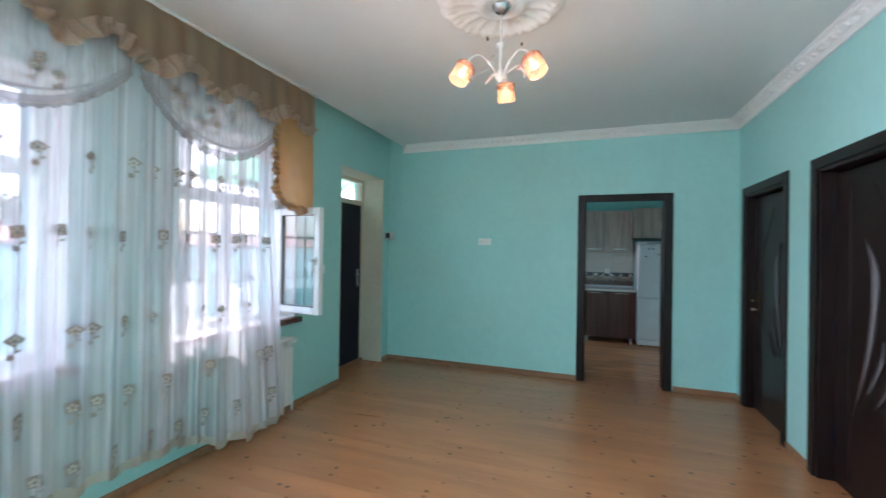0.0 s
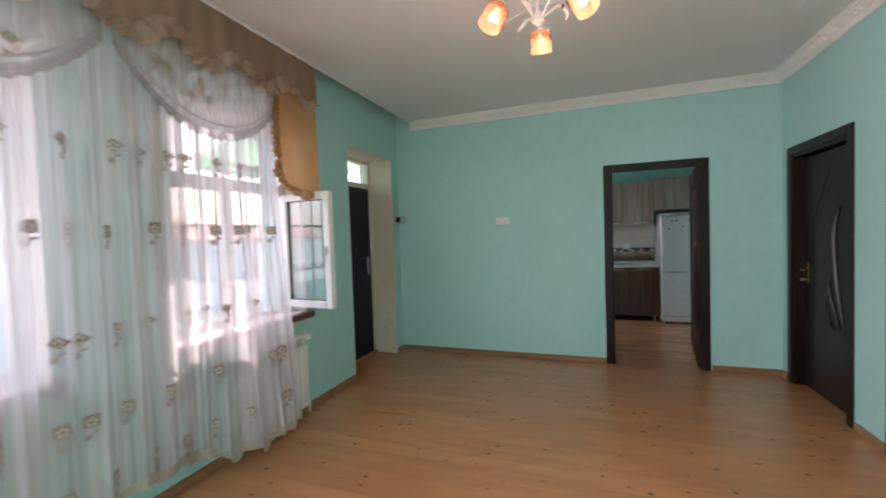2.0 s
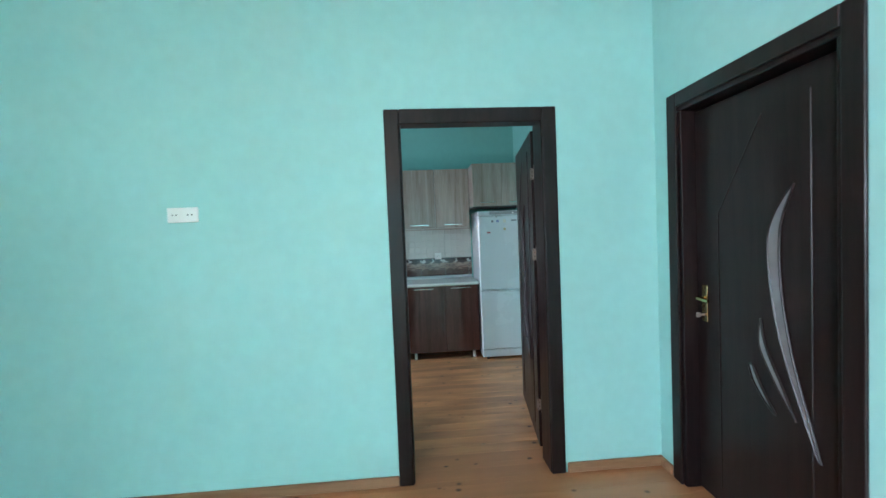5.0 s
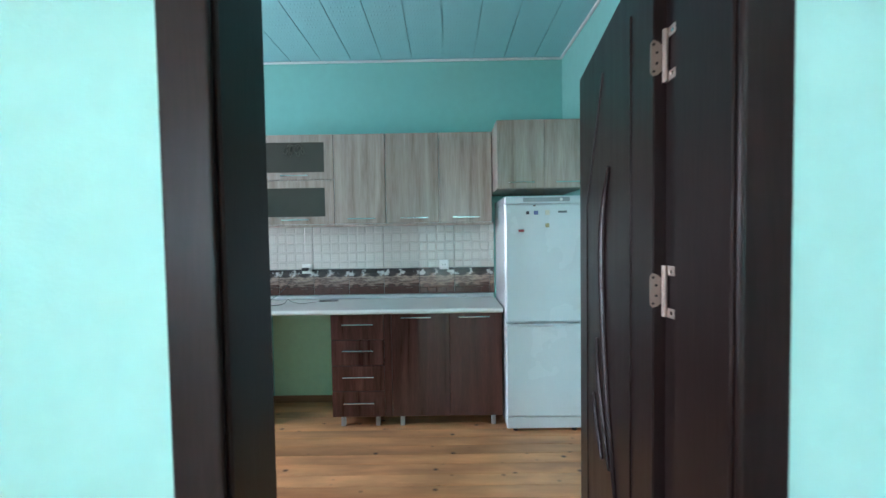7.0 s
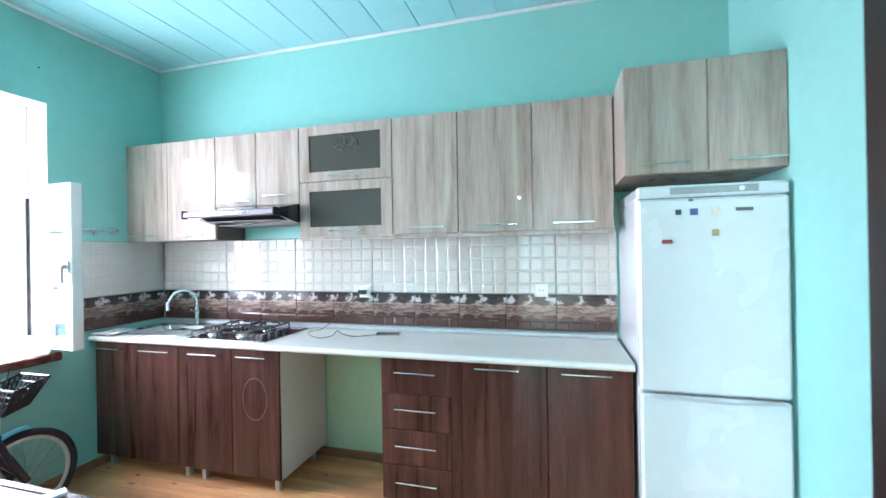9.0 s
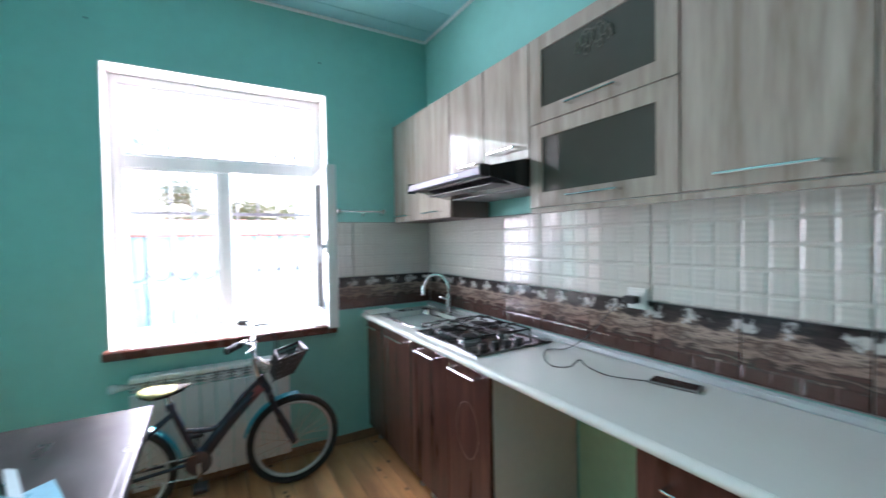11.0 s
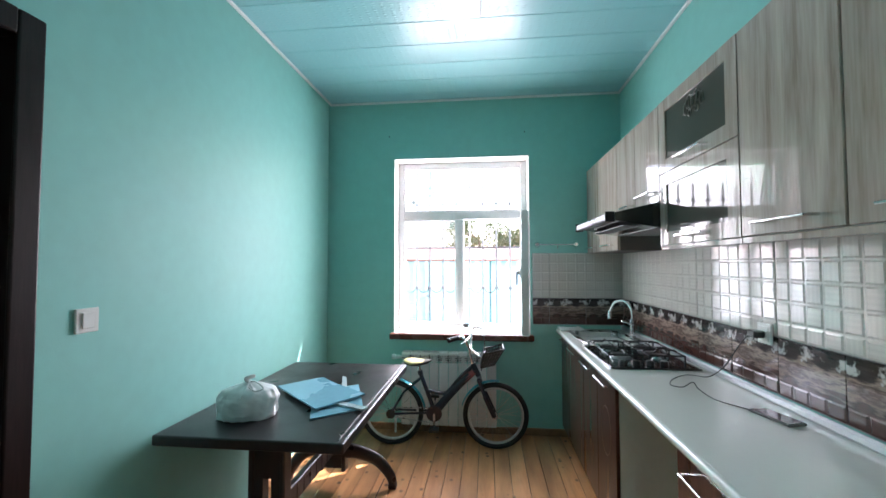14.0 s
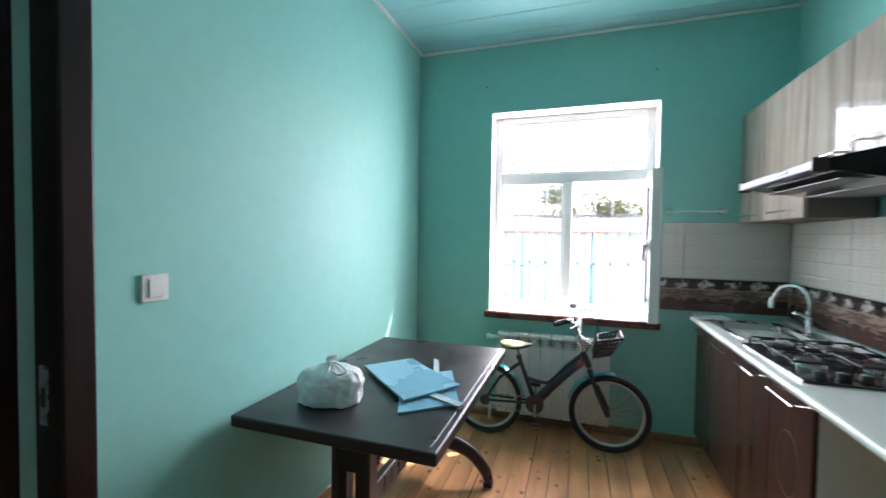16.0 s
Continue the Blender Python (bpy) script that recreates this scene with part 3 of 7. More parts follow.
def grille(name, hole, x, label):
    """Forged window bars outside: uprights with balls, cross rails and a row of scrolls."""
    y0, y1, z0, z1 = hole[1] + 0.02, hole[4] - 0.02, hole[2] + 0.02, hole[5] - 0.02
    g = thing(name, (x, y0, z0), label, "window grille")
    W, H = y1 - y0, z1 - z0
    n = 9
    for i in range(n + 1):
        y = W * i / n
        part("bar", tube(bmesh.new(), [(0, y, 0), (0, y, H)], 0.0085, 6), IRON, g)
    for z in (0.0, H * 0.50, H):
        part("rail", boxes((-0.004, 0, z - 0.010, 0.004, W, z + 0.010)), IRON, g)
    for i in range(n + 1):
        for z in (H * 0.25, H * 0.775):
            ball = bmesh.new()
            bmesh.ops.create_icosphere(ball, subdivisions=2, radius=0.021, matrix=Matrix.Translation((0, W * i / n, z)))
            part("ball_ornament", ball, IRON, g, smooth=True)
    for i in range(n):
        yc = W * (i + 0.5) / n
        sc = bmesh.new()
        tube(sc, [(0.0, yc + 0.046 * math.cos(a), H * 0.25 - 0.012 + 0.034 * math.sin(a)) for a in [math.pi * (1 + k / 12) for k in range(13)]], 0.006, 5)
        part("scroll", sc, IRON, g, smooth=True)
    return g


window("window_1", WIN_K, KX0, "white plastic kitchen window with one leaf open", -4)
window("window_2", WIN_B, LX0, "white plastic living room window with an open leaf", -6)
window("window_3", WIN_A, LX0, "white plastic window behind a sheer curtain", 90)
# Unseen window added in the row, only to carry the fill light.
window("window_added", WIN_ADDED, LX0, "unseen white plastic window added to light the living room", 90)
lining("reveal_kitchen", WIN_K, KX0, KX0 - 0.235, WHITE_REVEAL)
lining("reveal_far", WIN_B, LX0, LX0 - 0.235, WHITE_REVEAL)
lining("reveal_added", WIN_ADDED, LX0, LX0 - 0.235, WHITE_REVEAL)
lining("reveal_near", WIN_A, LX0, LX0 - 0.235, WHITE_REVEAL)
for nm, h in (("window_grille", WIN_K), ("window_grille", WIN_B), ("window_grille", WIN_A)):
    grille(nm, h, OUT + 0.06, "grey painted iron window grille with ball ornaments")


def rounded(r):
    """An architrave board with well rounded arrises."""
    return box(bmesh.new(), *r, bevel=0.0072, segments=3)


def door_frame(name, label, axis_x, at, a0, a1, depth, back=True):
    """Dark veneered lining with architraves on the room's side (and on the far side), round an opening a0..a1 in local x; local y is into the wall."""
    d = thing(name, at, label, "door", kind="structure", turn=0 if axis_x else -90)
    h = 2.095
    w = 0.078
    t = 0.034
    part("jamb", boxes((a0, 0.0, 0, a0 + t, depth, h - t), bevel=0.003), WENGE, d)
    part("jamb", boxes((a1 - t, 0.0, 0, a1, depth, h - t), bevel=0.003), WENGE, d)
    part("lintel", boxes((a0, 0.0, h - t, a1, depth, h), bevel=0.003), WENGE, d)
    for y0, y1 in ((-0.016, -0.0005), (depth + 0.0005, depth + 0.016))[: 2 if back else 1]:
        o = 0.068
        part("architrave", rounded((a0 - o, y0, 0, a0 - o + w, y1, h + o)), WENGE, d)
        part("architrave", rounded((a1 + o - w, y0, 0, a1 + o, y1, h + o)), WENGE, d)
        part("architrave", rounded((a0 - o + w, y0, h + o - w, a1 + o - w, y1, h + o)), WENGE, d)
    return d


def swoosh(u, points, widths, n=8):
    """The outline of a curved blade in (u, v), from its centre line and half widths."""
    c = bezier([(a, b, 0) for a, b in points], n)
    m = len(c)
    left, right = [], []
    for i, p in enumerate(c):
        d = (c[min(i + 1, m - 1)] - c[max(i - 1, 0)]).normalized()
        f = i / (m - 1) * (len(widths) - 1)
        k = min(int(f), len(widths) - 2)
        w = widths[k] + (widths[k + 1] - widths[k]) * (f - k)
        left.append((u * (p.x - d.y * w), p.y + d.x * w))
        right.append((u * (p.x + d.y * w), p.y - d.x * w))
    return left + list(reversed(right))


def door_leaf(parent, width, flip, m, handle=True, shift=0.0):
    """A veneered leaf with grooves and a carved spray of three blades with glass; local x from the hinge, local y is its thickness."""
    leaf = part("leaf", boxes((0, 0, 0.008, width, 0.040, 2.048), bevel=0.003), WENGE, parent)
    leaf.matrix_local = m
    u = 1 if flip else -1
    off = 0 if flip else width
    blades = ((((0.52, 1.60), (0.425, 1.38), (0.47, 0.96), (0.62, 0.51)), (0.002, 0.030, 0.022, 0.003)),
              (((0.355, 1.02), (0.365, 0.90), (0.44, 0.76), (0.52, 0.63)), (0.002, 0.017, 0.014, 0.002)),
              (((0.30, 0.80), (0.325, 0.74), (0.375, 0.67), (0.425, 0.62)), (0.010, 0.014, 0.010, 0.002)))
    for side in (-1, 1):
        y = -0.0005 if side < 0 else 0.0405
        for line, wd in blades:
            o = [(off + u * shift + a, b) for a, b in swoosh(u, line, wd)]
            bm = bmesh.new()
            mm = Matrix(((1, 0, 0, 0), (0, 0, side, y), (0, 1, 0, 0), (0, 0, 0, 1)))
            plate(bm, o, 0.004, mm)
            bmesh.ops.recalc_face_normals(bm, faces=bm.faces)
            part("glass_inlay", bm, DOOR_GLASS, leaf, "smoky glass blade")
            rim = bmesh.new()
            tube(rim, [(a, y + side * 0.003, b) for a, b in o], 0.0055, 6, closed=True)
            part("moulding", rim, WENGE, leaf, smooth=True)
        groove = bmesh.new()
        for path in ([(0.16, 0.10), (0.16, 1.50), (0.42, 1.92)], [(width - 0.16, 0.10), (width - 0.16, 1.95)]):
            tube(groove, [(off + u * a, y, b) for a, b in path], 0.004, 6)
        part("moulding", groove, WENGE, leaf, smooth=True)
    if handle:
        for side in (-1, 1):
            y = 0.0 if side < 0 else 0.04
            hx = width - 0.06
            pl = boxes((hx - 0.021, y, 0.935, hx + 0.021, y + side * 0.006, 1.130), bevel=0.002)
            h = part("handle_plate", pl, BRASS, leaf, "brushed brass lock plate")
            lv = tube(bmesh.new(), bezier([(hx, y + side * 0.004, 1.062), (hx, y + side * 0.045, 1.062), (hx - 0.02, y + side * 0.052, 1.062), (hx - 0.085, y + side * 0.05, 1.057)], 6), 0.0085, 8)
            part("lever", lv, BRASS, h, smooth=True)
            part("keyhole", boxes((hx - 0.004, y + side * 0.006, 0.96, hx + 0.004, y + side * 0.0075, 0.985)), DARK_SLOT, h)
            if side > 0:
                part("key", boxes((hx - 0.002, y + side * 0.005, 0.968, hx + 0.002, y + side * 0.030, 0.978), (hx - 0.0025, y + side * 0.030, 0.960, hx + 0.0025, y + side * 0.052, 0.986), bevel=0.001), DULL_STEEL, h)
    return leaf


DULL_STEEL = mat("dull_hinge_steel", (0.42, 0.34, 0.29), 0.42, metal=0.7, vary=0.15, scale=40)
DOOR_GLASS = mat("smoky_door_glass", (0.20, 0.19, 0.20), 0.12, vary=0.05, coat=0.5)

kitchen_door = thing("door_1", (0, LY1, 0), "dark wenge kitchen door standing wide open", "door", kind="structure")
DEP = KY0 - LY1
for x0, x1, y0, y1 in ((-0.0495, 0.030, 0.0015, 0.168), (0.842, 0.9145, 0.0015, 0.165), (-0.100, -0.082, 0.168, DEP), (0.886, 0.915, 0.165, DEP)):
    part("jamb", boxes((x0, y0, 0, x1, y1, 2.10 if y0 < 0.1 else 2.135), bevel=0.003), WENGE, kitchen_door)
part("lintel", boxes((-0.0495, 0.0015, 2.10, 0.915, 0.165, 2.125), (-0.100, 0.165, 2.135, 0.915, DEP, 2.165), bevel=0.003), WENGE, kitchen_door)
for y0, y1, xa, xb, w, top in ((-0.016, -0.0005, -0.060, 0.928, 0.084, 2.165), (DEP + 0.0005, DEP + 0.014, -0.155, 0.995, 0.080, 2.215)):
    part("architrave", rounded((xa, y0, 0, xa + w, y1, top)), WENGE, kitchen_door)
    part("architrave", rounded((xb - w, y0, 0, xb, y1, top)), WENGE, kitchen_door)
    part("architrave", rounded((xa + w, y0, top - w, xb - w, y1, top)), WENGE, kitchen_door)
HX, HY = 0.884, DEP + 0.003
door_leaf(kitchen_door, 0.88, False, pose(HX + 0.018, HY, 0, 0, 0, 82) @ Matrix.Diagonal((1, 1, 1.025, 1)), handle=False, shift=-0.02)
for z in (0.24, 1.238, 1.763):
    h = part("hinge", grid_wall(0.8825, DEP - 0.078, z, 0.8856, DEP - 0.016, z + 0.116, [(0.8, DEP - 0.064, z + 0.021, 0.9, DEP - 0.010, z + 0.095)]), DULL_STEEL, kitchen_door, "bare steel butterfly hinge")
    part("hinge_pin", tube(bmesh.new(), [(0.880, DEP - 0.010, z), (0.880, DEP - 0.010, z + 0.116)], 0.0065, 10), DULL_STEEL, h, smooth=True)
    flap = plate(bmesh.new(), [(0.878, 0.030), (0.870, 0.022), (0.858, 0.018), (0.852, 0.026), (0.852, 0.090), (0.858, 0.098), (0.870, 0.094), (0.878, 0.086)], 0.0022, Matrix(((1, 0, 0, 0), (0, 0, 1, DEP + 0.0004), (0, 1, 0, z), (0, 0, 0, 1))))
    bmesh.ops.recalc_face_normals(flap, faces=flap.faces)
    part("hinge_flap", flap, DULL_STEEL, h)
    for x, a in ((0.859, 0.028), (0.866, 0.046), (0.866, 0.070), (0.859, 0.088)):
        part("screw", tube(bmesh.new(), [(x, DEP - 0.0010, z + a), (x, DEP + 0.0006, z + a)], 0.0032, 8), DARK_SLOT, h)
    for y, a in ((-0.066, 0.012), (-0.066, 0.104), (-0.034, 0.012), (-0.034, 0.104)):
        part("screw", tube(bmesh.new(), [(0.8815, DEP + y, z + a), (0.883, DEP + y, z + a)], 0.0042, 8), CHROME, h)
part("strike_plate", boxes((-0.0825, 0.190, 0.90, -0.0795, 0.225, 1.06), bevel=0.001), STEEL, kitchen_door, "steel strike plate")
part("strike_slot", boxes((-0.0798, 0.198, 0.95, -0.0788, 0.216, 1.00)), DARK_SLOT, kitchen_door)

for nm, y_far, lab in (("door_2", 4.845, "closed dark wenge door with carved blade inlays"), ("door_3", 3.495, "closed dark wenge door with a long carved blade")):
    d = door_frame(nm, lab, False, (LX1, y_far, 0), 0.0, 0.873, 0.28, back=False)
    if nm == "door_2":
        door_leaf(d, 0.80, False, pose(0.838, 0.115, 0, 0, 0, 180), handle=True, shift=0.05)
    else:
        door_leaf(d, 0.80, False, pose(0.036, 0.09, 0), handle=True, shift=-0.03)
        for z in (0.26, 0.98, 1.80):
            part("hinge", tube(bmesh.new(), [(0.036, 0.082, z), (0.036, 0.082, z + 0.09)], 0.006), DOOR_STEEL, d, "small dark hinge", smooth=True)

# front door: deep reveal, steel leaf, fanlight
fd = thing("door_4", (OUT + 0.10, 3.885, 0), "dark navy steel front door under a glazed fanlight", "door", kind="structure")
W = 0.98
part("door_frame", boxes((-0.03, 0, 0.02, 0.05, 0.05, 2.43), (-0.03, W - 0.05, 0.02, 0.05, W, 2.43), (-0.03, 0.05, 2.08, 0.05, W - 0.05, 2.14), (-0.03, 0.05, 2.38, 0.05, W - 0.05, 2.43), bevel=0.004), CREAM_REVEAL, fd)
leaf = part("leaf", boxes((-0.01, 0.052, 0.03, 0.040, W - 0.052, 2.078), bevel=0.004), DOOR_STEEL, fd)
part("edge_strip", boxes((0.040, 0.052, 0.03, 0.046, 0.085, 2.078), (0.040, W - 0.085, 0.03, 0.046, W - 0.052, 2.078), (0.040, 0.085, 2.045, 0.046, W - 0.085, 2.078), (0.040, 0.085, 0.03, 0.046, W - 0.085, 0.063), bevel=0.002), DOOR_STEEL, leaf)
hp = part("handle_plate", boxes((0.040, W - 0.135, 1.00, 0.048, W - 0.098, 1.23), bevel=0.002), STEEL, leaf)
part("lever", tube(bmesh.new(), bezier([(0.045, W - 0.116, 1.16), (0.085, W - 0.116, 1.16), (0.092, W - 0.14, 1.16), (0.09, W - 0.23, 1.155)], 6), 0.009, 8), STEEL, hp, smooth=True)
fp = part("fanlight_pane", boxes((0.008, 0.05, 2.14, 0.014, W - 0.05, 2.38)), GLASS, fd)
fp.visible_shadow = False
bars = bmesh.new()
for k in range(5):
    a = math.pi * (0.12 + 0.19 * k)
    tube(bars, bezier([(-0.035, W / 2, 2.14), (-0.035, W / 2 + 0.22 * math.cos(a), 2.14 + 0.16 * math.sin(a)), (-0.035, W / 2 + 0.42 * math.cos(a), 2.14 + 0.235 * math.sin(a) ** 0.5)], 8), 0.005, 5)
part("fanlight_bars", bars, IRON, fd, smooth=True)
part("threshold", boxes((-0.03, 0, 0.0, 0.07, W, 0.03), bevel=0.004), PINE_BASE, fd, "worn wooden threshold")
e = 0.006
setting("reveal_front_door", boxes((OUT + 0.15, 3.885, 0.0, LX0 + 0.003, 3.885 + e, 2.43), (OUT + 0.15, 4.865 - e, 0.0, LX0 + 0.003, 4.865, 2.43), (OUT + 0.15, 3.885 + e, 2.43 - e, LX0 + 0.003, 4.865 - e, 2.43)), CREAM_REVEAL, "cream painted door reveal", "reveal")

# ---- kitchen ----
def bar_handle(parent, x0, x1, y, z, name="handle"):
    """A slim chrome bow handle on a front that faces -y."""
    bm = boxes((x0, y - 0.040, z - 0.004, x1, y - 0.032, z + 0.004), bevel=0.002)
    for x in (x0, x1 - 0.010):
        box(bm, x, y - 0.034, z - 0.004, x + 0.010, y, z + 0.004)
    return part(name, bm, CHROME, parent, "slim chrome handle")


def cabinet(name, x0, x1, y_front, z0, z1, label, fronts, front_mat, legs=0.0, group="", side=None):
    """One cabinet unit: carcass of boards, fronts with rounded edges, handles and legs. A front is (x0, z0, x1, z1, handle x0, handle x1, handle z)."""
    c = thing(name, (x0, y_front, 0), label, "cabinet", group)
    D = KY1 - 0.012 - y_front
    W = x1 - x0
    t = 0.016
    for board, r in (("side_panel", (0.001, 0.018, z0, t, D, z1)), ("side_panel", (W - t, 0.018, z0, W - 0.001, D, z1)), ("bottom_panel", (t, 0.018, z0, W - t, D, z0 + t)),
                     ("top_panel", (t, 0.018, z1 - t, W - t, D, z1)), ("back_panel", (t, D - 0.006, z0 + t, W - t, D, z1 - t))):
        part(board, boxes(r), side or CARCASS, c)
    for fx0, fz0, fx1, fz1, h0, h1, hz in fronts:
        f = part("door" if fz1 - fz0 > 0.25 else "drawer", boxes((fx0 - x0 + 0.0018, 0.0, fz0 + 0.002, fx1 - x0 - 0.0018, 0.017, fz1 - 0.002), bevel=0.0025), front_mat, c)
        if h1 > h0:
            bar_handle(f, h0 - x0, h1 - x0, 0.0, hz)
    if legs:
        for lx in (0.05, W - 0.08):
            for ly in (0.05, D - 0.09):
                part("leg", boxes((lx, ly, 0.0, lx + 0.032, ly + 0.032, legs), bevel=0.003), ALU, c, "square brushed metal leg")
    return c


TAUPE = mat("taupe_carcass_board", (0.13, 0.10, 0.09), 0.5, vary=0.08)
G1 = "kitchen wall cabinets"
G2 = "kitchen base cabinets"
YU, YB = 7.585, 7.36
ZU0, ZU1 = 1.526, 2.226
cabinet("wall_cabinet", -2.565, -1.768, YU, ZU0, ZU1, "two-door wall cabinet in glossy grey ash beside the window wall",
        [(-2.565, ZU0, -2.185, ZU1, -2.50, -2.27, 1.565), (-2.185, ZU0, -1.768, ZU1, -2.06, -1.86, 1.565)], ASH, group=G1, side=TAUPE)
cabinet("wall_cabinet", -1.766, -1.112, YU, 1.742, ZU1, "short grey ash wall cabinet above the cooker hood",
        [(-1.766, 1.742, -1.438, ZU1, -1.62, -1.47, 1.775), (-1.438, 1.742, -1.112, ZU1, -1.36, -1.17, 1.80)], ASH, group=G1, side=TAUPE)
cabinet("wall_cabinet", -0.474, -0.073, YU, ZU0, ZU1, "single-door wall cabinet in glossy grey ash", [(-0.474, ZU0, -0.073, ZU1, -0.37, -0.15, 1.565)], ASH, group=G1)
cabinet("wall_cabinet", -0.071, 0.757, YU, ZU0, ZU1, "wide two-door wall cabinet in glossy grey ash",
        [(-0.071, ZU0, 0.345, ZU1, 0.04, 0.26, 1.565), (0.345, ZU0, 0.757, ZU1, 0.45, 0.66, 1.565)], ASH, group=G1)
cabinet("wall_cabinet", 0.762, 1.388, 7.30, 1.75, 2.236, "deep grey ash cabinet above the fridge",
        [(0.762, 1.75, 1.098, 2.236, 0.84, 1.02, 1.79), (1.098, 1.75, 1.388, 2.236, 1.17, 1.37, 1.79)], ASH, group=G1, side=ASH)

# glazed unit with two lift-up doors
FROST = mat("smoked_satin_glass", (0.075, 0.074, 0.062), 0.03, vary=0.05, scale=3, rough_vary=0.0, spec=0.22)
DECAL = mat("etched_glass_motif", (0.10, 0.095, 0.07), 0.5, vary=0.2, scale=30)
gx0, gx1 = -1.110, -0.476
gu = cabinet("wall_cabinet", gx0, gx1, YU, ZU0, ZU1, "wall cabinet with two smoked glass lift-up doors", [], ASH, group=G1)
for z0, z1, hz in ((ZU0, 1.872, 1.562), (1.872, ZU1, 1.905)):
    W = gx1 - gx0
    b = 0.072
    fr = grid_wall(0.002, 0, z0 + 0.002, W - 0.002, 0.018, z1 - 0.002, [(b, -0.1, z0 + b - 0.01, W - b, 0.1, z1 - b + 0.012)])
    d = part("door", fr, ASH, gu)
    part("glass", boxes((b - 0.004, 0.006, z0 + b - 0.014, W - b + 0.004, 0.011, z1 - b + 0.016)), FROST, d, "smoked glass pane")
    bar_handle(d, W * 0.36, W * 0.70, 0.0, hz)
    if z0 > 1.8:
        mo = bmesh.new()
        cz = z1 - 0.115
        for sx in (-1, 1):
            for dx, dz, rx, rz in ((0.018, 0.0, 0.016, 0.026), (0.044, 0.008, 0.014, 0.020), (0.066, -0.010, 0.012, 0.024), (0.030, -0.036, 0.012, 0.014)):
                tube(mo, [(W * 0.52 + sx * (dx + rx * math.cos(a)), 0.0048, cz + dz + rz * math.sin(a)) for a in [k * math.tau / 14 for k in range(14)]], 0.0032, 5, closed=True)
        tube(mo, bezier([(W * 0.52 - 0.085, 0.0048, cz - 0.030), (W * 0.52 - 0.04, 0.0048, cz + 0.036), (W * 0.52, 0.0048, cz + 0.028), (W * 0.52 + 0.04, 0.0048, cz + 0.036), (W * 0.52 + 0.085, 0.0048, cz - 0.030)], 6), 0.0035, 5)
        part("etched_motif", mo, DECAL, d, "pale etched flower motif")
setting("trim_light_rail", boxes((-0.474, YU + 0.003, ZU0 - 0.022, 0.757, YU + 0.02, ZU0 - 0.001), (-1.11, YU + 0.003, ZU0 - 0.022, -0.476, YU + 0.02, ZU0 - 0.001), bevel=0.002), ASH, "ash strip under the wall cabinets", "trim")

cabinet("base_cabinet", -2.563, -1.786, YB, 0.09, 0.858, "two-door dark walnut base cabinet under the sink",
        [(-2.563, 0.09, -2.262, 0.858, -2.50, -2.31, 0.815), (-2.262, 0.09, -1.786, 0.858, -2.14, -1.90, 0.815)], WALNUT, legs=0.09, group=G2)
hob_unit = cabinet("base_cabinet", -1.784, -1.112, YB, 0.09, 0.858, "dark walnut base cabinet under the gas hob with a white side",
        [(-1.784, 0.09, -1.450, 0.858, -1.74, -1.53, 0.815), (-1.450, 0.09, -1.112, 0.858, -1.39, -1.18, 0.815)], WALNUT, legs=0.09, group=G2)
cabinet("drawer_cabinet", -0.467, -0.075, YB, 0.09, 0.872, "dark walnut cabinet with four drawers on metal legs",
        [(-0.467, a, -0.075, b, -0.376, -0.150, h) for a, b, h in ((0.665, 0.872, 0.785), (0.474, 0.665, 0.592), (0.283, 0.474, 0.398), (0.09, 0.283, 0.205))], WALNUT, legs=0.09, group=G2, side=WALNUT)
cabinet("base_cabinet", -0.020, 0.795, YB, 0.09, 0.872, "two-door dark walnut base cabinet beside the fridge",
        [(-0.020, 0.09, 0.408, 0.872, 0.055, 0.275, 0.832), (0.408, 0.09, 0.795, 0.872, 0.475, 0.70, 0.832)], WALNUT, legs=0.09, group=G2, side=WALNUT)
oval = bmesh.new()
tube(oval, [(0.50 + 0.085 * math.cos(a), -0.0006, 0.56 + 0.125 * math.sin(a)) for a in [k * math.tau / 28 for k in range(28)]], 0.0014, 5, closed=True)
part("oval_mark", oval, mat("dried_glue_mark", (0.24, 0.16, 0.14), 0.5, vary=0.3, scale=30), hob_unit, "pale oval mark of an old sticker")
setting("trim_filler", boxes((-0.074, YB + 0.002, 0.09, -0.021, YB + 0.018, 0.872)), WALNUT, "narrow walnut filler strip", "trim")

# worktop, pieced at the sink so that the bowl is open
wt = grid_wall(-2.563, 7.333, 0.860, 0.797, KY1 - 0.012, 0.895, [(-2.415, 7.425, 0.8, -1.915, 7.768, 1.0)])
worktop = tagged(part("worktop", wt, WORKTOP), "long white laminate worktop on the base cabinets", "worktop")
part("front_edge", tube(bmesh.new(), [(-2.563, 7.333, 0.8775), (0.797, 7.333, 0.8775)], 0.0172, 12), WORKTOP, worktop, smooth=True)
part("back_strip", boxes((-2.563, KY1 - 0.030, 0.8952, 0.797, KY1 - 0.0125, 0.928), bevel=0.008), ALU, worktop, "silver plastic upstand strip")
part("end_strip", boxes((0.7972, 7.320, 0.858, 0.8000, KY1 - 0.013, 0.897)), PLASTIC_BLACK, worktop)

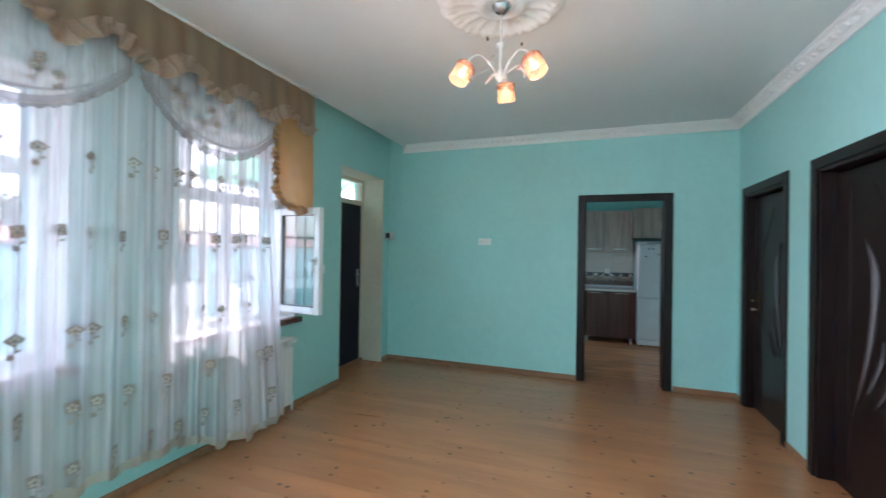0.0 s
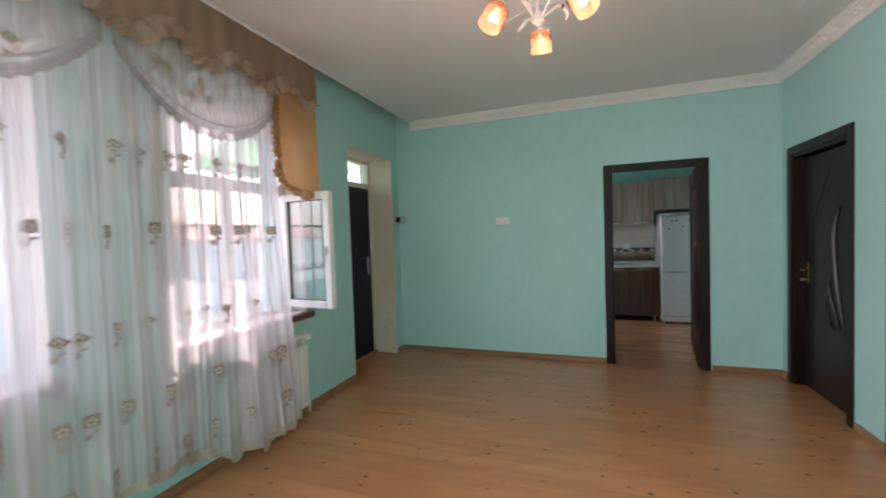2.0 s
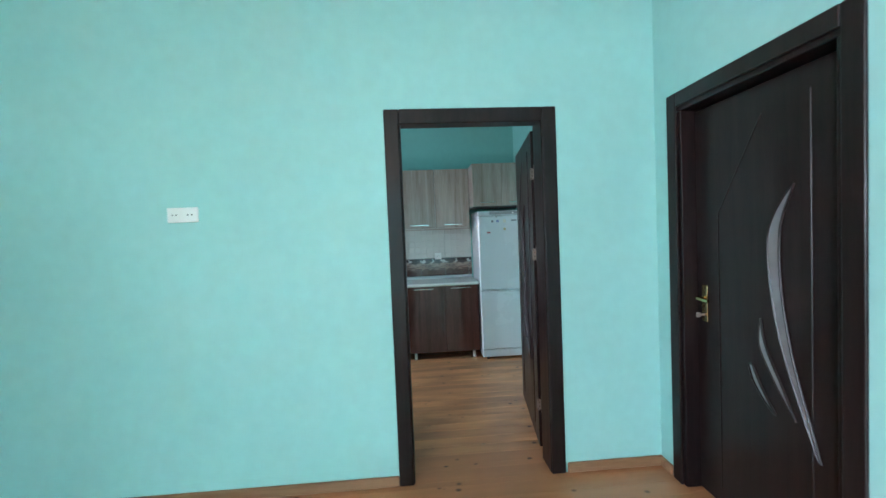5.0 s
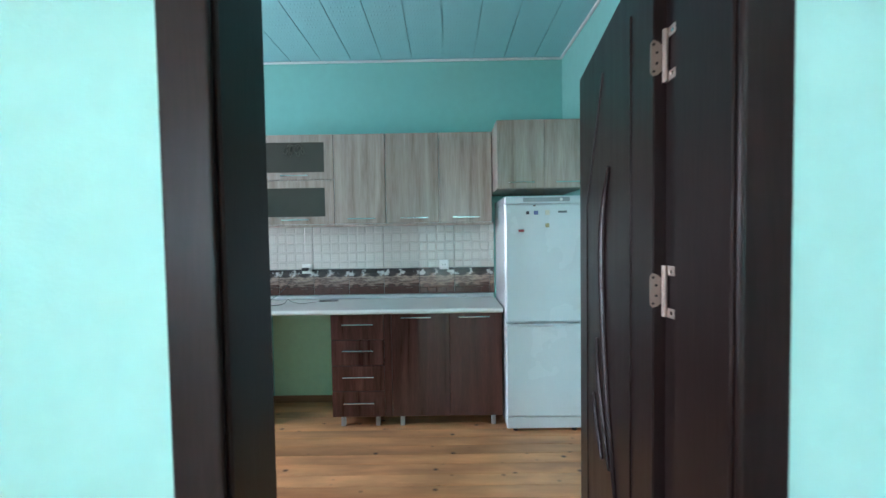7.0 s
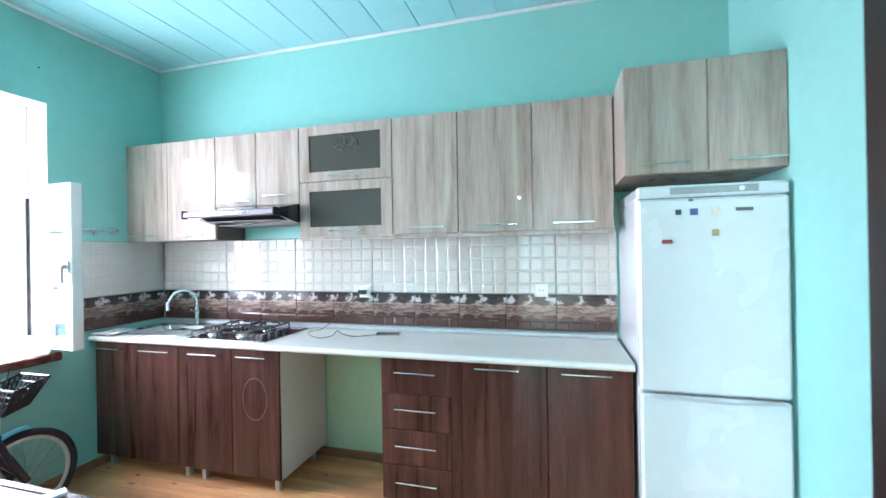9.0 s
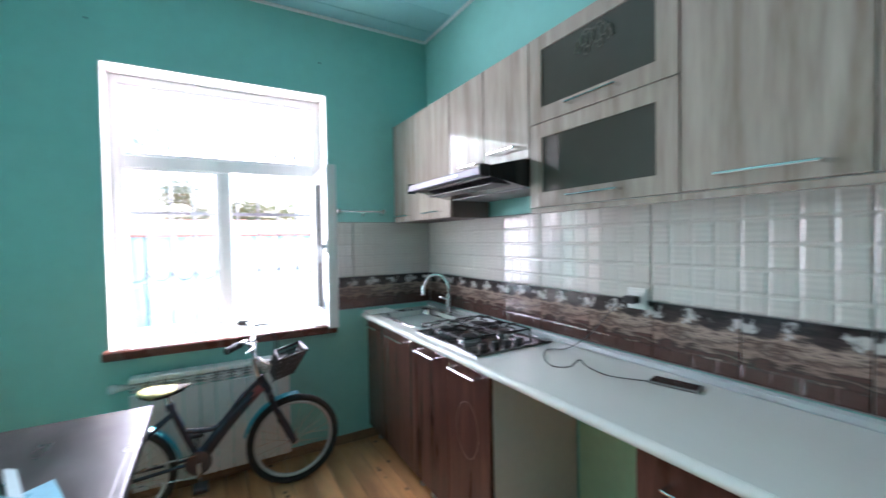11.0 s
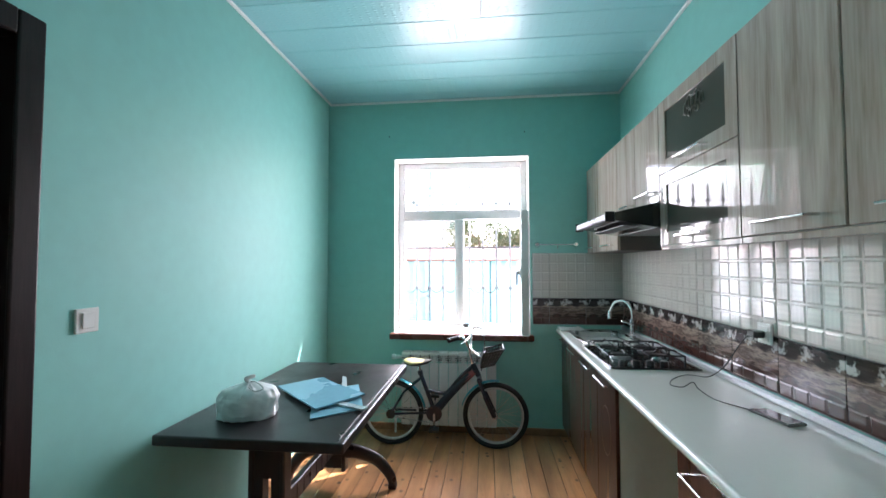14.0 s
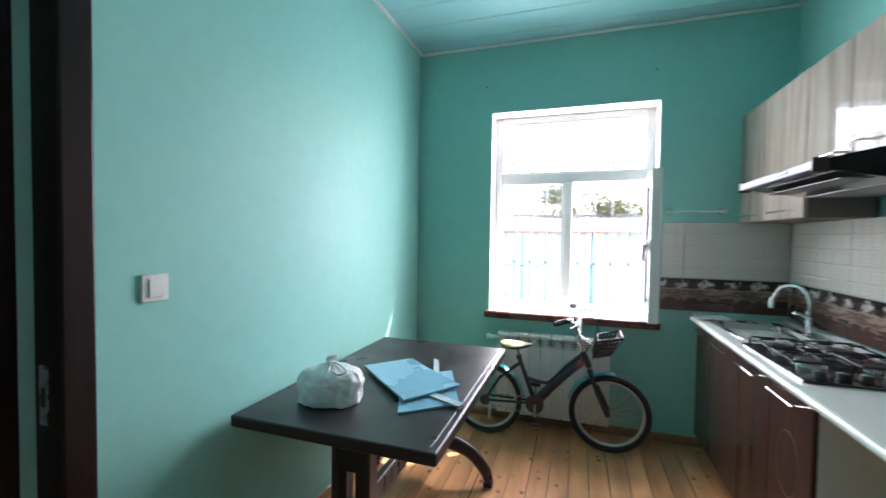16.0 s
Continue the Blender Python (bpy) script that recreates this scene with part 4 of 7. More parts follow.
# sink
sink = thing("kitchen_sink", (-2.165, 7.597, 0.895), "inset stainless steel sink with a drainer edge", "sink")
rim = bmesh.new()
L, Wd = 0.310, 0.208
outer = [(math.copysign(abs(math.cos(a)) ** 0.35, math.cos(a)) * L, math.copysign(abs(math.sin(a)) ** 0.35, math.sin(a)) * Wd) for a in [k * math.tau / 40 for k in range(40)]]
levels = [(1.0, 0.0015), (0.985, 0.006), (0.86, 0.004), (0.83, -0.004), (0.79, -0.13), (0.66, -0.155), (0.10, -0.160)]
rg = [[rim.verts.new((x * s, y * s, z)) for x, y in outer] for s, z in levels]
for a, b in zip(rg, rg[1:]):
    for k in range(40):
        rim.faces.new((a[k], a[(k + 1) % 40], b[(k + 1) % 40], b[k]))
rim.faces.new(rg[-1])
part("bowl", rim, STEEL, sink, smooth=True)
part("drain", lathe(bmesh.new(), [(0.0, -0.157), (0.032, -0.157), (0.036, -0.1595)], sides=20), CHROME, sink, smooth=True)

tap = thing("kitchen_tap", (-2.16, 7.800, 0.895), "chrome kitchen tap with a tall curved spout", "tap")
part("base", lathe(bmesh.new(), [(0.0, 0.0), (0.028, 0.0), (0.028, 0.008), (0.019, 0.016), (0.017, 0.095), (0.022, 0.10), (0.022, 0.135), (0.0, 0.14)], sides=20), CHROME, tap, smooth=True)
part("spout", tube(bmesh.new(), bezier([(0, 0, 0.12), (-0.005, -0.005, 0.205), (-0.045, -0.035, 0.262), (-0.105, -0.085, 0.255), (-0.135, -0.11, 0.205), (-0.145, -0.118, 0.165)], 8), 0.0105, 10), CHROME, tap, smooth=True)
part("nozzle", lathe(bmesh.new(), [(0.0, 0.05), (0.013, 0.05), (0.017, 0.02), (0.017, -0.012), (0.0, -0.012)], Matrix.Translation((-0.147, -0.120, 0.135)), 16), CHROME, tap, smooth=True)
part("lever", tube(bmesh.new(), [(0, -0.012, 0.10), (0.02, -0.05, 0.118), (0.035, -0.088, 0.126)], [0.009, 0.008, 0.006], 8), CHROME, tap, smooth=True)
sponge = thing("dish_cloth", (-2.47, 7.42, 0.8952), "crumpled white cloth beside the sink", "cloth")
cb = bmesh.new()
bmesh.ops.create_grid(cb, x_segments=24, y_segments=22, size=0.5)
for v in cb.verts:
    v.co = Vector((v.co.x * 0.17, v.co.y * 0.19, 0.012 + 0.010 * noise.noise(v.co * 6) + 0.006 * noise.noise(v.co * 15)))
    v.co.z = max(v.co.z, 0.001)
g = bmesh.ops.extrude_face_region(cb, geom=list(cb.faces))
for v in g["geom"]:
    if isinstance(v, bmesh.types.BMVert):
        v.co.z += 0.004
part("cloth", cb, mat("white_cotton", (0.70, 0.70, 0.68), 0.9, vary=0.06, bump=0.3, bump_scale=300), sponge, smooth=True)

# gas hob
GLOSS_BLACK = mat("black_glass_enamel", (0.012, 0.012, 0.013), 0.14, vary=0.1, coat=0.5)
CAST = mat("black_cast_iron", (0.018, 0.018, 0.018), 0.45, vary=0.15, bump=0.2, bump_scale=200)
hob = thing("gas_hob", (-1.51, 7.595, 0.895), "black four-burner gas hob set in the worktop", "hob")
part("plate", boxes((-0.29, -0.225, 0.0005, 0.29, 0.225, 0.010), bevel=0.004), GLOSS_BLACK, hob)
part("edge_frame", boxes((-0.293, -0.228, 0.0004, 0.293, -0.2255, 0.008)), STEEL, hob)
for bx, by, r in ((-0.175, -0.105, 0.040), (-0.175, 0.11, 0.052), (0.055, -0.105, 0.046), (0.055, 0.11, 0.034)):
    bn = part("burner", lathe(bmesh.new(), [(0.0, 0.010), (r + 0.012, 0.010), (r + 0.010, 0.018), (r, 0.020), (r, 0.028), (0.0, 0.028)], Matrix.Translation((bx, by, 0)), 24), STEEL, hob, smooth=True)
    part("burner_cap", lathe(bmesh.new(), [(r - 0.003, 0.0283), (r - 0.004, 0.034), (0.0, 0.036)], Matrix.Translation((bx, by, 0)), 24), CAST, bn, smooth=True)
for sx in (-0.175, 0.055):
    for sy in (-0.105, 0.11):
        gr = bmesh.new()
        h = 0.045
        tube(gr, [(sx - 0.098, sy - 0.092, h), (sx + 0.098, sy - 0.092, h), (sx + 0.098, sy + 0.092, h), (sx - 0.098, sy + 0.092, h)], 0.0048, 6, closed=True)
        for ax, ay in ((1, 0), (-1, 0), (0, 1), (0, -1)):
            tube(gr, [(sx + ax * 0.098, sy + ay * 0.092, h), (sx + ax * 0.085, sy + ay * 0.08, h + 0.012), (sx + ax * 0.028, sy + ay * 0.028, h + 0.012)], 0.0048, 6)
        for ax in (-1, 1):
            for ay in (-1, 1):
                tube(gr, [(sx + ax * 0.098, sy + ay * 0.092, 0.010), (sx + ax * 0.098, sy + ay * 0.092, h)], 0.0048, 6)
        part("pan_grate", gr, CAST, hob, "black cast iron pan support", smooth=True)
for i in range(4):
    kn = part("knob", lathe(bmesh.new(), [(0.0, 0.010), (0.021, 0.010), (0.020, 0.030), (0.017, 0.034), (0.0, 0.034)], Matrix.Translation((0.225, -0.145 + i * 0.07, 0)), 20), PLASTIC_BLACK, hob, smooth=True)
    part("pointer", boxes((0.223, -0.163 + i * 0.07, 0.034, 0.227, -0.146 + i * 0.07, 0.0355)), PLASTIC_WHITE, kn)

# cooker hood
hood = thing("cooker_hood", (-1.439, KY1, 1.60), "slim black and steel cooker hood under the short cabinet", "cooker hood")
hw = 0.322


def hood_body():
    bm = bmesh.new()
    prof = [(-0.012, 0.02), (-0.012, 0.138), (-0.31, 0.138), (-0.505, 0.095), (-0.505, 0.058), (-0.300, 0.020)]
    ra = [bm.verts.new((-hw, y, z)) for y, z in prof]
    rb = [bm.verts.new((hw, y, z)) for y, z in prof]
    for i in range(len(prof)):
        j = (i + 1) % len(prof)
        bm.faces.new((ra[i], ra[j], rb[j], rb[i]))
    bm.faces.new(list(reversed(ra)))
    bm.faces.new(rb)
    bmesh.ops.recalc_face_normals(bm, faces=bm.faces)
    return bm


HOOD_STEEL = mat("grey_hood_steel", (0.16, 0.16, 0.18), 0.42, metal=0.7, vary=0.05, scale=20)
HOOD_FILTER = mat("dull_filter_mesh", (0.20, 0.20, 0.20), 0.55, metal=0.6, vary=0.1, scale=40)
part("body", hood_body(), GLOSS_BLACK, hood)
part("front_visor", boxes((-hw - 0.004, -0.545, 0.056, hw + 0.004, -0.506, 0.090), bevel=0.004), HOOD_STEEL, hood, "brushed steel visor")
for i in range(5):
    part("button", boxes((0.06 + i * 0.022, -0.549, 0.068, 0.072 + i * 0.022, -0.5452, 0.080), bevel=0.001), CHROME, hood)
part("grease_filter", boxes((-0.29, -0.45, 0.030, 0.29, -0.31, 0.034), (-0.29, -0.295, 0.0155, 0.29, -0.05, 0.0195)), HOOD_FILTER, hood, "grey metal grease filter")
for sx in (-1, 1):
    part("end_cap", boxes((sx * (hw + 0.0045), -0.548, 0.048, sx * (hw + 0.013), -0.500, 0.100), bevel=0.003), PLASTIC_BLACK, hood)

# fridge freezer
fx0, fx1 = 0.808, 1.376
fr = thing("fridge_freezer", (fx0, 7.27, 0), "white two-door fridge freezer with small magnets", "fridge")
FW = fx1 - fx0
part("body", boxes((0.003, 0.058, 0.03, FW - 0.003, 0.575, 1.665), bevel=0.010), FRIDGE_WHITE, fr)
part("top_panel", boxes((0.0, 0.0, 1.640, FW, 0.575, 1.692), bevel=0.008), FRIDGE_WHITE, fr)
part("display_strip", boxes((0.13, -0.003, 1.652, FW - 0.11, 0.0005, 1.682), bevel=0.001), mat("grey_fridge_strip", (0.30, 0.32, 0.33), 0.4), fr, "grey control strip")
part("dial", lathe(bmesh.new(), [(0.0, 0.004), (0.010, 0.004), (0.011, 0.0)], pose(FW - 0.17, -0.003, 1.667, 90, 0, 0), 16), PLASTIC_WHITE, fr)
for nm, z0, z1 in (("fridge_door", 0.795, 1.636), ("freezer_door", 0.115, 0.785)):
    part(nm, boxes((0.0, 0.0, z0, FW, 0.055, z1), bevel=0.012), FRIDGE_WHITE, fr)
part("grip", tube(bmesh.new(), bezier([(0.04, -0.003, 0.789), (0.10, -0.016, 0.781), (0.28, -0.020, 0.777), (0.46, -0.016, 0.781), (0.53, -0.003, 0.789)], 6), 0.0065, 8), mat("pale_grey_plastic", (0.50, 0.54, 0.56), 0.35), fr, "curved pale grey grip", smooth=True)
part("plinth", boxes((0.004, 0.012, 0.025, FW - 0.004, 0.05, 0.110), bevel=0.006), FRIDGE_WHITE, fr)
for x in (0.05, FW - 0.09):
    for y in (0.03, 0.50):
        part("foot", lathe(bmesh.new(), [(0.0, 0.0), (0.018, 0.0), (0.018, 0.03), (0.0, 0.03)], Matrix.Translation((x + 0.02, y + 0.02, 0)), 12), PLASTIC_BLACK, fr)
MAG = [("dark_magnet", (0.03, 0.03, 0.04), 0.15, 1.575, 0.022, 0.022), ("blue_magnet", (0.12, 0.16, 0.35), 0.205, 1.575, 0.030, 0.028), ("cream_magnet", (0.7, 0.66, 0.55), 0.285, 1.575, 0.030, 0.034),
       ("grey_magnet", (0.10, 0.12, 0.12), 0.375, 1.580, 0.062, 0.014), ("red_magnet", (0.30, 0.05, 0.06), 0.095, 1.450, 0.040, 0.018), ("gold_magnet", (0.35, 0.30, 0.15), 0.285, 1.485, 0.028, 0.028), ("small_magnet", (0.12, 0.10, 0.09), 0.20, 1.625, 0.018, 0.010)]
for nm, c, x, z, w, h in MAG:
    mg = tagged(part("fridge_magnet", boxes((fx0 + x, 7.2638, z - h / 2, fx0 + x + w, 7.2695, z + h / 2), bevel=0.0015), mat(nm, c, 0.4, vary=0.3, scale=80)), "small coloured magnet on the white fridge door", "magnet", "magnets on the fridge")

# sockets and switches
def socket(at, turn, label, plug=True, w=0.082, h=0.082):
    s = thing("wall_socket", at, label, "socket", turn=turn)
    part("plate", boxes((-w / 2, -0.010, -h / 2, w / 2, 0.0, h / 2), bevel=0.003), PLASTIC_WHITE, s)
    k = max(1, round(w / 0.082))
    for i in range(k):
        cx = (i - (k - 1) / 2) * 0.082
        part("insert", boxes((cx - 0.030, -0.013, -0.030, cx + 0.030, -0.0102, 0.030), bevel=0.002), PLASTIC_WHITE, s)
        for dx in (-0.010, 0.010):
            part("hole", lathe(bmesh.new(), [(0.0, 0.0005), (0.0042, 0.0005), (0.0042, 0.0)], pose(cx + dx, -0.013, 0, 90, 0, 0), 8), DARK_SLOT, s)
    return s


def switch(at, turn, label):
    s = thing("light_switch", at, label, "switch", turn=turn)
    part("plate", boxes((-0.043, -0.010, -0.043, 0.043, 0.0, 0.043), bevel=0.003), PLASTIC_WHITE, s)
    part("rocker", boxes((-0.024, -0.0155, -0.029, 0.024, -0.0102, 0.029), bevel=0.003), PLASTIC_WHITE, s)
    return s


socket((0.373, 7.852, 1.178), 0, "white square wall socket on the tiled splashback")
socket((-0.792, 7.852, 1.158), 0, "white wall socket with a black charger plugged in")
switch((-0.322, KY0, 1.242), 180, "white light switch on the kitchen wall")
switch((LX0, 3.553, 1.283), 90, "white light switch beside the front door")
socket((-1.175, LY1, 1.615), 0, "white double socket on the living room wall", w=0.164)

# charger, cable and phone
ch = thing("phone_charger", (-0.792, 7.8385, 1.158), "black charger in the socket with its cable", "charger")
part("plug", boxes((-0.030, -0.045, -0.016, 0.020, -0.001, 0.012), bevel=0.005), PLASTIC_BLACK, ch)
part("cable", tube(bmesh.new(), bezier([(-0.03, -0.03, -0.004), (-0.10, -0.035, -0.07), (-0.20, -0.04, -0.18), (-0.30, -0.06, -0.255), (-0.35, -0.13, -0.261), (-0.27, -0.23, -0.261), (-0.17, -0.285, -0.261), (-0.10, -0.265, -0.250), (-0.075, -0.235, -0.222), (-0.05, -0.225, -0.242), (0.02, -0.20, -0.261), (0.10, -0.165, -0.259), (0.14, -0.14, -0.258)], 8), 0.0022, 6), PLASTIC_BLACK, ch, smooth=True)
ph = thing("mobile_phone", (-0.585, 7.745, 0.8952), "dark mobile phone lying on the worktop", "phone", turn=14)
part("case", boxes((-0.078, -0.037, 0.0, 0.078, 0.037, 0.009), bevel=0.003), mat("grey_phone_case", (0.16, 0.15, 0.14), 0.3, vary=0.1), ph)
part("screen", boxes((-0.072, -0.033, 0.0091, 0.072, 0.033, 0.0096)), GLOSS_BLACK, ph)

# towel rail
rail = thing("towel_rail", (KX0, 7.33, 1.605), "short chrome wall rail with two rosettes", "towel rail")
for y in (-0.165, 0.155):
    part("rosette", lathe(bmesh.new(), [(0.0, 0.040), (0.016, 0.040), (0.020, 0.030), (0.014, 0.022), (0.026, 0.006), (0.026, 0.0)], pose(0, y, 0, 0, 90, 0), 18), CHROME, rail, smooth=True)
part("bar", tube(bmesh.new(), [(0.030, -0.165, 0), (0.030, 0.155, 0)], 0.007, 10), CHROME, rail, smooth=True)
part("hook", tube(bmesh.new(), bezier([(0.03, 0.0, 0.0), (0.034, 0.0, -0.028), (0.05, 0.0, -0.03), (0.052, 0.0, -0.012)], 6), 0.005, 8), CHROME, rail, smooth=True)

# ceiling lamp
cl = thing("ceiling_lamp", (-1.245, 6.602, TOP), "flat square white ceiling lamp on the kitchen panels", "ceiling lamp")
part("housing", boxes((-0.118, -0.112, -0.020, 0.118, 0.112, -0.0005), bevel=0.004), PVC, cl)
part("diffuser", boxes((-0.106, -0.100, -0.0225, 0.106, 0.100, -0.0202), bevel=0.001), mat("white_lamp_diffuser", (0.82, 0.82, 0.82), 0.35, vary=0.02), cl)
part("side_band", boxes((0.1185, -0.112, -0.019, 0.121, 0.112, -0.001)), PLASTIC_BLACK, cl)


# ---- table, bag and panels ----
TABLE = mat("dark_brown_moulded_plastic", (0.030, 0.022, 0.024), 0.33, vary=0.12, scale=20, bump=0.12, bump_scale=260)
tb = thing("plastic_table", (-1.205, 5.775, 0), "dark brown moulded plastic table against the wall", "table")
tl, tw = 0.635, 0.405
part("tabletop", box(bmesh.new(), -tl, -tw, 0.698, tl, tw, 0.742, bevel=0.008, segments=3), TABLE, tb)
part("rim", grid_wall(-tl + 0.05, -tw + 0.05, 0.680, tl - 0.05, tw - 0.05, 0.6975, [(-tl + 0.06, -tw + 0.06, 0.6, tl - 0.06, tw - 0.06, 0.8)]), TABLE, tb)
part("edge_bead", tube(bmesh.new(), [(tl - 0.03, tw - 0.03, 0.7425), (-tl + 0.03, tw - 0.03, 0.7425)], 0.003, 6), TABLE, tb)
PY = -0.042
for px in (0.36, -0.44):
    part("leg", grid_wall(px - 0.026, PY - 0.075, 0.12, px + 0.026, PY + 0.075, 0.695, [(px - 0.1, PY - 0.020, 0.25, px + 0.1, PY + 0.020, 0.46)]), TABLE, tb)
    for s in (-1, 1):
        part("leg_rib", box(bmesh.new(), px - 0.036, PY + s * 0.062, 0.10, px + 0.036, PY + s * 0.088, 0.694, bevel=0.008, segments=2), TABLE, tb)
        ft = bmesh.new()
        end = 0.352 - s * PY
        pts = bezier([(0, s * 0.04, 0.215), (0, s * 0.14, 0.222), (0, s * end * 0.72, 0.178), (0, s * (end - 0.02), 0.085), (0, s * end, 0.024)], 6)
        n = len(pts)
        tube(ft, pts, [0.052 - 0.026 * i / (n - 1) for i in range(n)], 12)
        for v in ft.verts:
            v.co.x *= 0.72
        f = part("foot", ft, TABLE, tb, smooth=True)
        f.location = (px, PY, 0)
        part("foot_pad", box(bmesh.new(), px - 0.026, PY + s * end - 0.026, 0.0, px + 0.026, PY + s * end + 0.026, 0.034, bevel=0.006), TABLE, tb)
    part("bracket", box(bmesh.new(), px - 0.035, PY - 0.16, 0.664, px + 0.035, PY + 0.16, 0.6975, bevel=0.008), TABLE, tb)
part("stretcher", boxes((-0.41, PY - 0.020, 0.215, 0.33, PY + 0.020, 0.315), bevel=0.006), TABLE, tb)
for k in range(9):
    part("stretcher_rib", boxes((-0.36 + k * 0.08, PY + 0.0203, 0.225, -0.353 + k * 0.08, PY + 0.0235, 0.305)), TABLE, tb)

bg = bmesh.new()
bmesh.ops.create_icosphere(bg, subdivisions=5, radius=1)
for v in bg.verts:
    p = v.co.copy()
    n1 = noise.noise(p * 1.7 + Vector((3, 1, 2)))
    crease = abs(noise.noise(Vector((math.atan2(p.y, p.x) * 2.6, p.z * 1.2, 4.0)))) * (0.35 + 0.65 * max(0, p.z))
    r = 1 + 0.10 * n1 - 0.26 * crease + 0.03 * noise.noise(p * 7)
    if p.z < 0.25:
        w = 1 / max(0.62, math.sqrt(max(0.0, 1 - p.z * p.z)))
        p = Vector((p.x * w, p.y * w, p.z))
    q = p * r
    z = q.z
    if z > 0.55:
        q.x *= 1 - 0.85 * min(1, (z - 0.55) / 0.45) ** 1.3
        q.y *= 1 - 0.85 * min(1, (z - 0.55) / 0.45) ** 1.3
    v.co = Vector((q.x * 0.105, q.y * 0.132, max(0.0, 0.072 + q.z * 0.090)))
bag = tagged(part("plastic_bag", bg, mat("white_bag_plastic", (0.82, 0.83, 0.82), 0.5, vary=0.05, scale=14, bump=0.25, bump_scale=30), smooth=True), "tied white plastic bag standing on the table", "bag")
bag.matrix_world = pose(-0.825, 5.635, 0.7422, 0, 0, 20)
part("knot", tube(bmesh.new(), bezier([(0, 0, 0.150), (0.015, -0.01, 0.170), (0.0, 0.02, 0.176), (-0.02, 0.0, 0.166)], 6), 0.009, 7), bpy.data.materials["white_bag_plastic"], bag, smooth=True)
part("tie_loop", tube(bmesh.new(), bezier([(0.01, 0.01, 0.155), (0.045, 0.04, 0.160), (0.075, 0.075, 0.140), (0.080, 0.045, 0.128), (0.05, 0.01, 0.140)], 6), 0.004, 6), bpy.data.materials["white_bag_plastic"], bag, smooth=True)

PANEL = mat("light_blue_plastic_panel", (0.24, 0.48, 0.60), 0.28, vary=0.08, scale=10, coat=0.2)


PANEL_PALE = mat("pale_grey_plastic_strip", (0.50, 0.60, 0.63), 0.3, vary=0.06, scale=10)


def panel(outline, z, label, sheet_mat=PANEL):
    bm = bmesh.new()
    cx = sum(a for a, _ in outline) / len(outline)
    cy = sum(b for _, b in outline) / len(outline)
    plate(bm, [(a - cx, b - cy) for a, b in outline], 0.008, Matrix())
    bmesh.ops.recalc_face_normals(bm, faces=bm.faces)
    ob = tagged(part("plastic_offcut", bm, sheet_mat), label, "panel", "panel offcuts on the table")
    ob.matrix_world = pose(cx, cy, z)
    return ob


panel([(-0.785, 5.95), (-0.949, 6.143), (-1.32, 6.00), (-1.15, 5.80)], 0.7424, "pale blue plastic panel offcut on the table")
panel([(-1.451, 5.858), (-1.425, 5.893), (-1.05, 6.03), (-1.08, 5.985)], 0.7506, "narrow pale grey plastic strip on the panels", PANEL_PALE)
panel([(-0.90, 6.155), (-0.935, 6.170), (-1.02, 5.975), (-0.985, 5.960)], 0.7506, "short pale strip sticking out of the panels", PANEL_PALE)
panel([(-1.189, 5.583), (-0.868, 5.939), (-1.106, 6.104), (-1.28, 5.875), (-1.387, 5.76)], 0.7590, "large light blue plastic panel on top of the offcuts")


# ---- radiators ----
def radiator(y0, n, label, group="radiators under the windows", x=-2.46, pitch=0.080, valve=1):
    """Aluminium sectional radiator: every section with its fins, grille slots and headers."""
    r = thing("radiator", (x, y0, 0.09), label, "radiator", group)
    for i in range(n):
        y = i * pitch
        bm = boxes((0.0, y + 0.002, 0.0, 0.012, y + pitch - 0.002, 0.52), (-0.070, y + 0.028, 0.0, 0.0, y + pitch - 0.028, 0.56), bevel=0.004)
        box(bm, -0.075, y + 0.002, 0.575, 0.010, y + pitch - 0.002, 0.605, bevel=0.006)
        for z in (0.528, 0.545, 0.562):
            box(bm, -0.045, y + 0.006, z, 0.008, y + pitch - 0.006, z + 0.006)
        part("section", bm, RADIATOR, r)
        part("slot", boxes((-0.0445, y + 0.003, 0.524, -0.020, y + pitch - 0.003, 0.574)), DARK_SLOT, r)
    for z in (0.045, 0.552):
        part("header", tube(bmesh.new(), [(-0.045, -0.03 if valve < 0 else 0, z), (-0.045, n * pitch + (0.03 if valve > 0 else 0), z)], 0.014, 10), RADIATOR, r, smooth=True)
    ye = -0.03 if valve < 0 else n * pitch + 0.03
    vs = -1 if valve < 0 else 1
    vm = pose(-0.045, ye, 0.552, -90 * vs, 0, 0)
    part("valve", lathe(bmesh.new(), [(0.0, 0.0), (0.017, 0.0), (0.017, 0.02), (0.011, 0.024), (0.022, 0.03), (0.024, 0.058), (0.016, 0.064), (0.0, 0.064)], vm, 16), PVC, r, smooth=True)
    tube_bm = tube(bmesh.new(), [(-0.045, ye, 0.045), (-0.045, ye + vs * 0.025, 0.045), (-0.045, ye + vs * 0.03, 0.02), (-0.045, ye + vs * 0.03, -0.09)], 0.010, 8)
    part("pipe", tube_bm, PVC, r, smooth=True)
    for z in (0.10, 0.50):
        part("bracket", boxes((-0.083, n * pitch * 0.5 - 0.015, z, -0.068, n * pitch * 0.5 + 0.015, z + 0.02)), PVC_GREY, r)
    return r


radiator(6.012, 10, "white sectional radiator under the kitchen window behind a bicycle", x=-2.462, valve=-1)
radiator(2.32, 9, "white sectional radiator beside the living room curtain", x=-2.45)
radiator(0.24, 10, "white sectional radiator behind the sheer curtain", x=-2.45, valve=-1)

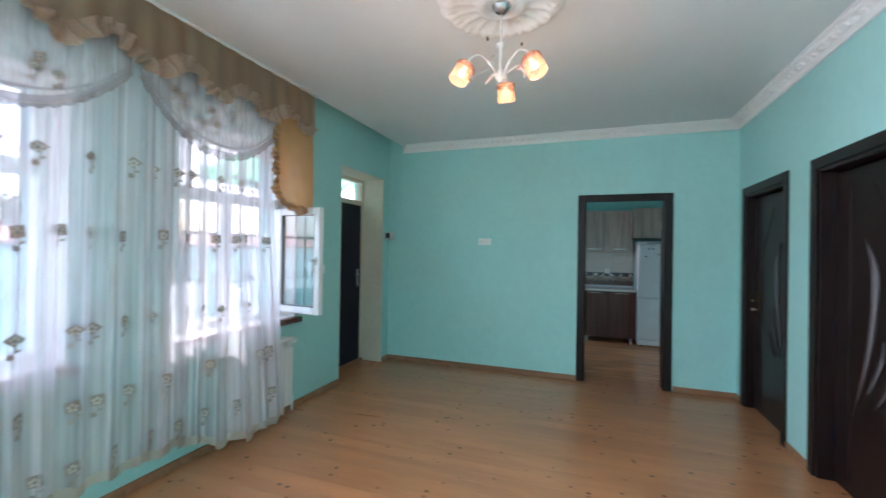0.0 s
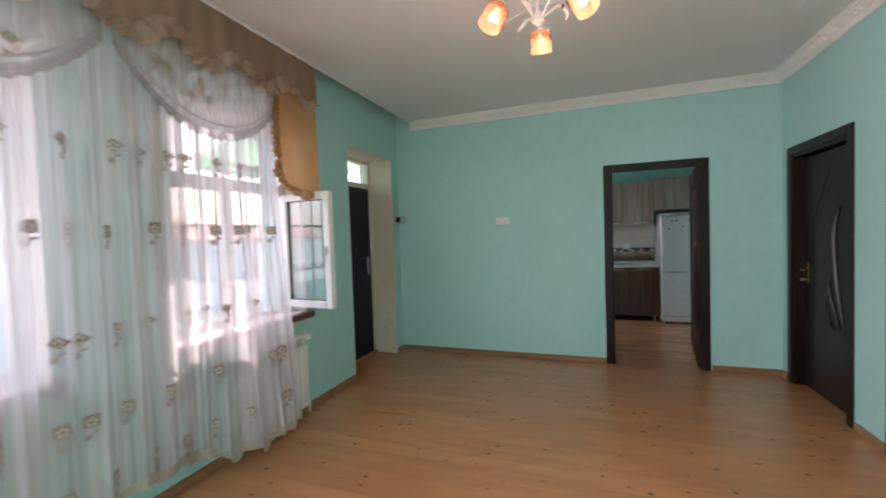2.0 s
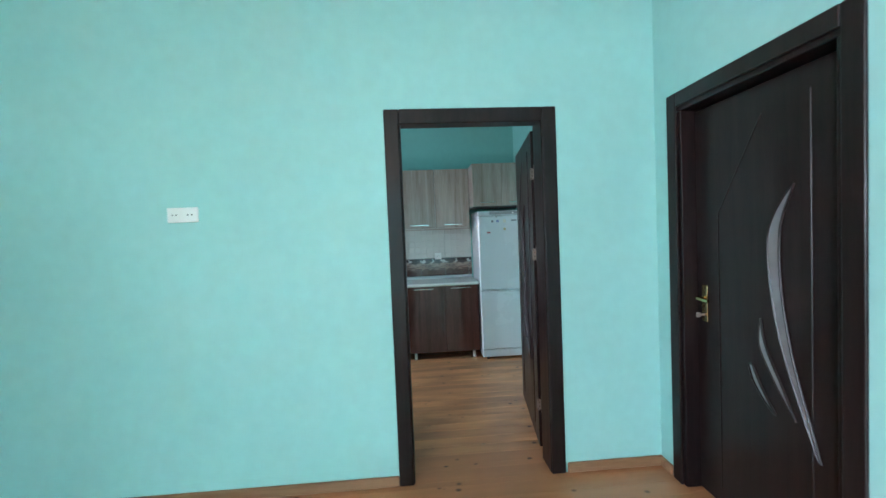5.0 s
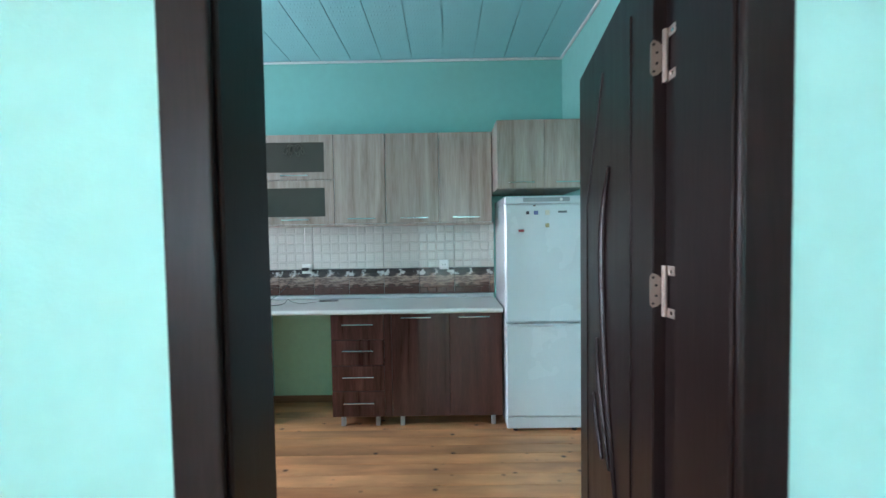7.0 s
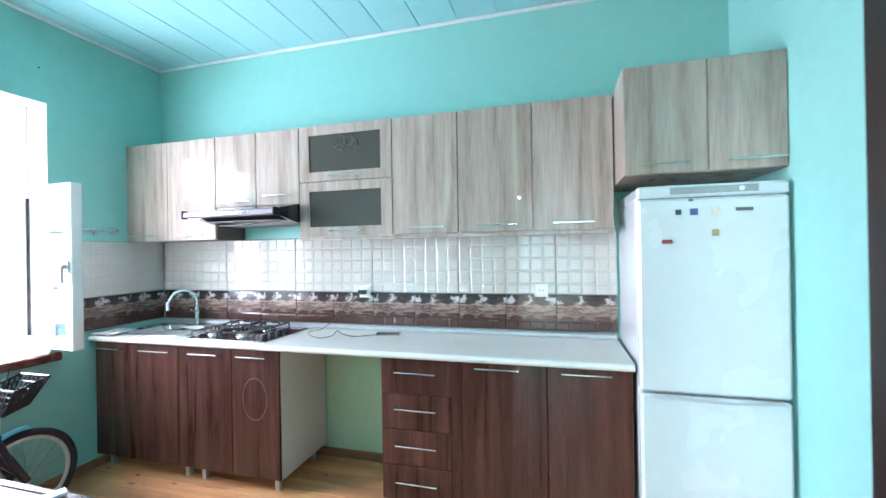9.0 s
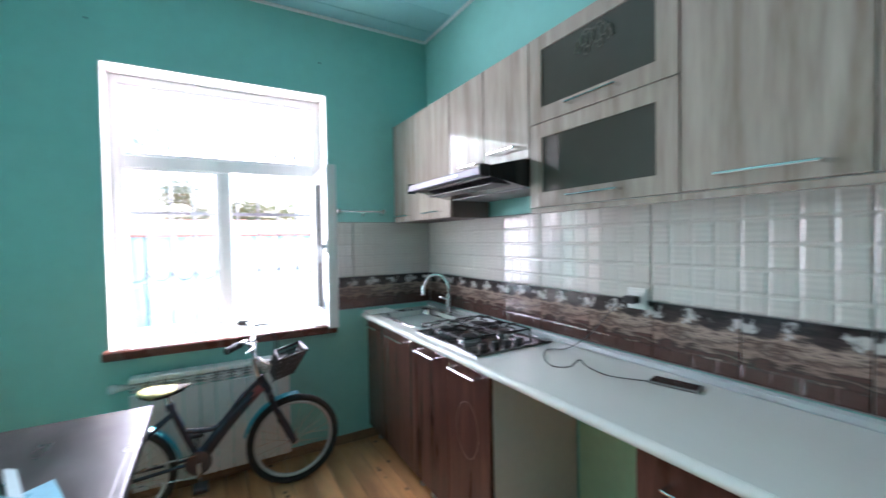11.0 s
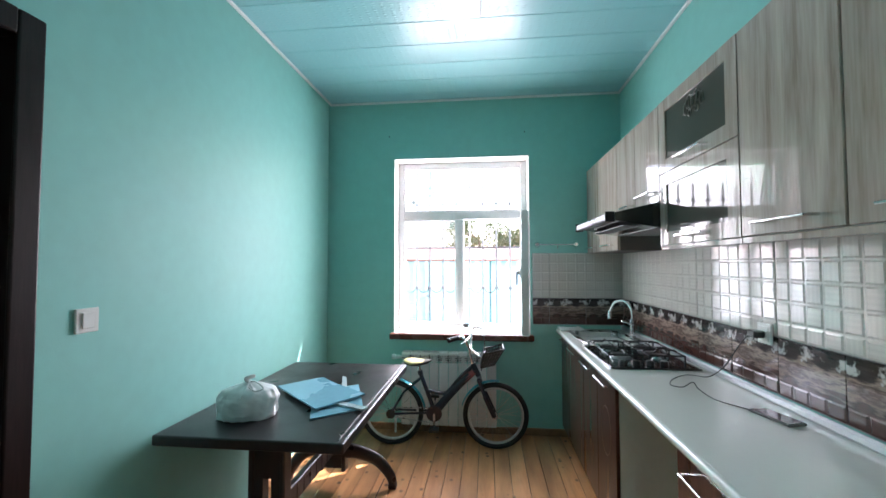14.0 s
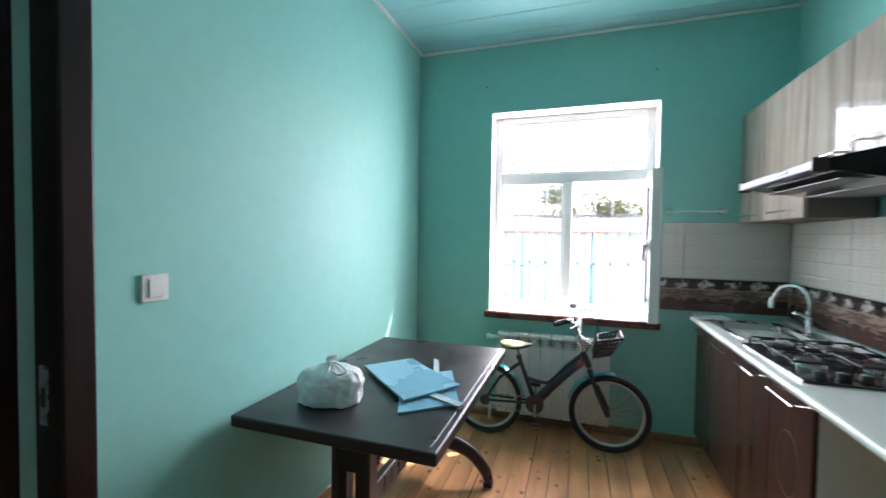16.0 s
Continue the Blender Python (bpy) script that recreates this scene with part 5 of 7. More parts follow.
# ---- bicycle ----
RUBBER = mat("black_rubber", (0.018, 0.018, 0.019), 0.7, vary=0.15, bump=0.2, bump_scale=120)
FRAME_BLACK = mat("dark_bicycle_paint", (0.011, 0.017, 0.036), 0.3, vary=0.15, coat=0.4)
FENDER = mat("teal_blue_fender_plastic", (0.03, 0.34, 0.43), 0.3, vary=0.08)
RIM = mat("dull_alloy_rim", (0.58, 0.58, 0.57), 0.4, metal=0.35, vary=0.06)
SADDLE = mat("cream_saddle_vinyl", (0.34, 0.33, 0.15), 0.5, vary=0.3, scale=20)
DECO = mat("red_white_sticker", (0.22, 0.06, 0.06), 0.4, vary=0.95, scale=30)
bike = thing("bicycle", (-2.275, 0, 0), "small dark bicycle with blue mudguards and a handlebar basket", "bicycle")
RW, FWC, ZC, R = 5.974, 6.800, 0.2565, 0.2370


def wheel(y):
    w = part("wheel", tube(bmesh.new(), ring((0, y, ZC), R, 0, 48), 0.0195, 10, closed=True), RUBBER, bike, "black rubber tyre", smooth=True)
    part("rim", tube(bmesh.new(), ring((0, y, ZC), R - 0.026, 0, 48), 0.0105, 8, closed=True), RIM, w, "dull alloy rim", smooth=True)
    part("hub", tube(bmesh.new(), [(-0.045, y, ZC), (0.045, y, ZC)], 0.017, 12), STEEL, w, smooth=True)
    sp = bmesh.new()
    for k in range(28):
        a = k * math.tau / 28
        b = a + (0.5 if k % 4 < 2 else -0.5)
        s = 0.028 if k % 2 else -0.028
        tube(sp, [(s, y + 0.014 * math.cos(b), ZC + 0.014 * math.sin(b)), (0, y + (R - 0.03) * math.cos(a), ZC + (R - 0.03) * math.sin(a))], 0.0011, 4)
    tagged(part("spokes", sp, CHROME, w), kind="stuff")
    return w


wheel(RW)
wheel(FWC)


def fender(y, a0, a1):
    bm = bmesh.new()
    rows = []
    for k in range(25):
        a = radians(a0 + (a1 - a0) * k / 24)
        rows.append([bm.verts.new((u * 0.030, y + (R + 0.030 + 0.010 * (1 - u * u)) * math.cos(a), ZC + (R + 0.030 + 0.010 * (1 - u * u)) * math.sin(a))) for u in (-1, -0.5, 0, 0.5, 1)])
    for p, q in zip(rows, rows[1:]):
        for i in range(4):
            bm.faces.new((p[i], p[i + 1], q[i + 1], q[i]))
    g = bmesh.ops.solidify(bm, geom=list(bm.faces), thickness=0.003)
    return part("mudguard", bm, FENDER, bike, "glossy teal blue mudguard", smooth=True)


fender(FWC, 84, 164)
fender(RW, 8, 150)
BB = (0.0, 6.320, 0.268)
HEAD_T, HEAD_B = (0.0, 6.622, 0.655), (0.0, 6.668, 0.560)
SEAT = (0.0, 6.205, 0.568)


def tubes(name, *paths, r=0.014, m=None, label=""):
    return [part(name, tube(bmesh.new(), p, r, 10), m or FRAME_BLACK, bike, label, smooth=True) for p in paths]


tubes("frame_tube", [BB, SEAT], r=0.017)
dt = [(0.0, 6.640, 0.600), (0.0, 6.54, 0.508), (0.0, 6.43, 0.395), (0.0, 6.325, 0.272)]
part("down_tube", tube(bmesh.new(), bezier(dt, 6), [0.024 + 0.012 * i / 18 for i in range(19)], 12), FRAME_BLACK, bike, smooth=True)
tubes("frame_tube", bezier([(0.0, 6.628, 0.640), (0.0, 6.53, 0.553), (0.0, 6.44, 0.445), (0.0, 6.385, 0.415), (0.0, 6.268, 0.432)], 8), r=0.014)
tubes("head_tube", [HEAD_B, HEAD_T], r=0.022)
for s in (-1, 1):
    tubes("stay", [(s * 0.022, 6.32, 0.268), (s * 0.050, RW, ZC)], [(s * 0.015, 6.215, 0.535), (s * 0.050, 6.08, 0.43), (s * 0.050, RW, ZC)], r=0.009)
    tubes("fork_blade", [(s * 0.052, 6.672, 0.535), (s * 0.052, 6.722, 0.405)], r=0.015)
    tubes("fork_slider", [(s * 0.052, 6.718, 0.415), (s * 0.052, 6.79, 0.262)], r=0.019)
tubes("fork_crown", [(-0.055, 6.674, 0.535), (0.055, 6.674, 0.535)], r=0.019)
tubes("seat_post", [SEAT, (0.0, 6.190, 0.640)], r=0.012, m=CHROME, label="chrome seat post")
tubes("seat_clamp", [(0.0, 6.207, 0.560), (0.0, 6.201, 0.590)], r=0.021)
sd = bmesh.new()
bmesh.ops.create_icosphere(sd, subdivisions=3, radius=1)
for v in sd.verts:
    t = (v.co.y + 1) / 2
    w = 0.085 * (1 - t) ** 0.8 + 0.024
    v.co = Vector((v.co.x * w, v.co.y * 0.115, v.co.z * (0.036 - 0.018 * t) + 0.014 * (t - 0.45) ** 2 * 4))
sd.faces.ensure_lookup_table()
sob = part("saddle", sd, SADDLE, bike, "cream and black saddle", smooth=True)
sob.data.materials.append(RUBBER)
for poly in sob.data.polygons:
    poly.material_index = 1 if poly.center.y > 0.045 or poly.normal.z < -0.2 else 0
sob.location = (0, 6.182, 0.655)
for s in (-1, 1):
    part("saddle_rail", tube(bmesh.new(), bezier([(s * 0.03, 6.10, 0.645), (s * 0.02, 6.18, 0.632), (s * 0.012, 6.27, 0.655)], 6), 0.005, 6), CHROME, bike, smooth=True)
tubes("stem", [HEAD_T, (0.0, 6.595, 0.735), (0.0, 6.600, 0.765)], r=0.013, m=CHROME)
bar = bezier([(0.27, 6.455, 0.880), (0.20, 6.52, 0.890), (0.145, 6.555, 0.885), (0.05, 6.592, 0.79), (0.0, 6.60, 0.765), (-0.05, 6.605, 0.79), (-0.13, 6.605, 0.905), (-0.19, 6.585, 0.925), (-0.25, 6.545, 0.920)], 8)
tubes("handlebar", bar, r=0.011, m=CHROME, label="bent chrome handlebar")
tubes("crossbar", [(0.105, 6.57, 0.845), (-0.10, 6.605, 0.86)], r=0.007, m=CHROME)
tubes("grip", bar[:9], r=0.017, m=RUBBER, label="black rubber grip")
tubes("grip", bar[-9:], r=0.017, m=RUBBER, label="black rubber grip")
tubes("brake_lever", bezier([(0.17, 6.55, 0.885), (0.20, 6.585, 0.870), (0.25, 6.545, 0.855)], 5), r=0.005, m=CHROME)
tubes("brake_lever", bezier([(-0.16, 6.605, 0.915), (-0.19, 6.64, 0.895), (-0.24, 6.60, 0.885)], 5), r=0.005, m=CHROME)
tubes("brake_cable", bezier([(0.17, 6.56, 0.885), (0.13, 6.68, 0.91), (0.04, 6.72, 0.80), (0.0, 6.69, 0.60)], 8), r=0.003, m=RUBBER)
tubes("brake_cable", bezier([(-0.16, 6.61, 0.91), (-0.12, 6.70, 0.90), (-0.02, 6.70, 0.75), (0.01, 6.56, 0.54)], 8), r=0.003, m=RUBBER)
for dx in (-0.03, 0.03):
    tubes("basket_arm", [(dx, 6.61, 0.755), (dx, 6.685, 0.715)], r=0.005, m=CHROME)
chain = part("chain_guard", lathe(bmesh.new(), [(0.0, 0.004), (0.062, 0.004), (0.062, -0.004), (0.0, -0.004)], pose(0.042, 6.320, 0.268, 0, 90, 0), 24), FRAME_BLACK, bike, smooth=True)
part("rear_sprocket", lathe(bmesh.new(), [(0.0, 0.004), (0.036, 0.004), (0.036, -0.004), (0.0, -0.004)], pose(0.052, RW, ZC, 0, 90, 0), 20), CAST, bike)
for zz, z2 in ((0.325, 0.322), (0.205, 0.254)):
    tubes("chain", [(0.042, 6.32, zz - 0.012), (0.052, RW, z2 - 0.015)], r=0.004, m=STEEL)
tubes("crank", [(0.05, 6.32, 0.268), (0.062, 6.325, 0.175)], [(-0.05, 6.32, 0.268), (-0.062, 6.315, 0.36)], r=0.009, m=STEEL)
for x, y, z in ((0.105, 6.327, 0.17), (-0.105, 6.313, 0.365)):
    part("pedal", boxes((x - 0.042, y - 0.035, z - 0.011, x + 0.042, y + 0.035, z + 0.011), bevel=0.004), PLASTIC_BLACK, bike)
part("sticker", tube(bmesh.new(), [(0.0, 6.545, 0.512), (0.0, 6.632, 0.593)], 0.0265, 10), DECO, bike, "red and white frame sticker", smooth=True)
tubes("side_stand", [(-0.03, 6.20, 0.27), (-0.10, 6.12, 0.010)], r=0.007, m=STEEL)


def basket():
    """A moulded basket: tapered walls with rows of window holes, kept as bars."""
    bm = bmesh.new()
    def at(u, v, w):
        k = 0.055 + 0.024 * w
        a, b = v * k, -0.065 + 0.130 * w
        return Vector((u * k * 1.35, 6.765 + a * 0.92 + b * 0.39, 0.712 - a * 0.39 * -1 * 0.6 + b * 0.92))
    for w in (0.0, 0.25, 0.5, 0.75, 1.0):
        tube(bm, [at(-1, -1, w), at(1, -1, w), at(1, 1, w), at(-1, 1, w)], 0.006 if w < 1 else 0.009, 6, closed=True)
    for k in range(7):
        f = -1 + 2 * k / 6
        for a, b in (((f, -1), (f, -1)), ((f, 1), (f, 1)), ((-1, f), (-1, f)), ((1, f), (1, f))):
            tube(bm, [at(a[0], a[1], 0), at(b[0], b[1], 1)], 0.0065, 5)
        tube(bm, [at(f, -1, 0), at(f, 1, 0)], 0.005, 5)
        tube(bm, [at(-1, f, 0), at(1, f, 0)], 0.005, 5)
    return bm


part("basket", basket(), PLASTIC_BLACK, bike, "black plastic lattice basket", smooth=True)
bpy.context.view_layer.update()

# ---- curtains ----
VOILE = sheer_mat("white_voile", (0.82, 0.79, 0.82), 0.36, 0.26)
VOILE_TOP = sheer_mat("white_voile_swag", (0.84, 0.80, 0.78), 0.64, 0.14)
LACE = sheer_mat("grey_lace_border", (0.40, 0.37, 0.38), 0.34)
HEM = sheer_mat("beige_embroidered_hem", (0.62, 0.55, 0.46), 0.20)
SATIN = mat("brown_gold_satin", (0.45, 0.32, 0.21), 0.42, vary=0.10, scale=10, stretch=(1, 1, 0.3), bump=0.15, bump_scale=200)
SATIN_TAIL = sheer_mat("golden_satin_lining", (0.66, 0.42, 0.20), 0.03)
RUFFLE = mat("brown_ruffle_satin", (0.56, 0.41, 0.30), 0.5, vary=0.18, scale=16)
GOLD_RUFFLE = sheer_mat("golden_ruffle", (0.60, 0.40, 0.22), 0.03)
MOTIF = sheer_mat("taupe_embroidery", (0.46, 0.39, 0.34), 0.22)
MOTIF_PALE = sheer_mat("pale_embroidery", (0.70, 0.66, 0.60), 0.10)


def sheet(nu, nv, f):
    """A cloth surface from f(u, v) with u and v from 0 to 1."""
    bm = bmesh.new()
    vs = [[bm.verts.new(f(i / nu, j / nv)) for j in range(nv + 1)] for i in range(nu + 1)]
    for i in range(nu):
        for j in range(nv):
            bm.faces.new((vs[i][j], vs[i + 1][j], vs[i + 1][j + 1], vs[i][j + 1]))
    return bm


CY0, CY1 = 0.37, 2.70


def fold_phase(y, z):
    return 47 * y + 6.5 * noise.noise(Vector((y * 1.7, 0.3, 0.0))) + 0.6 * noise.noise(Vector((y * 3, z * 0.8, 5.0)))


def curtain_x(y, z):
    """Depth of the hanging voile: irregular folds that open out towards the floor."""
    k = 0.55 + 0.45 * (2.85 - z) / 2.7
    ph = fold_phase(y, z)
    amp = 0.036 * (0.55 + 1.1 * abs(noise.noise(Vector((y * 2.3, 7.0, z * 0.15)))))
    x = -2.385 + k * amp * math.sin(ph) + 0.006 * k * math.sin(2.3 * ph + 1.3)
    flare = max(0.0, min(1.0, (y - 2.12) / 0.3)) * max(0.0, min(1.0, (1.6 - z) / 1.5))
    return x + 0.11 * flare * (1 - 0.35 * max(0, (y - 2.45) / 0.2))


def curtain_y(y, z):
    """The cloth doubles over on itself at the flanks of its folds."""
    ph = fold_phase(y, z)
    b = 0.027 * (0.5 + 0.9 * abs(noise.noise(Vector((y * 1.9, 3.0, 2.0)))) * 1.8)
    return y + b * math.sin(2 * ph + 0.6)


def hem_z(y):
    return 0.225 - 0.125 * max(0.0, min(1.0, (y - 1.95) / 0.25)) + 0.012 * math.sin(y * 31)


curtain = thing("sheer_curtain", (0, 0, 0), "sheer white voile curtain embroidered with taupe flowers", "curtain")


def cloth_at(u, v):
    y = CY0 + (CY1 - CY0) * u
    z = 2.86 + (hem_z(y) - 2.86) * v
    narrow = max(0.0, min(1.0, (z - 0.3) / 2.2))
    yy = y if y < 2.3 else y + (y - 2.3) * (-0.06 + 0.26 * (1 - narrow))
    return Vector((curtain_x(y, z), yy + curtain_y(y, z) - y, z))


part("voile", sheet(560, 26, cloth_at), VOILE, curtain, smooth=True)
part("hem", sheet(560, 3, lambda u, v: cloth_at(u, 0.982 + 0.018 * v) + Vector((0.0025, 0, -0.004 - 0.012 * abs(math.sin(u * 130)) * v))), HEM, curtain, "beige scalloped embroidered hem", smooth=True)


def motif_mesh(turned):
    """One embroidered flower: a dark square, pale petals, stem and leaf."""
    bm = bmesh.new()
    m = Matrix(((0, 0, 1, 0), (1, 0, 0, 0), (0, 1, 0, 0), (0, 0, 0, 1)))
    s = 0.034
    rot = radians(45 if turned else 4)
    sq = [(s * math.cos(rot + math.pi / 4 + k * math.pi / 2) * 1.3, s * math.sin(rot + math.pi / 4 + k * math.pi / 2) * (0.95 if turned else 1.2)) for k in range(4)]
    plate(bm, sq, 0.0010, m)
    tube(bm, [(0.001, 0.0, -0.01), (0.001, 0.006, -0.045), (0.001, -0.004, -0.078)], 0.0022, 5)
    plate(bm, [(0.004, -0.050), (0.024, -0.042), (0.030, -0.052), (0.012, -0.060)], 0.0010, m)
    plate(bm, [(-0.004, -0.066), (-0.022, -0.060), (-0.026, -0.084), (-0.008, -0.092), (0.006, -0.080)], 0.0010, m)
    dark = len(bm.faces)
    for k in range(5):
        a = k * math.tau / 5 + 0.3
        c = (0.015 * math.cos(a), 0.015 * math.sin(a) - 0.004)
        plate(bm, [(c[0] + 0.0085 * math.cos(b), c[1] + 0.0085 * math.sin(b)) for b in [q * math.tau / 7 for q in range(7)]], 0.0022, m)
    bm.faces.ensure_lookup_table()
    for i, f in enumerate(bm.faces):
        f.material_index = 0 if i < dark else 1
    bmesh.ops.recalc_face_normals(bm, faces=bm.faces)
    me = bpy.data.meshes.new("embroidered_flower")
    bm.to_mesh(me)
    bm.free()
    me.materials.append(MOTIF)
    me.materials.append(MOTIF_PALE)
    return me


flowers = [motif_mesh(False), motif_mesh(True)]
rnd = random.Random(11)
for row, (z, kind) in enumerate(((1.965, 1), (1.555, 0), (1.065, 1), (0.68, 0), (0.36, 0))):
    y = CY0 + 0.05 + 0.07 * (row % 2)
    while y < CY1 - 0.03:
        zz = z + rnd.uniform(-0.012, 0.012)
        ob = new("embroidered_flower", flowers[kind])
        ob.parent = curtain
        x0, x1 = curtain_x(y - 0.02, zz), curtain_x(y + 0.02, zz)
        ob.matrix_local = pose(curtain_x(y, zz) + 0.006, curtain_y(y, zz), zz, rnd.uniform(-6, 6), 0, -math.degrees(math.atan2(x1 - x0, 0.04)) * 0.9)
        y += rnd.uniform(0.11, 0.24)

swag = thing("curtain_swag", (0, 0, 0), "two draped voile swags with a lace border under the valance", "curtain")


def swag_part(c, half):
    def edge(y):
        return 2.150 + 0.33 * abs((y - c) / half) ** 2.2

    def f(u, v):
        y = c - half + 2 * half * u
        z = 2.85 + (edge(y) - 2.85) * v
        x = -2.345 + 0.016 * math.sin(9 * v * math.pi + 3 * u) * v * math.sin(u * math.pi) + 0.010 * math.sin(y * 60) * (1 - v) + 0.012 * v
        return Vector((x, y, z))
    part("drape", sheet(80, 26, f), VOILE_TOP, swag, smooth=True)
    part("lace_border", sheet(120, 3, lambda u, v: f(u, 1.0) + Vector((0.003 + 0.004 * math.sin(u * 150) * v, 0, 0.012 - 0.052 * v - 0.012 * v * abs(math.sin(u * 60))))), LACE, swag, "grey lace edging", smooth=True)
    dots = bmesh.new()
    for k in range(64):
        q = f((k + 0.5) / 64, 1.0)
        bmesh.ops.create_icosphere(dots, subdivisions=1, radius=0.0058, matrix=Matrix.Translation(q + Vector((0.008, 0, -0.026))) @ Matrix.Diagonal((0.25, 1, 1.15, 1)))
    tagged(part("lace_dots", dots, MOTIF, swag), kind="stuff")
    part("lace_band", sheet(80, 1, lambda u, v: f(u, 0.93) + Vector((0.003, 0, -0.014 * v))), LACE, swag, smooth=True)


def swag_flowers(c, half):
    rn = random.Random(int(c * 100))
    for k in range(6):
        u = rn.uniform(0.15, 0.85)
        y = c - half + 2 * half * u
        z = rn.uniform(2.30, 2.46)
        ob = new("embroidered_flower", flowers[k % 2])
        ob.parent = swag
        ob.matrix_local = pose(-2.318, y, z, rn.uniform(-10, 10), 0, 0) @ Matrix.Diagonal((1, 0.8, 0.8, 1))


swag_part(0.985, 0.570)
swag_part(2.15, 0.555)
swag_flowers(0.985, 0.570)
swag_flowers(2.15, 0.555)

VY0, VY1 = -0.22, 3.125
valance = thing("curtain_valance", (0, 0, 0), "pleated brown-gold satin valance with a ruffled scalloped edge", "valance")


def val_bottom(y):
    return 2.580 - 0.058 * math.cos((y - 0.77) / 0.44 * math.tau) + 0.02 * noise.noise(Vector((y * 3, 0, 1)))


def val_at(u, v):
    y = VY0 + (VY1 - VY0) * u
    z = 2.885 + (val_bottom(y) - 2.885) * v
    return Vector((-2.318 + 0.011 * math.sin(y * 40 + 3 * noise.noise(Vector((y, 0, 0)))) * (0.4 + 0.6 * v) + 0.012 * v, y, z))


vb = sheet(330, 10, val_at)
bmesh.ops.solidify(vb, geom=list(vb.faces), thickness=0.003)
part("pleated_cloth", vb, SATIN, valance, smooth=True)


def ruffle(path, n, height, depth, waves, name, material, parent, out=(1, 0, 0)):
    """A gathered frill that follows a path, with deep uneven waves across it."""
    pts = [Vector(p) for p in path]
    seg = len(pts) - 1
    o = Vector(out)

    def f(u, v):
        s = u * seg
        i = min(int(s), seg - 1)
        p = pts[i].lerp(pts[i + 1], s - i)
        d = (pts[i + 1] - pts[i]).normalized()
        side = d.cross(o).normalized()
        w = math.sin(u * waves * math.tau + 5.0 * noise.noise(Vector((u * waves * 0.45, 2, v * 0.9))) + 1.4 * v)
        w2 = noise.noise(Vector((u * waves * 0.6, v * 1.5, 9)))
        return p + side * (height * (v - 0.45) * (1 + 0.55 * w2) + 0.016 * w2) + o * (depth * (0.35 + 0.65 * abs(v - 0.35)) * w + 0.012)
    bm = sheet(n, 6, f)
    bmesh.ops.solidify(bm, geom=list(bm.faces), thickness=0.002)
    return part(name, bm, material, parent, smooth=True)


ruffle([val_at(k / 180, 1.0) for k in range(181)], 1500, 0.092, 0.026, 62, "ruffle", RUFFLE, valance)


def tail(yo, yi, zb, z_t):
    """A gathered side tail: yo is its straight outer edge, yi its rounded inner edge."""
    s = 1 if yi > yo else -1

    def inner(z):
        r = 0.22
        if z > zb + r:
            return yi - s * 0.015 * math.sin((z - zb) * 9)
        k = max(0.0, (zb + r - z) / r)
        return yi - s * r * 0.8 * (1 - math.sqrt(max(0.0, 1 - k * k)))

    def f(u, v):
        z = z_t + (zb - z_t) * v
        y = yo + (inner(z) - yo) * u
        return Vector((-2.318 + 0.014 * math.sin(u * 9 + v * 2.5) * (0.3 + v), y, z + 0.02 * u * v))
    bm = sheet(40, 30, f)
    bmesh.ops.solidify(bm, geom=list(bm.faces), thickness=0.003)
    t = part("tail", bm, SATIN_TAIL, valance, "golden side tail", smooth=True)
    edge = [f(1.0, 0.12 + 0.88 * k / 20) for k in range(21)] + [f(1 - k / 12, 1.0) for k in range(1, 13)]
    ruffle(edge, 260, 0.070, 0.016, 26, "tail_ruffle", GOLD_RUFFLE, valance)


tail(3.11, 2.655, 1.82, 2.62)
tail(-0.18, 0.36, 1.96, 2.62)
tagged(part("curtain_rail", boxes((-2.40, -0.25, 2.885, -2.305, 3.15, 2.8995), bevel=0.002), PVC), "white plastic curtain rail under the ceiling edge", "curtain rail")

# ---- chandelier and rosette ----
CX, CYC = -0.415, 2.285
ros = bmesh.new()
rings = []
prof = [(0.02, -0.020), (0.085, -0.020), (0.10, -0.034), (0.125, -0.036), (0.145, -0.022), (0.165, -0.014), (0.245, -0.016), (0.27, -0.034), (0.305, -0.040), (0.335, -0.026), (0.352, -0.008), (0.36, -0.001)]
N = 96
for r, z in prof:
    row = []
    for k in range(N):
        a = k * math.tau / N
        wob = 1 + (0.018 * math.cos(a * 16) if r > 0.29 else 0)
        lift = (0.010 * max(0, math.cos(a * 16)) if 0.15 < r < 0.26 else 0) + (0.006 * math.cos(a * 32) if 0.26 < r < 0.32 else 0)
        row.append(ros.verts.new((r * wob * math.cos(a), r * wob * math.sin(a), z - lift)))
    rings.append(row)
for a, b in zip(rings, rings[1:]):
    for k in range(N):
        ros.faces.new((a[k], b[k], b[(k + 1) % N], a[(k + 1) % N]))
ros.faces.new(rings[0])
rosette = setting("ceiling_rosette", ros, STUCCO, "round white stucco ceiling rosette with petals", "ceiling rosette", smooth=True)
rosette.location = (CX, CYC, TOP)

WHITE_METAL = mat("white_lacquered_metal", (0.62, 0.60, 0.58), 0.35, vary=0.08)
SHADE = sheer_mat("frosted_pink_glass", (0.74, 0.45, 0.32), 0.60)
SHADE_BAND = mat("brown_shade_ornament", (0.10, 0.05, 0.035), 0.5, vary=0.3, scale=60)


def glow_mat(name, color, strength):
    m, t, p = nodes_of(name)
    p.inputs["Emission Color"].default_value = (*color, 1)
    p.inputs["Emission Strength"].default_value = strength
    return m


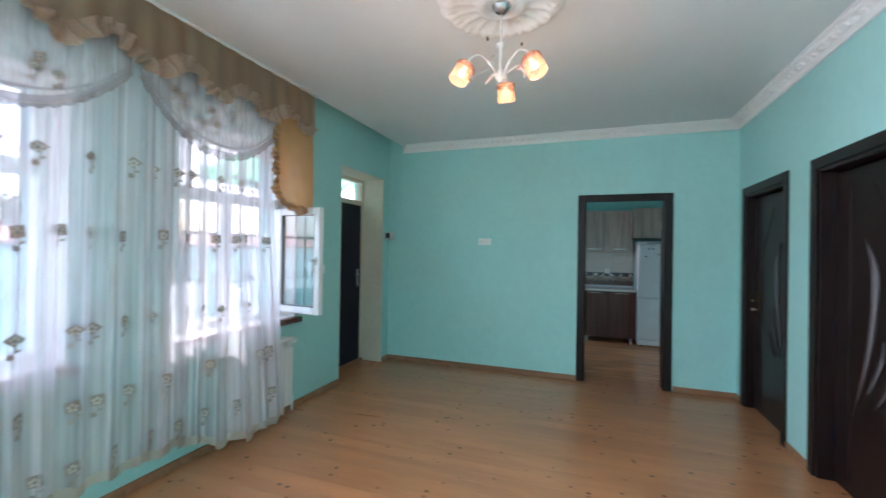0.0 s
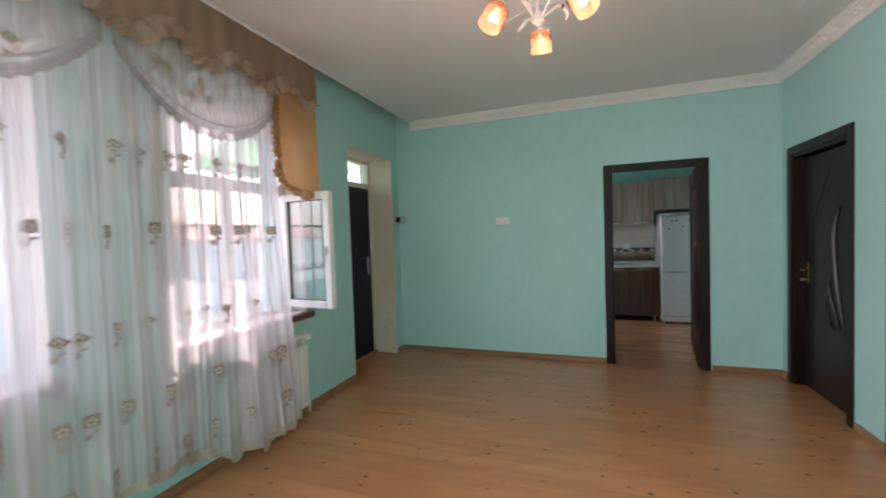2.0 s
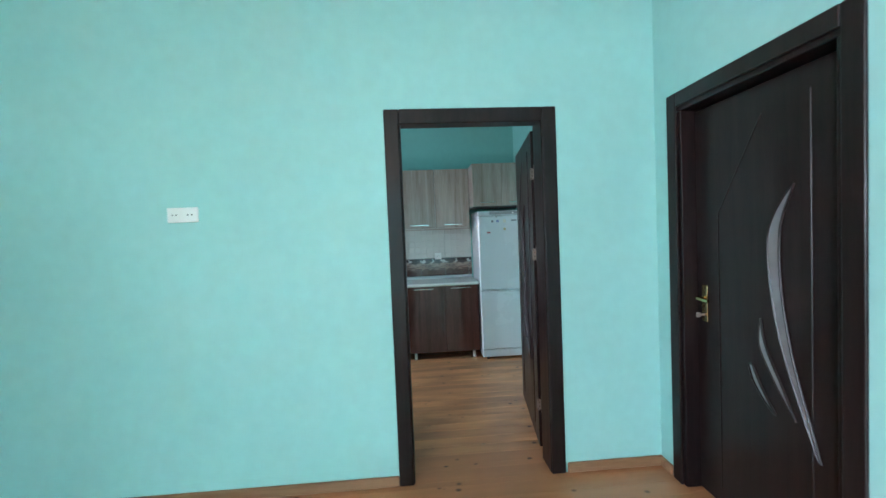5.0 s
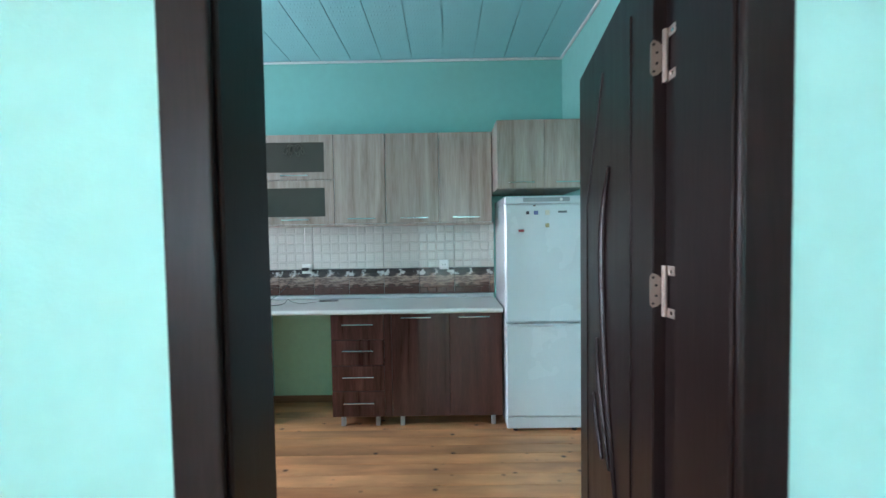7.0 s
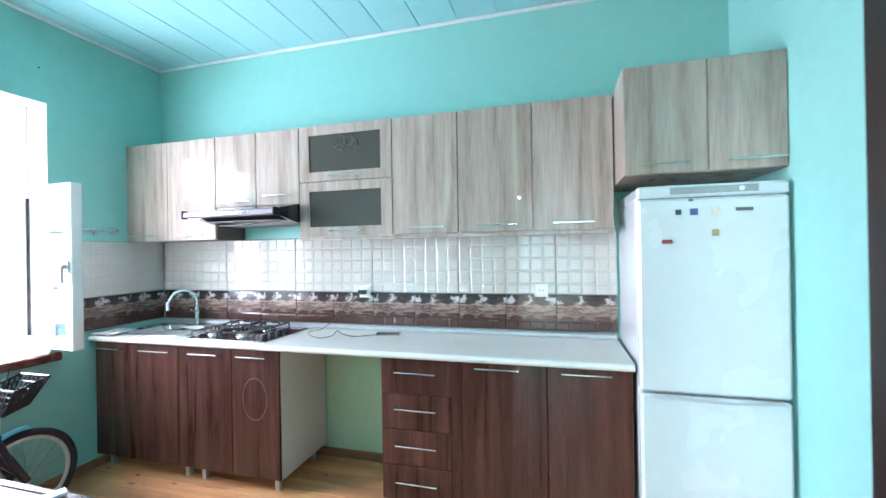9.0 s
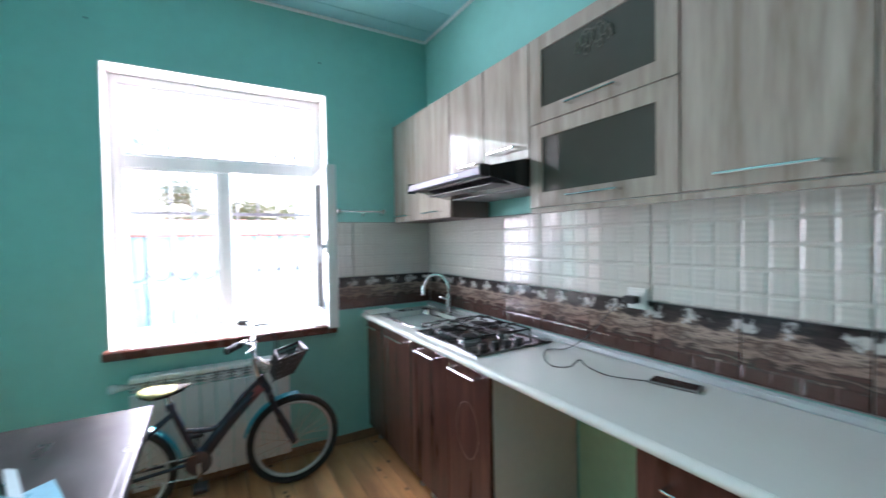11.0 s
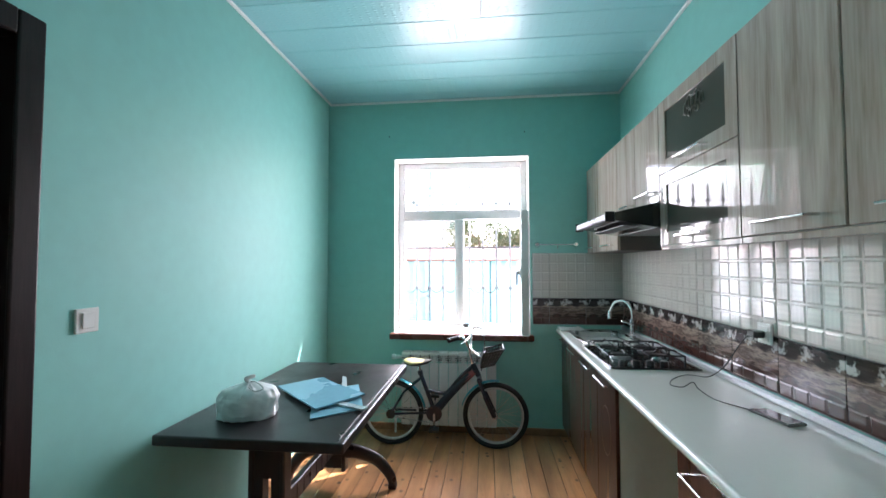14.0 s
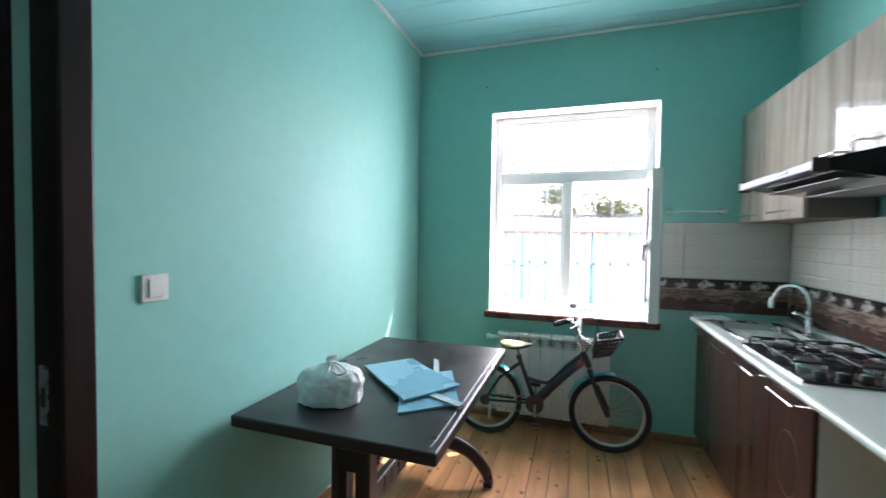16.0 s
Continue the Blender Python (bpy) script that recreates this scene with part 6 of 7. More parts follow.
BULB = glow_mat("lit_warm_bulb", (1.0, 0.50, 0.24), 1.0)
ch = thing("chandelier", (CX, CYC, TOP), "white three-armed chandelier with lit frosted glass shades", "chandelier")
part("canopy", lathe(bmesh.new(), [(0.0, -0.070), (0.02, -0.068), (0.045, -0.045), (0.055, -0.022), (0.055, -0.018)], sides=24), STEEL, ch, smooth=True)
part("rod", tube(bmesh.new(), [(0, 0, -0.06), (0, 0, -0.24)], 0.004, 8), WHITE_METAL, ch)
part("column", lathe(bmesh.new(), [(0.0, -0.235), (0.026, -0.238), (0.022, -0.256), (0.010, -0.268), (0.010, -0.37), (0.018, -0.385), (0.022, -0.40), (0.028, -0.41), (0.028, -0.432), (0.012, -0.448), (0.0, -0.455)], sides=20), WHITE_METAL, ch, smooth=True)
for k in range(3):
    a = radians(93 + 120 * k)
    d = Vector((math.cos(a), math.sin(a), 0))
    side = Vector((-d.y, d.x, 0))
    arm = bezier([d * 0.02 + Vector((0, 0, -0.42)), d * 0.06 + Vector((0, 0, -0.36)), d * 0.12 + Vector((0, 0, -0.315)), d * 0.175 + Vector((0, 0, -0.335)), d * 0.195 + Vector((0, 0, -0.375))], 8)
    part("arm", tube(bmesh.new(), arm, 0.0055, 8), WHITE_METAL, ch, "curved white arm", smooth=True)
    part("leaf", tube(bmesh.new(), bezier([d * 0.03 + side * 0.01 + Vector((0, 0, -0.41)), d * 0.08 + side * 0.05 + Vector((0, 0, -0.37)), d * 0.10 + side * 0.09 + Vector((0, 0, -0.395)), d * 0.085 + side * 0.105 + Vector((0, 0, -0.42))], 6), [0.003 + 0.006 * math.sin(math.pi * i / 18) for i in range(19)], 6), WHITE_METAL, ch, smooth=True)
    out = (d * 0.55 + Vector((0, 0, -1))).normalized()
    m = Matrix.Translation(d * 0.195 + Vector((0, 0, -0.372))) @ out.to_track_quat("Z", "Y").to_matrix().to_4x4()
    sh = part("shade", lathe(bmesh.new(), [(0.018, 0.0), (0.044, 0.005), (0.050, 0.018), (0.053, 0.112), (0.0525, 0.115), (0.050, 0.112), (0.047, 0.020), (0.042, 0.009), (0.018, 0.004)], m, 24), SHADE, ch, "frosted pinkish glass shade", smooth=True)
    band = bmesh.new()
    for q in range(12):
        b = q * math.tau / 12
        tube(band, [m @ (Vector((0.0530 * math.cos(b), 0.0530 * math.sin(b), 0.026)) + 0.0120 * (Vector((-math.sin(b), math.cos(b), 0)) * math.cos(c) + Vector((0, 0, 1)) * math.sin(c))) for c in [w * math.tau / 8 for w in range(8)]], 0.0022, 5, closed=True)
    part("ornament_band", band, SHADE_BAND, sh, "brown ring ornament")
    part("bulb", lathe(bmesh.new(), [(0.0, 0.020), (0.010, 0.022), (0.012, 0.035), (0.022, 0.058), (0.020, 0.074), (0.0, 0.084)], m, 16), BULB, sh, "glowing warm bulb", smooth=True)
    part("lamp_holder", lathe(bmesh.new(), [(0.0, -0.010), (0.014, -0.008), (0.020, 0.004), (0.014, 0.018), (0.0, 0.020)], m, 16), WHITE_METAL, ch, smooth=True)
    for q, s in ((0.10, 0.06), (0.16, -0.05)):
        drop = bmesh.new()
        bmesh.ops.create_icosphere(drop, subdivisions=2, radius=0.007, matrix=Matrix.Translation(d * q + side * s + Vector((0, 0, -0.25 if s > 0 else -0.44))) @ Matrix.Diagonal((1, 1, 1.6, 1)))
        part("glass_drop", drop, SHADE_BAND, ch, smooth=True)
        tube_end = d * q + side * s
        part("wire", tube(bmesh.new(), [d * 0.02 + Vector((0, 0, -0.36)), tube_end * 0.7 + Vector((0, 0, -0.30 if s > 0 else -0.40)), tube_end + Vector((0, 0, -0.25 if s > 0 else -0.43))], 0.0012, 4), WHITE_METAL, ch)
    lamp = bpy.data.lights.new("chandelier_lamp", "POINT")
    lamp.energy, lamp.color, lamp.shadow_soft_size = 0.65, (1.0, 0.62, 0.34), 0.03
    lo = new("chandelier_lamp", lamp)
    lo.matrix_world = Matrix.Translation((CX, CYC, TOP)) @ m @ Matrix.Translation((0, 0, 0.170))

# meter box by the front door
mb = thing("meter_box", (LX0, 4.95, 1.685), "small white junction box with a dark window", "box")
part("case", boxes((0.0, -0.058, -0.048, 0.110, 0.058, 0.048), bevel=0.005), mat("grey_white_plastic", (0.50, 0.50, 0.48), 0.4, vary=0.08), mb)
part("window", boxes((0.030, -0.0605, -0.034, 0.092, -0.0582, 0.030)), GLOSS_BLACK, mb)
part("side_label", boxes((0.1102, -0.035, -0.028, 0.1125, 0.045, 0.030)), PVC_GREY, mb)
for y, z in ((5.875, 2.584), (7.069, 2.588)):
    h = tagged(part("wall_plug", lathe(bmesh.new(), [(0.0, 0.0025), (0.005, 0.0025), (0.006, 0.0)], pose(KX0, y, z, 0, 90, 0), 10), PLASTIC_BLACK), "small dark wall plug above the kitchen window", "wall plug", "wall plugs")

# ---- outside ----
CONC = mat("yard_concrete", (0.44, 0.43, 0.41), 0.85, vary=0.15, scale=2, bump=0.3, bump_scale=40)
FENCE = mat("pale_blue_fence_paint", (0.52, 0.72, 0.74), 0.45, vary=0.08, scale=3)
BRICK = mat("red_roof_sheet", (0.34, 0.14, 0.10), 0.6, vary=0.2, scale=4)
HOUSE = mat("pale_house_plaster", (0.55, 0.52, 0.48), 0.8, vary=0.1, scale=2)
LEAF = mat("summer_leaves", (0.11, 0.13, 0.055), 0.55, vary=0.35, scale=3)
BARK = mat("tree_bark", (0.13, 0.09, 0.06), 0.9, vary=0.3, scale=12, bump=0.6, bump_scale=30)
gb = bmesh.new()
bmesh.ops.create_grid(gb, x_segments=2, y_segments=2, size=300)
gnd = setting("ground", gb, CONC, "pale concrete yard", "ground")
gnd.location = (0, 0, -0.30)

fence = thing("yard_fence", (-7.0, 0, -0.30), "pale blue ribbed metal yard fence", "fence")
sheet_me = None
for i in range(16):
    bm = bmesh.new()
    prof = []
    for k in range(6):
        y0 = k * 0.2
        prof += [(0.0, y0), (0.0, y0 + 0.12), (0.006, y0 + 0.14), (0.006, y0 + 0.18)]
    prof.append((0.0, 1.2))
    lo = [bm.verts.new((x, y, 0.05)) for x, y in prof]
    hi = [bm.verts.new((x, y, 1.80)) for x, y in prof]
    for k in range(len(prof) - 1):
        bm.faces.new((lo[k], lo[k + 1], hi[k + 1], hi[k]))
    bmesh.ops.solidify(bm, geom=list(bm.faces), thickness=0.004)
    if sheet_me is None:
        ob = part("panel", bm, FENCE, fence)
        sheet_me = ob.data
    else:
        bm.free()
        ob = new("panel", sheet_me)
        ob.parent = fence
    ob.location = (0, -4.0 + i * 1.2, 0)
    part("post", boxes((-0.06, -4.03 + i * 1.2, 0.0, -0.01, -3.97 + i * 1.2, 1.80)), FENCE, fence)
part("cap_rail", boxes((-0.03, -4.0, 1.80, 0.035, 15.2, 1.84), bevel=0.004), BRICK, fence, "brown red cap rail")
part("cap_rail", boxes((-0.10, -4.0, -0.0, -0.07, 15.2, 0.30)), CONC, fence)

# things hung on the fence, seen through the kitchen window
hose = thing("garden_hose", (-6.96, 5.60, 0.50), "pale coiled garden hose hung on the blue fence", "hose")
coil = []
for k in range(97):
    a = k * math.tau / 24
    coil.append((0.03 + 0.012 * math.sin(a * 0.37), (0.26 + 0.018 * math.sin(a * 0.61)) * math.cos(a), (0.33 + 0.02 * math.cos(a * 0.43)) * math.sin(a)))
part("coil", tube(bmesh.new(), coil, 0.013, 6), PVC_GREY, hose, smooth=True)
part("hook", tube(bmesh.new(), [(-0.03, 0, 0.30), (0.05, 0, 0.30), (0.055, 0, 0.34)], 0.008, 6), IRON, hose)
mbx = thing("fence_box", (-6.965, 5.78, 1.12), "small grey meter box on the fence", "box")
part("case", boxes((-0.03, -0.11, -0.12, 0.05, 0.11, 0.12), bevel=0.008), PVC_GREY, mbx)
part("lid", boxes((0.0505, -0.085, -0.09, 0.058, 0.085, 0.09), bevel=0.003), PVC, mbx)
gate = thing("yard_gate", (-6.96, 6.98, -0.25), "white framed pedestrian gate in the fence", "gate")
part("gate_frame", boxes((-0.02, 0.0, 0.0, 0.02, 0.05, 1.62), (-0.02, 0.85, 0.0, 0.02, 0.90, 1.62), (-0.02, 0.05, 1.57, 0.02, 0.85, 1.62), (-0.02, 0.05, 0.0, 0.02, 0.85, 0.05), bevel=0.004), PVC, gate)
part("gate_sheet", boxes((-0.012, 0.05, 0.05, -0.004, 0.85, 1.57)), PVC, gate)

# low neighbouring house behind the fence
nb = thing("neighbour_house", (-12.0, 4.0, -1.10), "low pale house with a red sheet roof behind the fence", "house")
part("wall", grid_wall(-3.5, -9.0, 0.0, 1.2, 9.0, 2.35, [(1.0, -2.6, 0.9, 1.4, -1.5, 1.9), (1.0, 3.0, 0.9, 1.4, 4.1, 1.9)]), HOUSE, nb)
for y in (-2.6, 3.0):
    w = part("window", boxes((1.05, y, 0.9, 1.10, y + 0.06, 1.9), (1.05, y + 1.04, 0.9, 1.10, y + 1.1, 1.9), (1.05, y + 0.06, 0.9, 1.10, y + 1.04, 0.96), (1.05, y + 0.06, 1.84, 1.10, y + 1.04, 1.9), (1.05, y + 0.52, 0.96, 1.10, y + 0.58, 1.84)), PVC, nb)
    part("pane", boxes((1.07, y + 0.06, 0.96, 1.08, y + 1.04, 1.84)), GLOSS_BLACK, w)
rf = bmesh.new()
ra = [rf.verts.new(p) for p in ((1.7, -9.4, 2.30), (-1.1, -9.4, 3.15), (-3.9, -9.4, 2.30), (-3.9, -9.4, 2.22), (-1.1, -9.4, 3.05), (1.7, -9.4, 2.22))]
rb2 = [rf.verts.new((v.co.x, 9.4, v.co.z)) for v in ra]
for i in range(6):
    j = (i + 1) % 6
    rf.faces.new((ra[i], ra[j], rb2[j], rb2[i]))
rf.faces.new(ra)
rf.faces.new(list(reversed(rb2)))
bmesh.ops.recalc_face_normals(rf, faces=rf.faces)
roof = part("roof", rf, BRICK, nb, "red brown sheet roof")
for i in range(60):
    part("roof_rib", boxes((0.0, -9.3 + i * 0.316, 0.0, 2.9, -9.27 + i * 0.316, 0.03)), BRICK, roof).matrix_local = pose(-1.1, 0, 3.15, 0, 16.9, 0)
part("gutter", tube(bmesh.new(), [(1.75, -9.4, 2.22), (1.75, 9.4, 2.22)], 0.05, 8), PVC, nb)


def tree(x, y, h, seed):
    rn = random.Random(seed)
    t = thing("tree", (x, y, -0.30), "leafy garden tree behind the fence", "tree", "trees behind the fence")
    tr = bmesh.new()
    tube(tr, bezier([(0, 0, 0), (0.05, 0.04, h * 0.25), (-0.04, 0.02, h * 0.5), (0.05, 0, h * 0.8)], 5), [0.16 - 0.13 * i / 15 for i in range(16)], 9)
    tips = []
    for k in range(14):
        a = rn.uniform(0, math.tau)
        z0 = h * rn.uniform(0.35, 0.75)
        ln = h * rn.uniform(0.18, 0.36)
        e = Vector((math.cos(a) * ln, math.sin(a) * ln, z0 + ln * rn.uniform(0.3, 0.9)))
        tube(tr, bezier([(0, 0, z0), (e.x * 0.5, e.y * 0.5, z0 + (e.z - z0) * 0.35), e], 4), [0.05 - 0.042 * i / 8 for i in range(9)], 6)
        tips.append(e)
    part("trunk", tr, BARK, t, smooth=True)
    verts, faces = [], []
    for k in range(3800):
        c = rn.choice(tips) + Vector((rn.gauss(0, 0.30), rn.gauss(0, 0.30), rn.gauss(0, 0.26)))
        u = Vector((rn.gauss(0, 1), rn.gauss(0, 1), rn.gauss(0, 1))).normalized()
        v = u.orthogonal().normalized()
        s = rn.uniform(0.05, 0.10)
        n = len(verts)
        verts += [c - u * s, c + v * s * 0.5, c + u * s, c - v * s * 0.5]
        faces.append((n, n + 1, n + 2, n + 3))
    me = bpy.data.meshes.new("crown")
    me.from_pydata([tuple(p) for p in verts], [], faces)
    me.materials.append(LEAF)
    cr = new("crown", me)
    cr.parent = t
    tagged(cr, kind="stuff")
    return t


tree(-17.5, 6.4, 3.9, 3)
tree(-18.5, 8.6, 3.5, 4)
tree(-18.0, -1.5, 5.0, 8)

# porch canopy over the front door
EAVE = sheer_mat("green_translucent_canopy_sheet", (0.50, 0.88, 0.60), 0.25)
can = thing("porch_canopy", (OUT, 3.82, 2.80), "translucent green porch canopy over the front door", "canopy")
cb = bmesh.new()
pr = [(-0.01, 0.05), (-1.55, -0.30), (-1.55, -0.42), (-1.50, -0.42), (-0.01, -0.08)]
a1 = [cb.verts.new((x, 0.0, z)) for x, z in pr]
b1 = [cb.verts.new((x, 2.30, z)) for x, z in pr]
for i in range(5):
    j = (i + 1) % 5
    cb.faces.new((a1[i], a1[j], b1[j], b1[i]))
cb.faces.new(a1)
cb.faces.new(list(reversed(b1)))
bmesh.ops.recalc_face_normals(cb, faces=cb.faces)
part("roof_slab", cb, EAVE, can)
part("fascia", boxes((-1.575, -0.02, -0.45, -1.552, 2.32, -0.27)), PVC, can)
part("fascia", boxes((-1.55, 2.302, -0.44, -1.30, 2.322, -0.24)), PVC, can)
part("bracket", tube(bmesh.new(), [(-0.01, 0.1, -0.75), (-1.3, 0.1, -0.38)], 0.025, 8), IRON, can)
part("bracket", tube(bmesh.new(), [(-0.01, 2.20, -0.75), (-1.3, 2.20, -0.38)], 0.025, 8), IRON, can)

# ---- tiles and planks ----
def tile_mesh(w, h, nx, rows, depth, pillow):
    """A glazed tile in local x and z facing -y: slab plus raised cushions; rows are (z0, z1) bands."""
    verts, faces = [], []

    def cushion(x0, z0, x1, z1, y_base, lift, inset):
        n = len(verts)
        verts.extend([(x0, y_base, z0), (x1, y_base, z0), (x1, y_base, z1), (x0, y_base, z1), (x0 + inset, y_base - lift, z0 + inset), (x1 - inset, y_base - lift, z0 + inset), (x1 - inset, y_base - lift, z1 - inset), (x0 + inset, y_base - lift, z1 - inset)])
        faces.extend([(n + 4, n + 5, n + 6, n + 7), (n, n + 1, n + 5, n + 4), (n + 1, n + 2, n + 6, n + 5), (n + 2, n + 3, n + 7, n + 6), (n + 3, n, n + 4, n + 7)])
    cushion(0.001, 0.001, w - 0.001, h - 0.001, 0.0, depth, 0.0015)
    for z0, z1 in rows:
        for i in range(nx):
            cushion(i * w / nx + 0.0025, z0 + 0.0025, (i + 1) * w / nx - 0.0025, z1 - 0.0025, -depth + 0.0002, pillow, 0.007)
    me = bpy.data.meshes.new("tile")
    me.from_pydata(verts, [], faces)
    return me


def border_mat():
    """Printed decor: dark ground with pale blossom clouds on top, a sandy landscape band and brown brickwork below."""
    m, t, p = nodes_of("printed_decor_tile")
    n, l = t.nodes, t.links
    tc = n.new("ShaderNodeTexCoord")
    sp = n.new("ShaderNodeSeparateXYZ")
    l.new(tc.outputs["Object"], sp.inputs[0])
    nz = n.new("ShaderNodeTexNoise")
    nz.inputs["Scale"].default_value, nz.inputs["Detail"].default_value = 30, 6
    mp = n.new("ShaderNodeMapping")
    mp.inputs["Scale"].default_value = (0.40, 1, 1.8)
    l.new(tc.outputs["Object"], mp.inputs[0])
    l.new(mp.outputs[0], nz.inputs[0])
    ad = n.new("ShaderNodeMath")
    ad.operation = "MULTIPLY_ADD"
    ad.inputs[1].default_value = 0.17
    l.new(nz.outputs[0], ad.inputs[0])
    l.new(sp.outputs["Z"], ad.inputs[2])
    mr = n.new("ShaderNodeMapRange")
    mr.inputs[1].default_value, mr.inputs[2].default_value = 0.08, 0.31
    l.new(ad.outputs[0], mr.inputs[0])
    cr = n.new("ShaderNodeValToRGB")
    stops = [(0.0, (0.075, 0.034, 0.027)), (0.28, (0.085, 0.040, 0.032)), (0.32, (0.045, 0.028, 0.024)), (0.43, (0.30, 0.20, 0.16)), (0.52, (0.10, 0.065, 0.055)), (0.63, (0.40, 0.29, 0.24)), (0.75, (0.060, 0.045, 0.042)), (1.0, (0.016, 0.013, 0.014))]
    while len(cr.color_ramp.elements) < len(stops):
        cr.color_ramp.elements.new(0.5)
    for e, (at, c) in zip(cr.color_ramp.elements, stops):
        e.position, e.color = at, (*c, 1)
    l.new(mr.outputs[0], cr.inputs[0])
    # pale sky openings, one to a tile half
    wx = n.new("ShaderNodeMath")
    wx.operation = "PINGPONG"
    wx.inputs[1].default_value = 0.15
    nw = n.new("ShaderNodeTexNoise")
    nw.inputs["Scale"].default_value, nw.inputs["Detail"].default_value = 9.0, 2
    info = n.new("ShaderNodeObjectInfo")
    shift = n.new("ShaderNodeVectorMath")
    shift.operation = "SCALE"
    shift.inputs[0].default_value = (7.0, 3.0, 5.0)
    l.new(info.outputs["Random"], shift.inputs["Scale"])
    moved = n.new("ShaderNodeVectorMath")
    l.new(tc.outputs["Object"], moved.inputs[0])
    l.new(shift.outputs[0], moved.inputs[1])
    l.new(moved.outputs[0], nw.inputs[0])
    warp = n.new("ShaderNodeMath")
    warp.operation = "MULTIPLY_ADD"
    warp.inputs[1].default_value = 0.16
    l.new(nw.outputs[0], warp.inputs[0])
    l.new(sp.outputs["X"], warp.inputs[2])
    l.new(warp.outputs[0], wx.inputs[0])
    dx = n.new("ShaderNodeMath")
    dx.operation = "SUBTRACT"
    dx.inputs[1].default_value = 0.075
    l.new(wx.outputs[0], dx.inputs[0])
    cx = n.new("ShaderNodeCombineXYZ")
    l.new(dx.outputs[0], cx.inputs[0])
    dz = n.new("ShaderNodeMath")
    dz.operation = "SUBTRACT"
    dz.inputs[1].default_value = 0.185
    l.new(sp.outputs["Z"], dz.inputs[0])
    zs = n.new("ShaderNodeMath")
    zs.operation = "MULTIPLY"
    zs.inputs[1].default_value = 1.8
    l.new(dz.outputs[0], zs.inputs[0])
    l.new(zs.outputs[0], cx.inputs[2])
    ln = n.new("ShaderNodeVectorMath")
    ln.operation = "LENGTH"
    l.new(cx.outputs[0], ln.inputs[0])
    n3 = n.new("ShaderNodeTexNoise")
    n3.inputs["Scale"].default_value, n3.inputs["Detail"].default_value = 45, 4
    l.new(tc.outputs["Object"], n3.inputs[0])
    a3 = n.new("ShaderNodeMath")
    a3.operation = "MULTIPLY_ADD"
    a3.inputs[1].default_value = 0.135
    l.new(n3.outputs[0], a3.inputs[0])
    l.new(ln.outputs["Value"], a3.inputs[2])
    m3 = n.new("ShaderNodeMapRange")
    m3.inputs[1].default_value, m3.inputs[2].default_value = 0.088, 0.108
    m3.inputs[3].default_value, m3.inputs[4].default_value = 0.80, 0.0
    l.new(a3.outputs[0], m3.inputs[0])
    mx = n.new("ShaderNodeMix")
    mx.data_type = "RGBA"
    l.new(m3.outputs[0], mx.inputs[0])
    l.new(cr.outputs[0], mx.inputs[6])
    mx.inputs[7].default_value = (0.66, 0.62, 0.60, 1)
    l.new(mx.outputs[2], p.inputs["Base Color"])
    p.inputs["Roughness"].default_value = 0.12
    return m


DECOR = border_mat()
tile_up = tile_mesh(0.60, 0.378, 8, [(0.0, 0.062)] + [(0.062 + k * 0.079, 0.141 + k * 0.079) for k in range(4)], 0.006, 0.0030)
tile_up.materials.append(TILE_CREAM)
tile_side = tile_mesh(0.60, 0.378, 8, [(0.0, 0.062)] + [(0.062 + k * 0.079, 0.141 + k * 0.079) for k in range(4)], 0.006, 0.0012)
tile_side.materials.append(TILE_CREAM)
tile_low = tile_mesh(0.30, 0.218, 4, [(0.0, 0.058)], 0.006, 0.0025)
tile_low.materials.append(DECOR)


def strip(me, w_new, w_old, name):
    """A cut tile: the same mesh, kept to a shorter width."""
    bm = bmesh.new()
    bm.from_mesh(me)
    bmesh.ops.bisect_plane(bm, geom=list(bm.verts) + list(bm.edges) + list(bm.faces), plane_co=(w_new, 0, 0), plane_no=(1, 0, 0), clear_outer=True)
    out = bpy.data.meshes.new(name)
    bm.to_mesh(out)
    bm.free()
    out.materials.append(me.materials[0])
    return out


splash = setting("splashback", boxes((KX0 + 0.001, KY1 - 0.006, 0.928, 0.800, KY1 - 0.0005, 1.532)), GROUT, "glazed tile splashback with a dark decor border", "splashback")
splash_w = setting("splashback_side", boxes((KX0 + 0.0005, 7.125, 0.928, KX0 + 0.006, KY1 - 0.0065, 1.532)), GROUT, "glazed tile splashback beside the window", "splashback")


def lay(parent, me, m):
    ob = new("tile", me)
    ob.parent = parent
    ob.matrix_local = m
    return ob


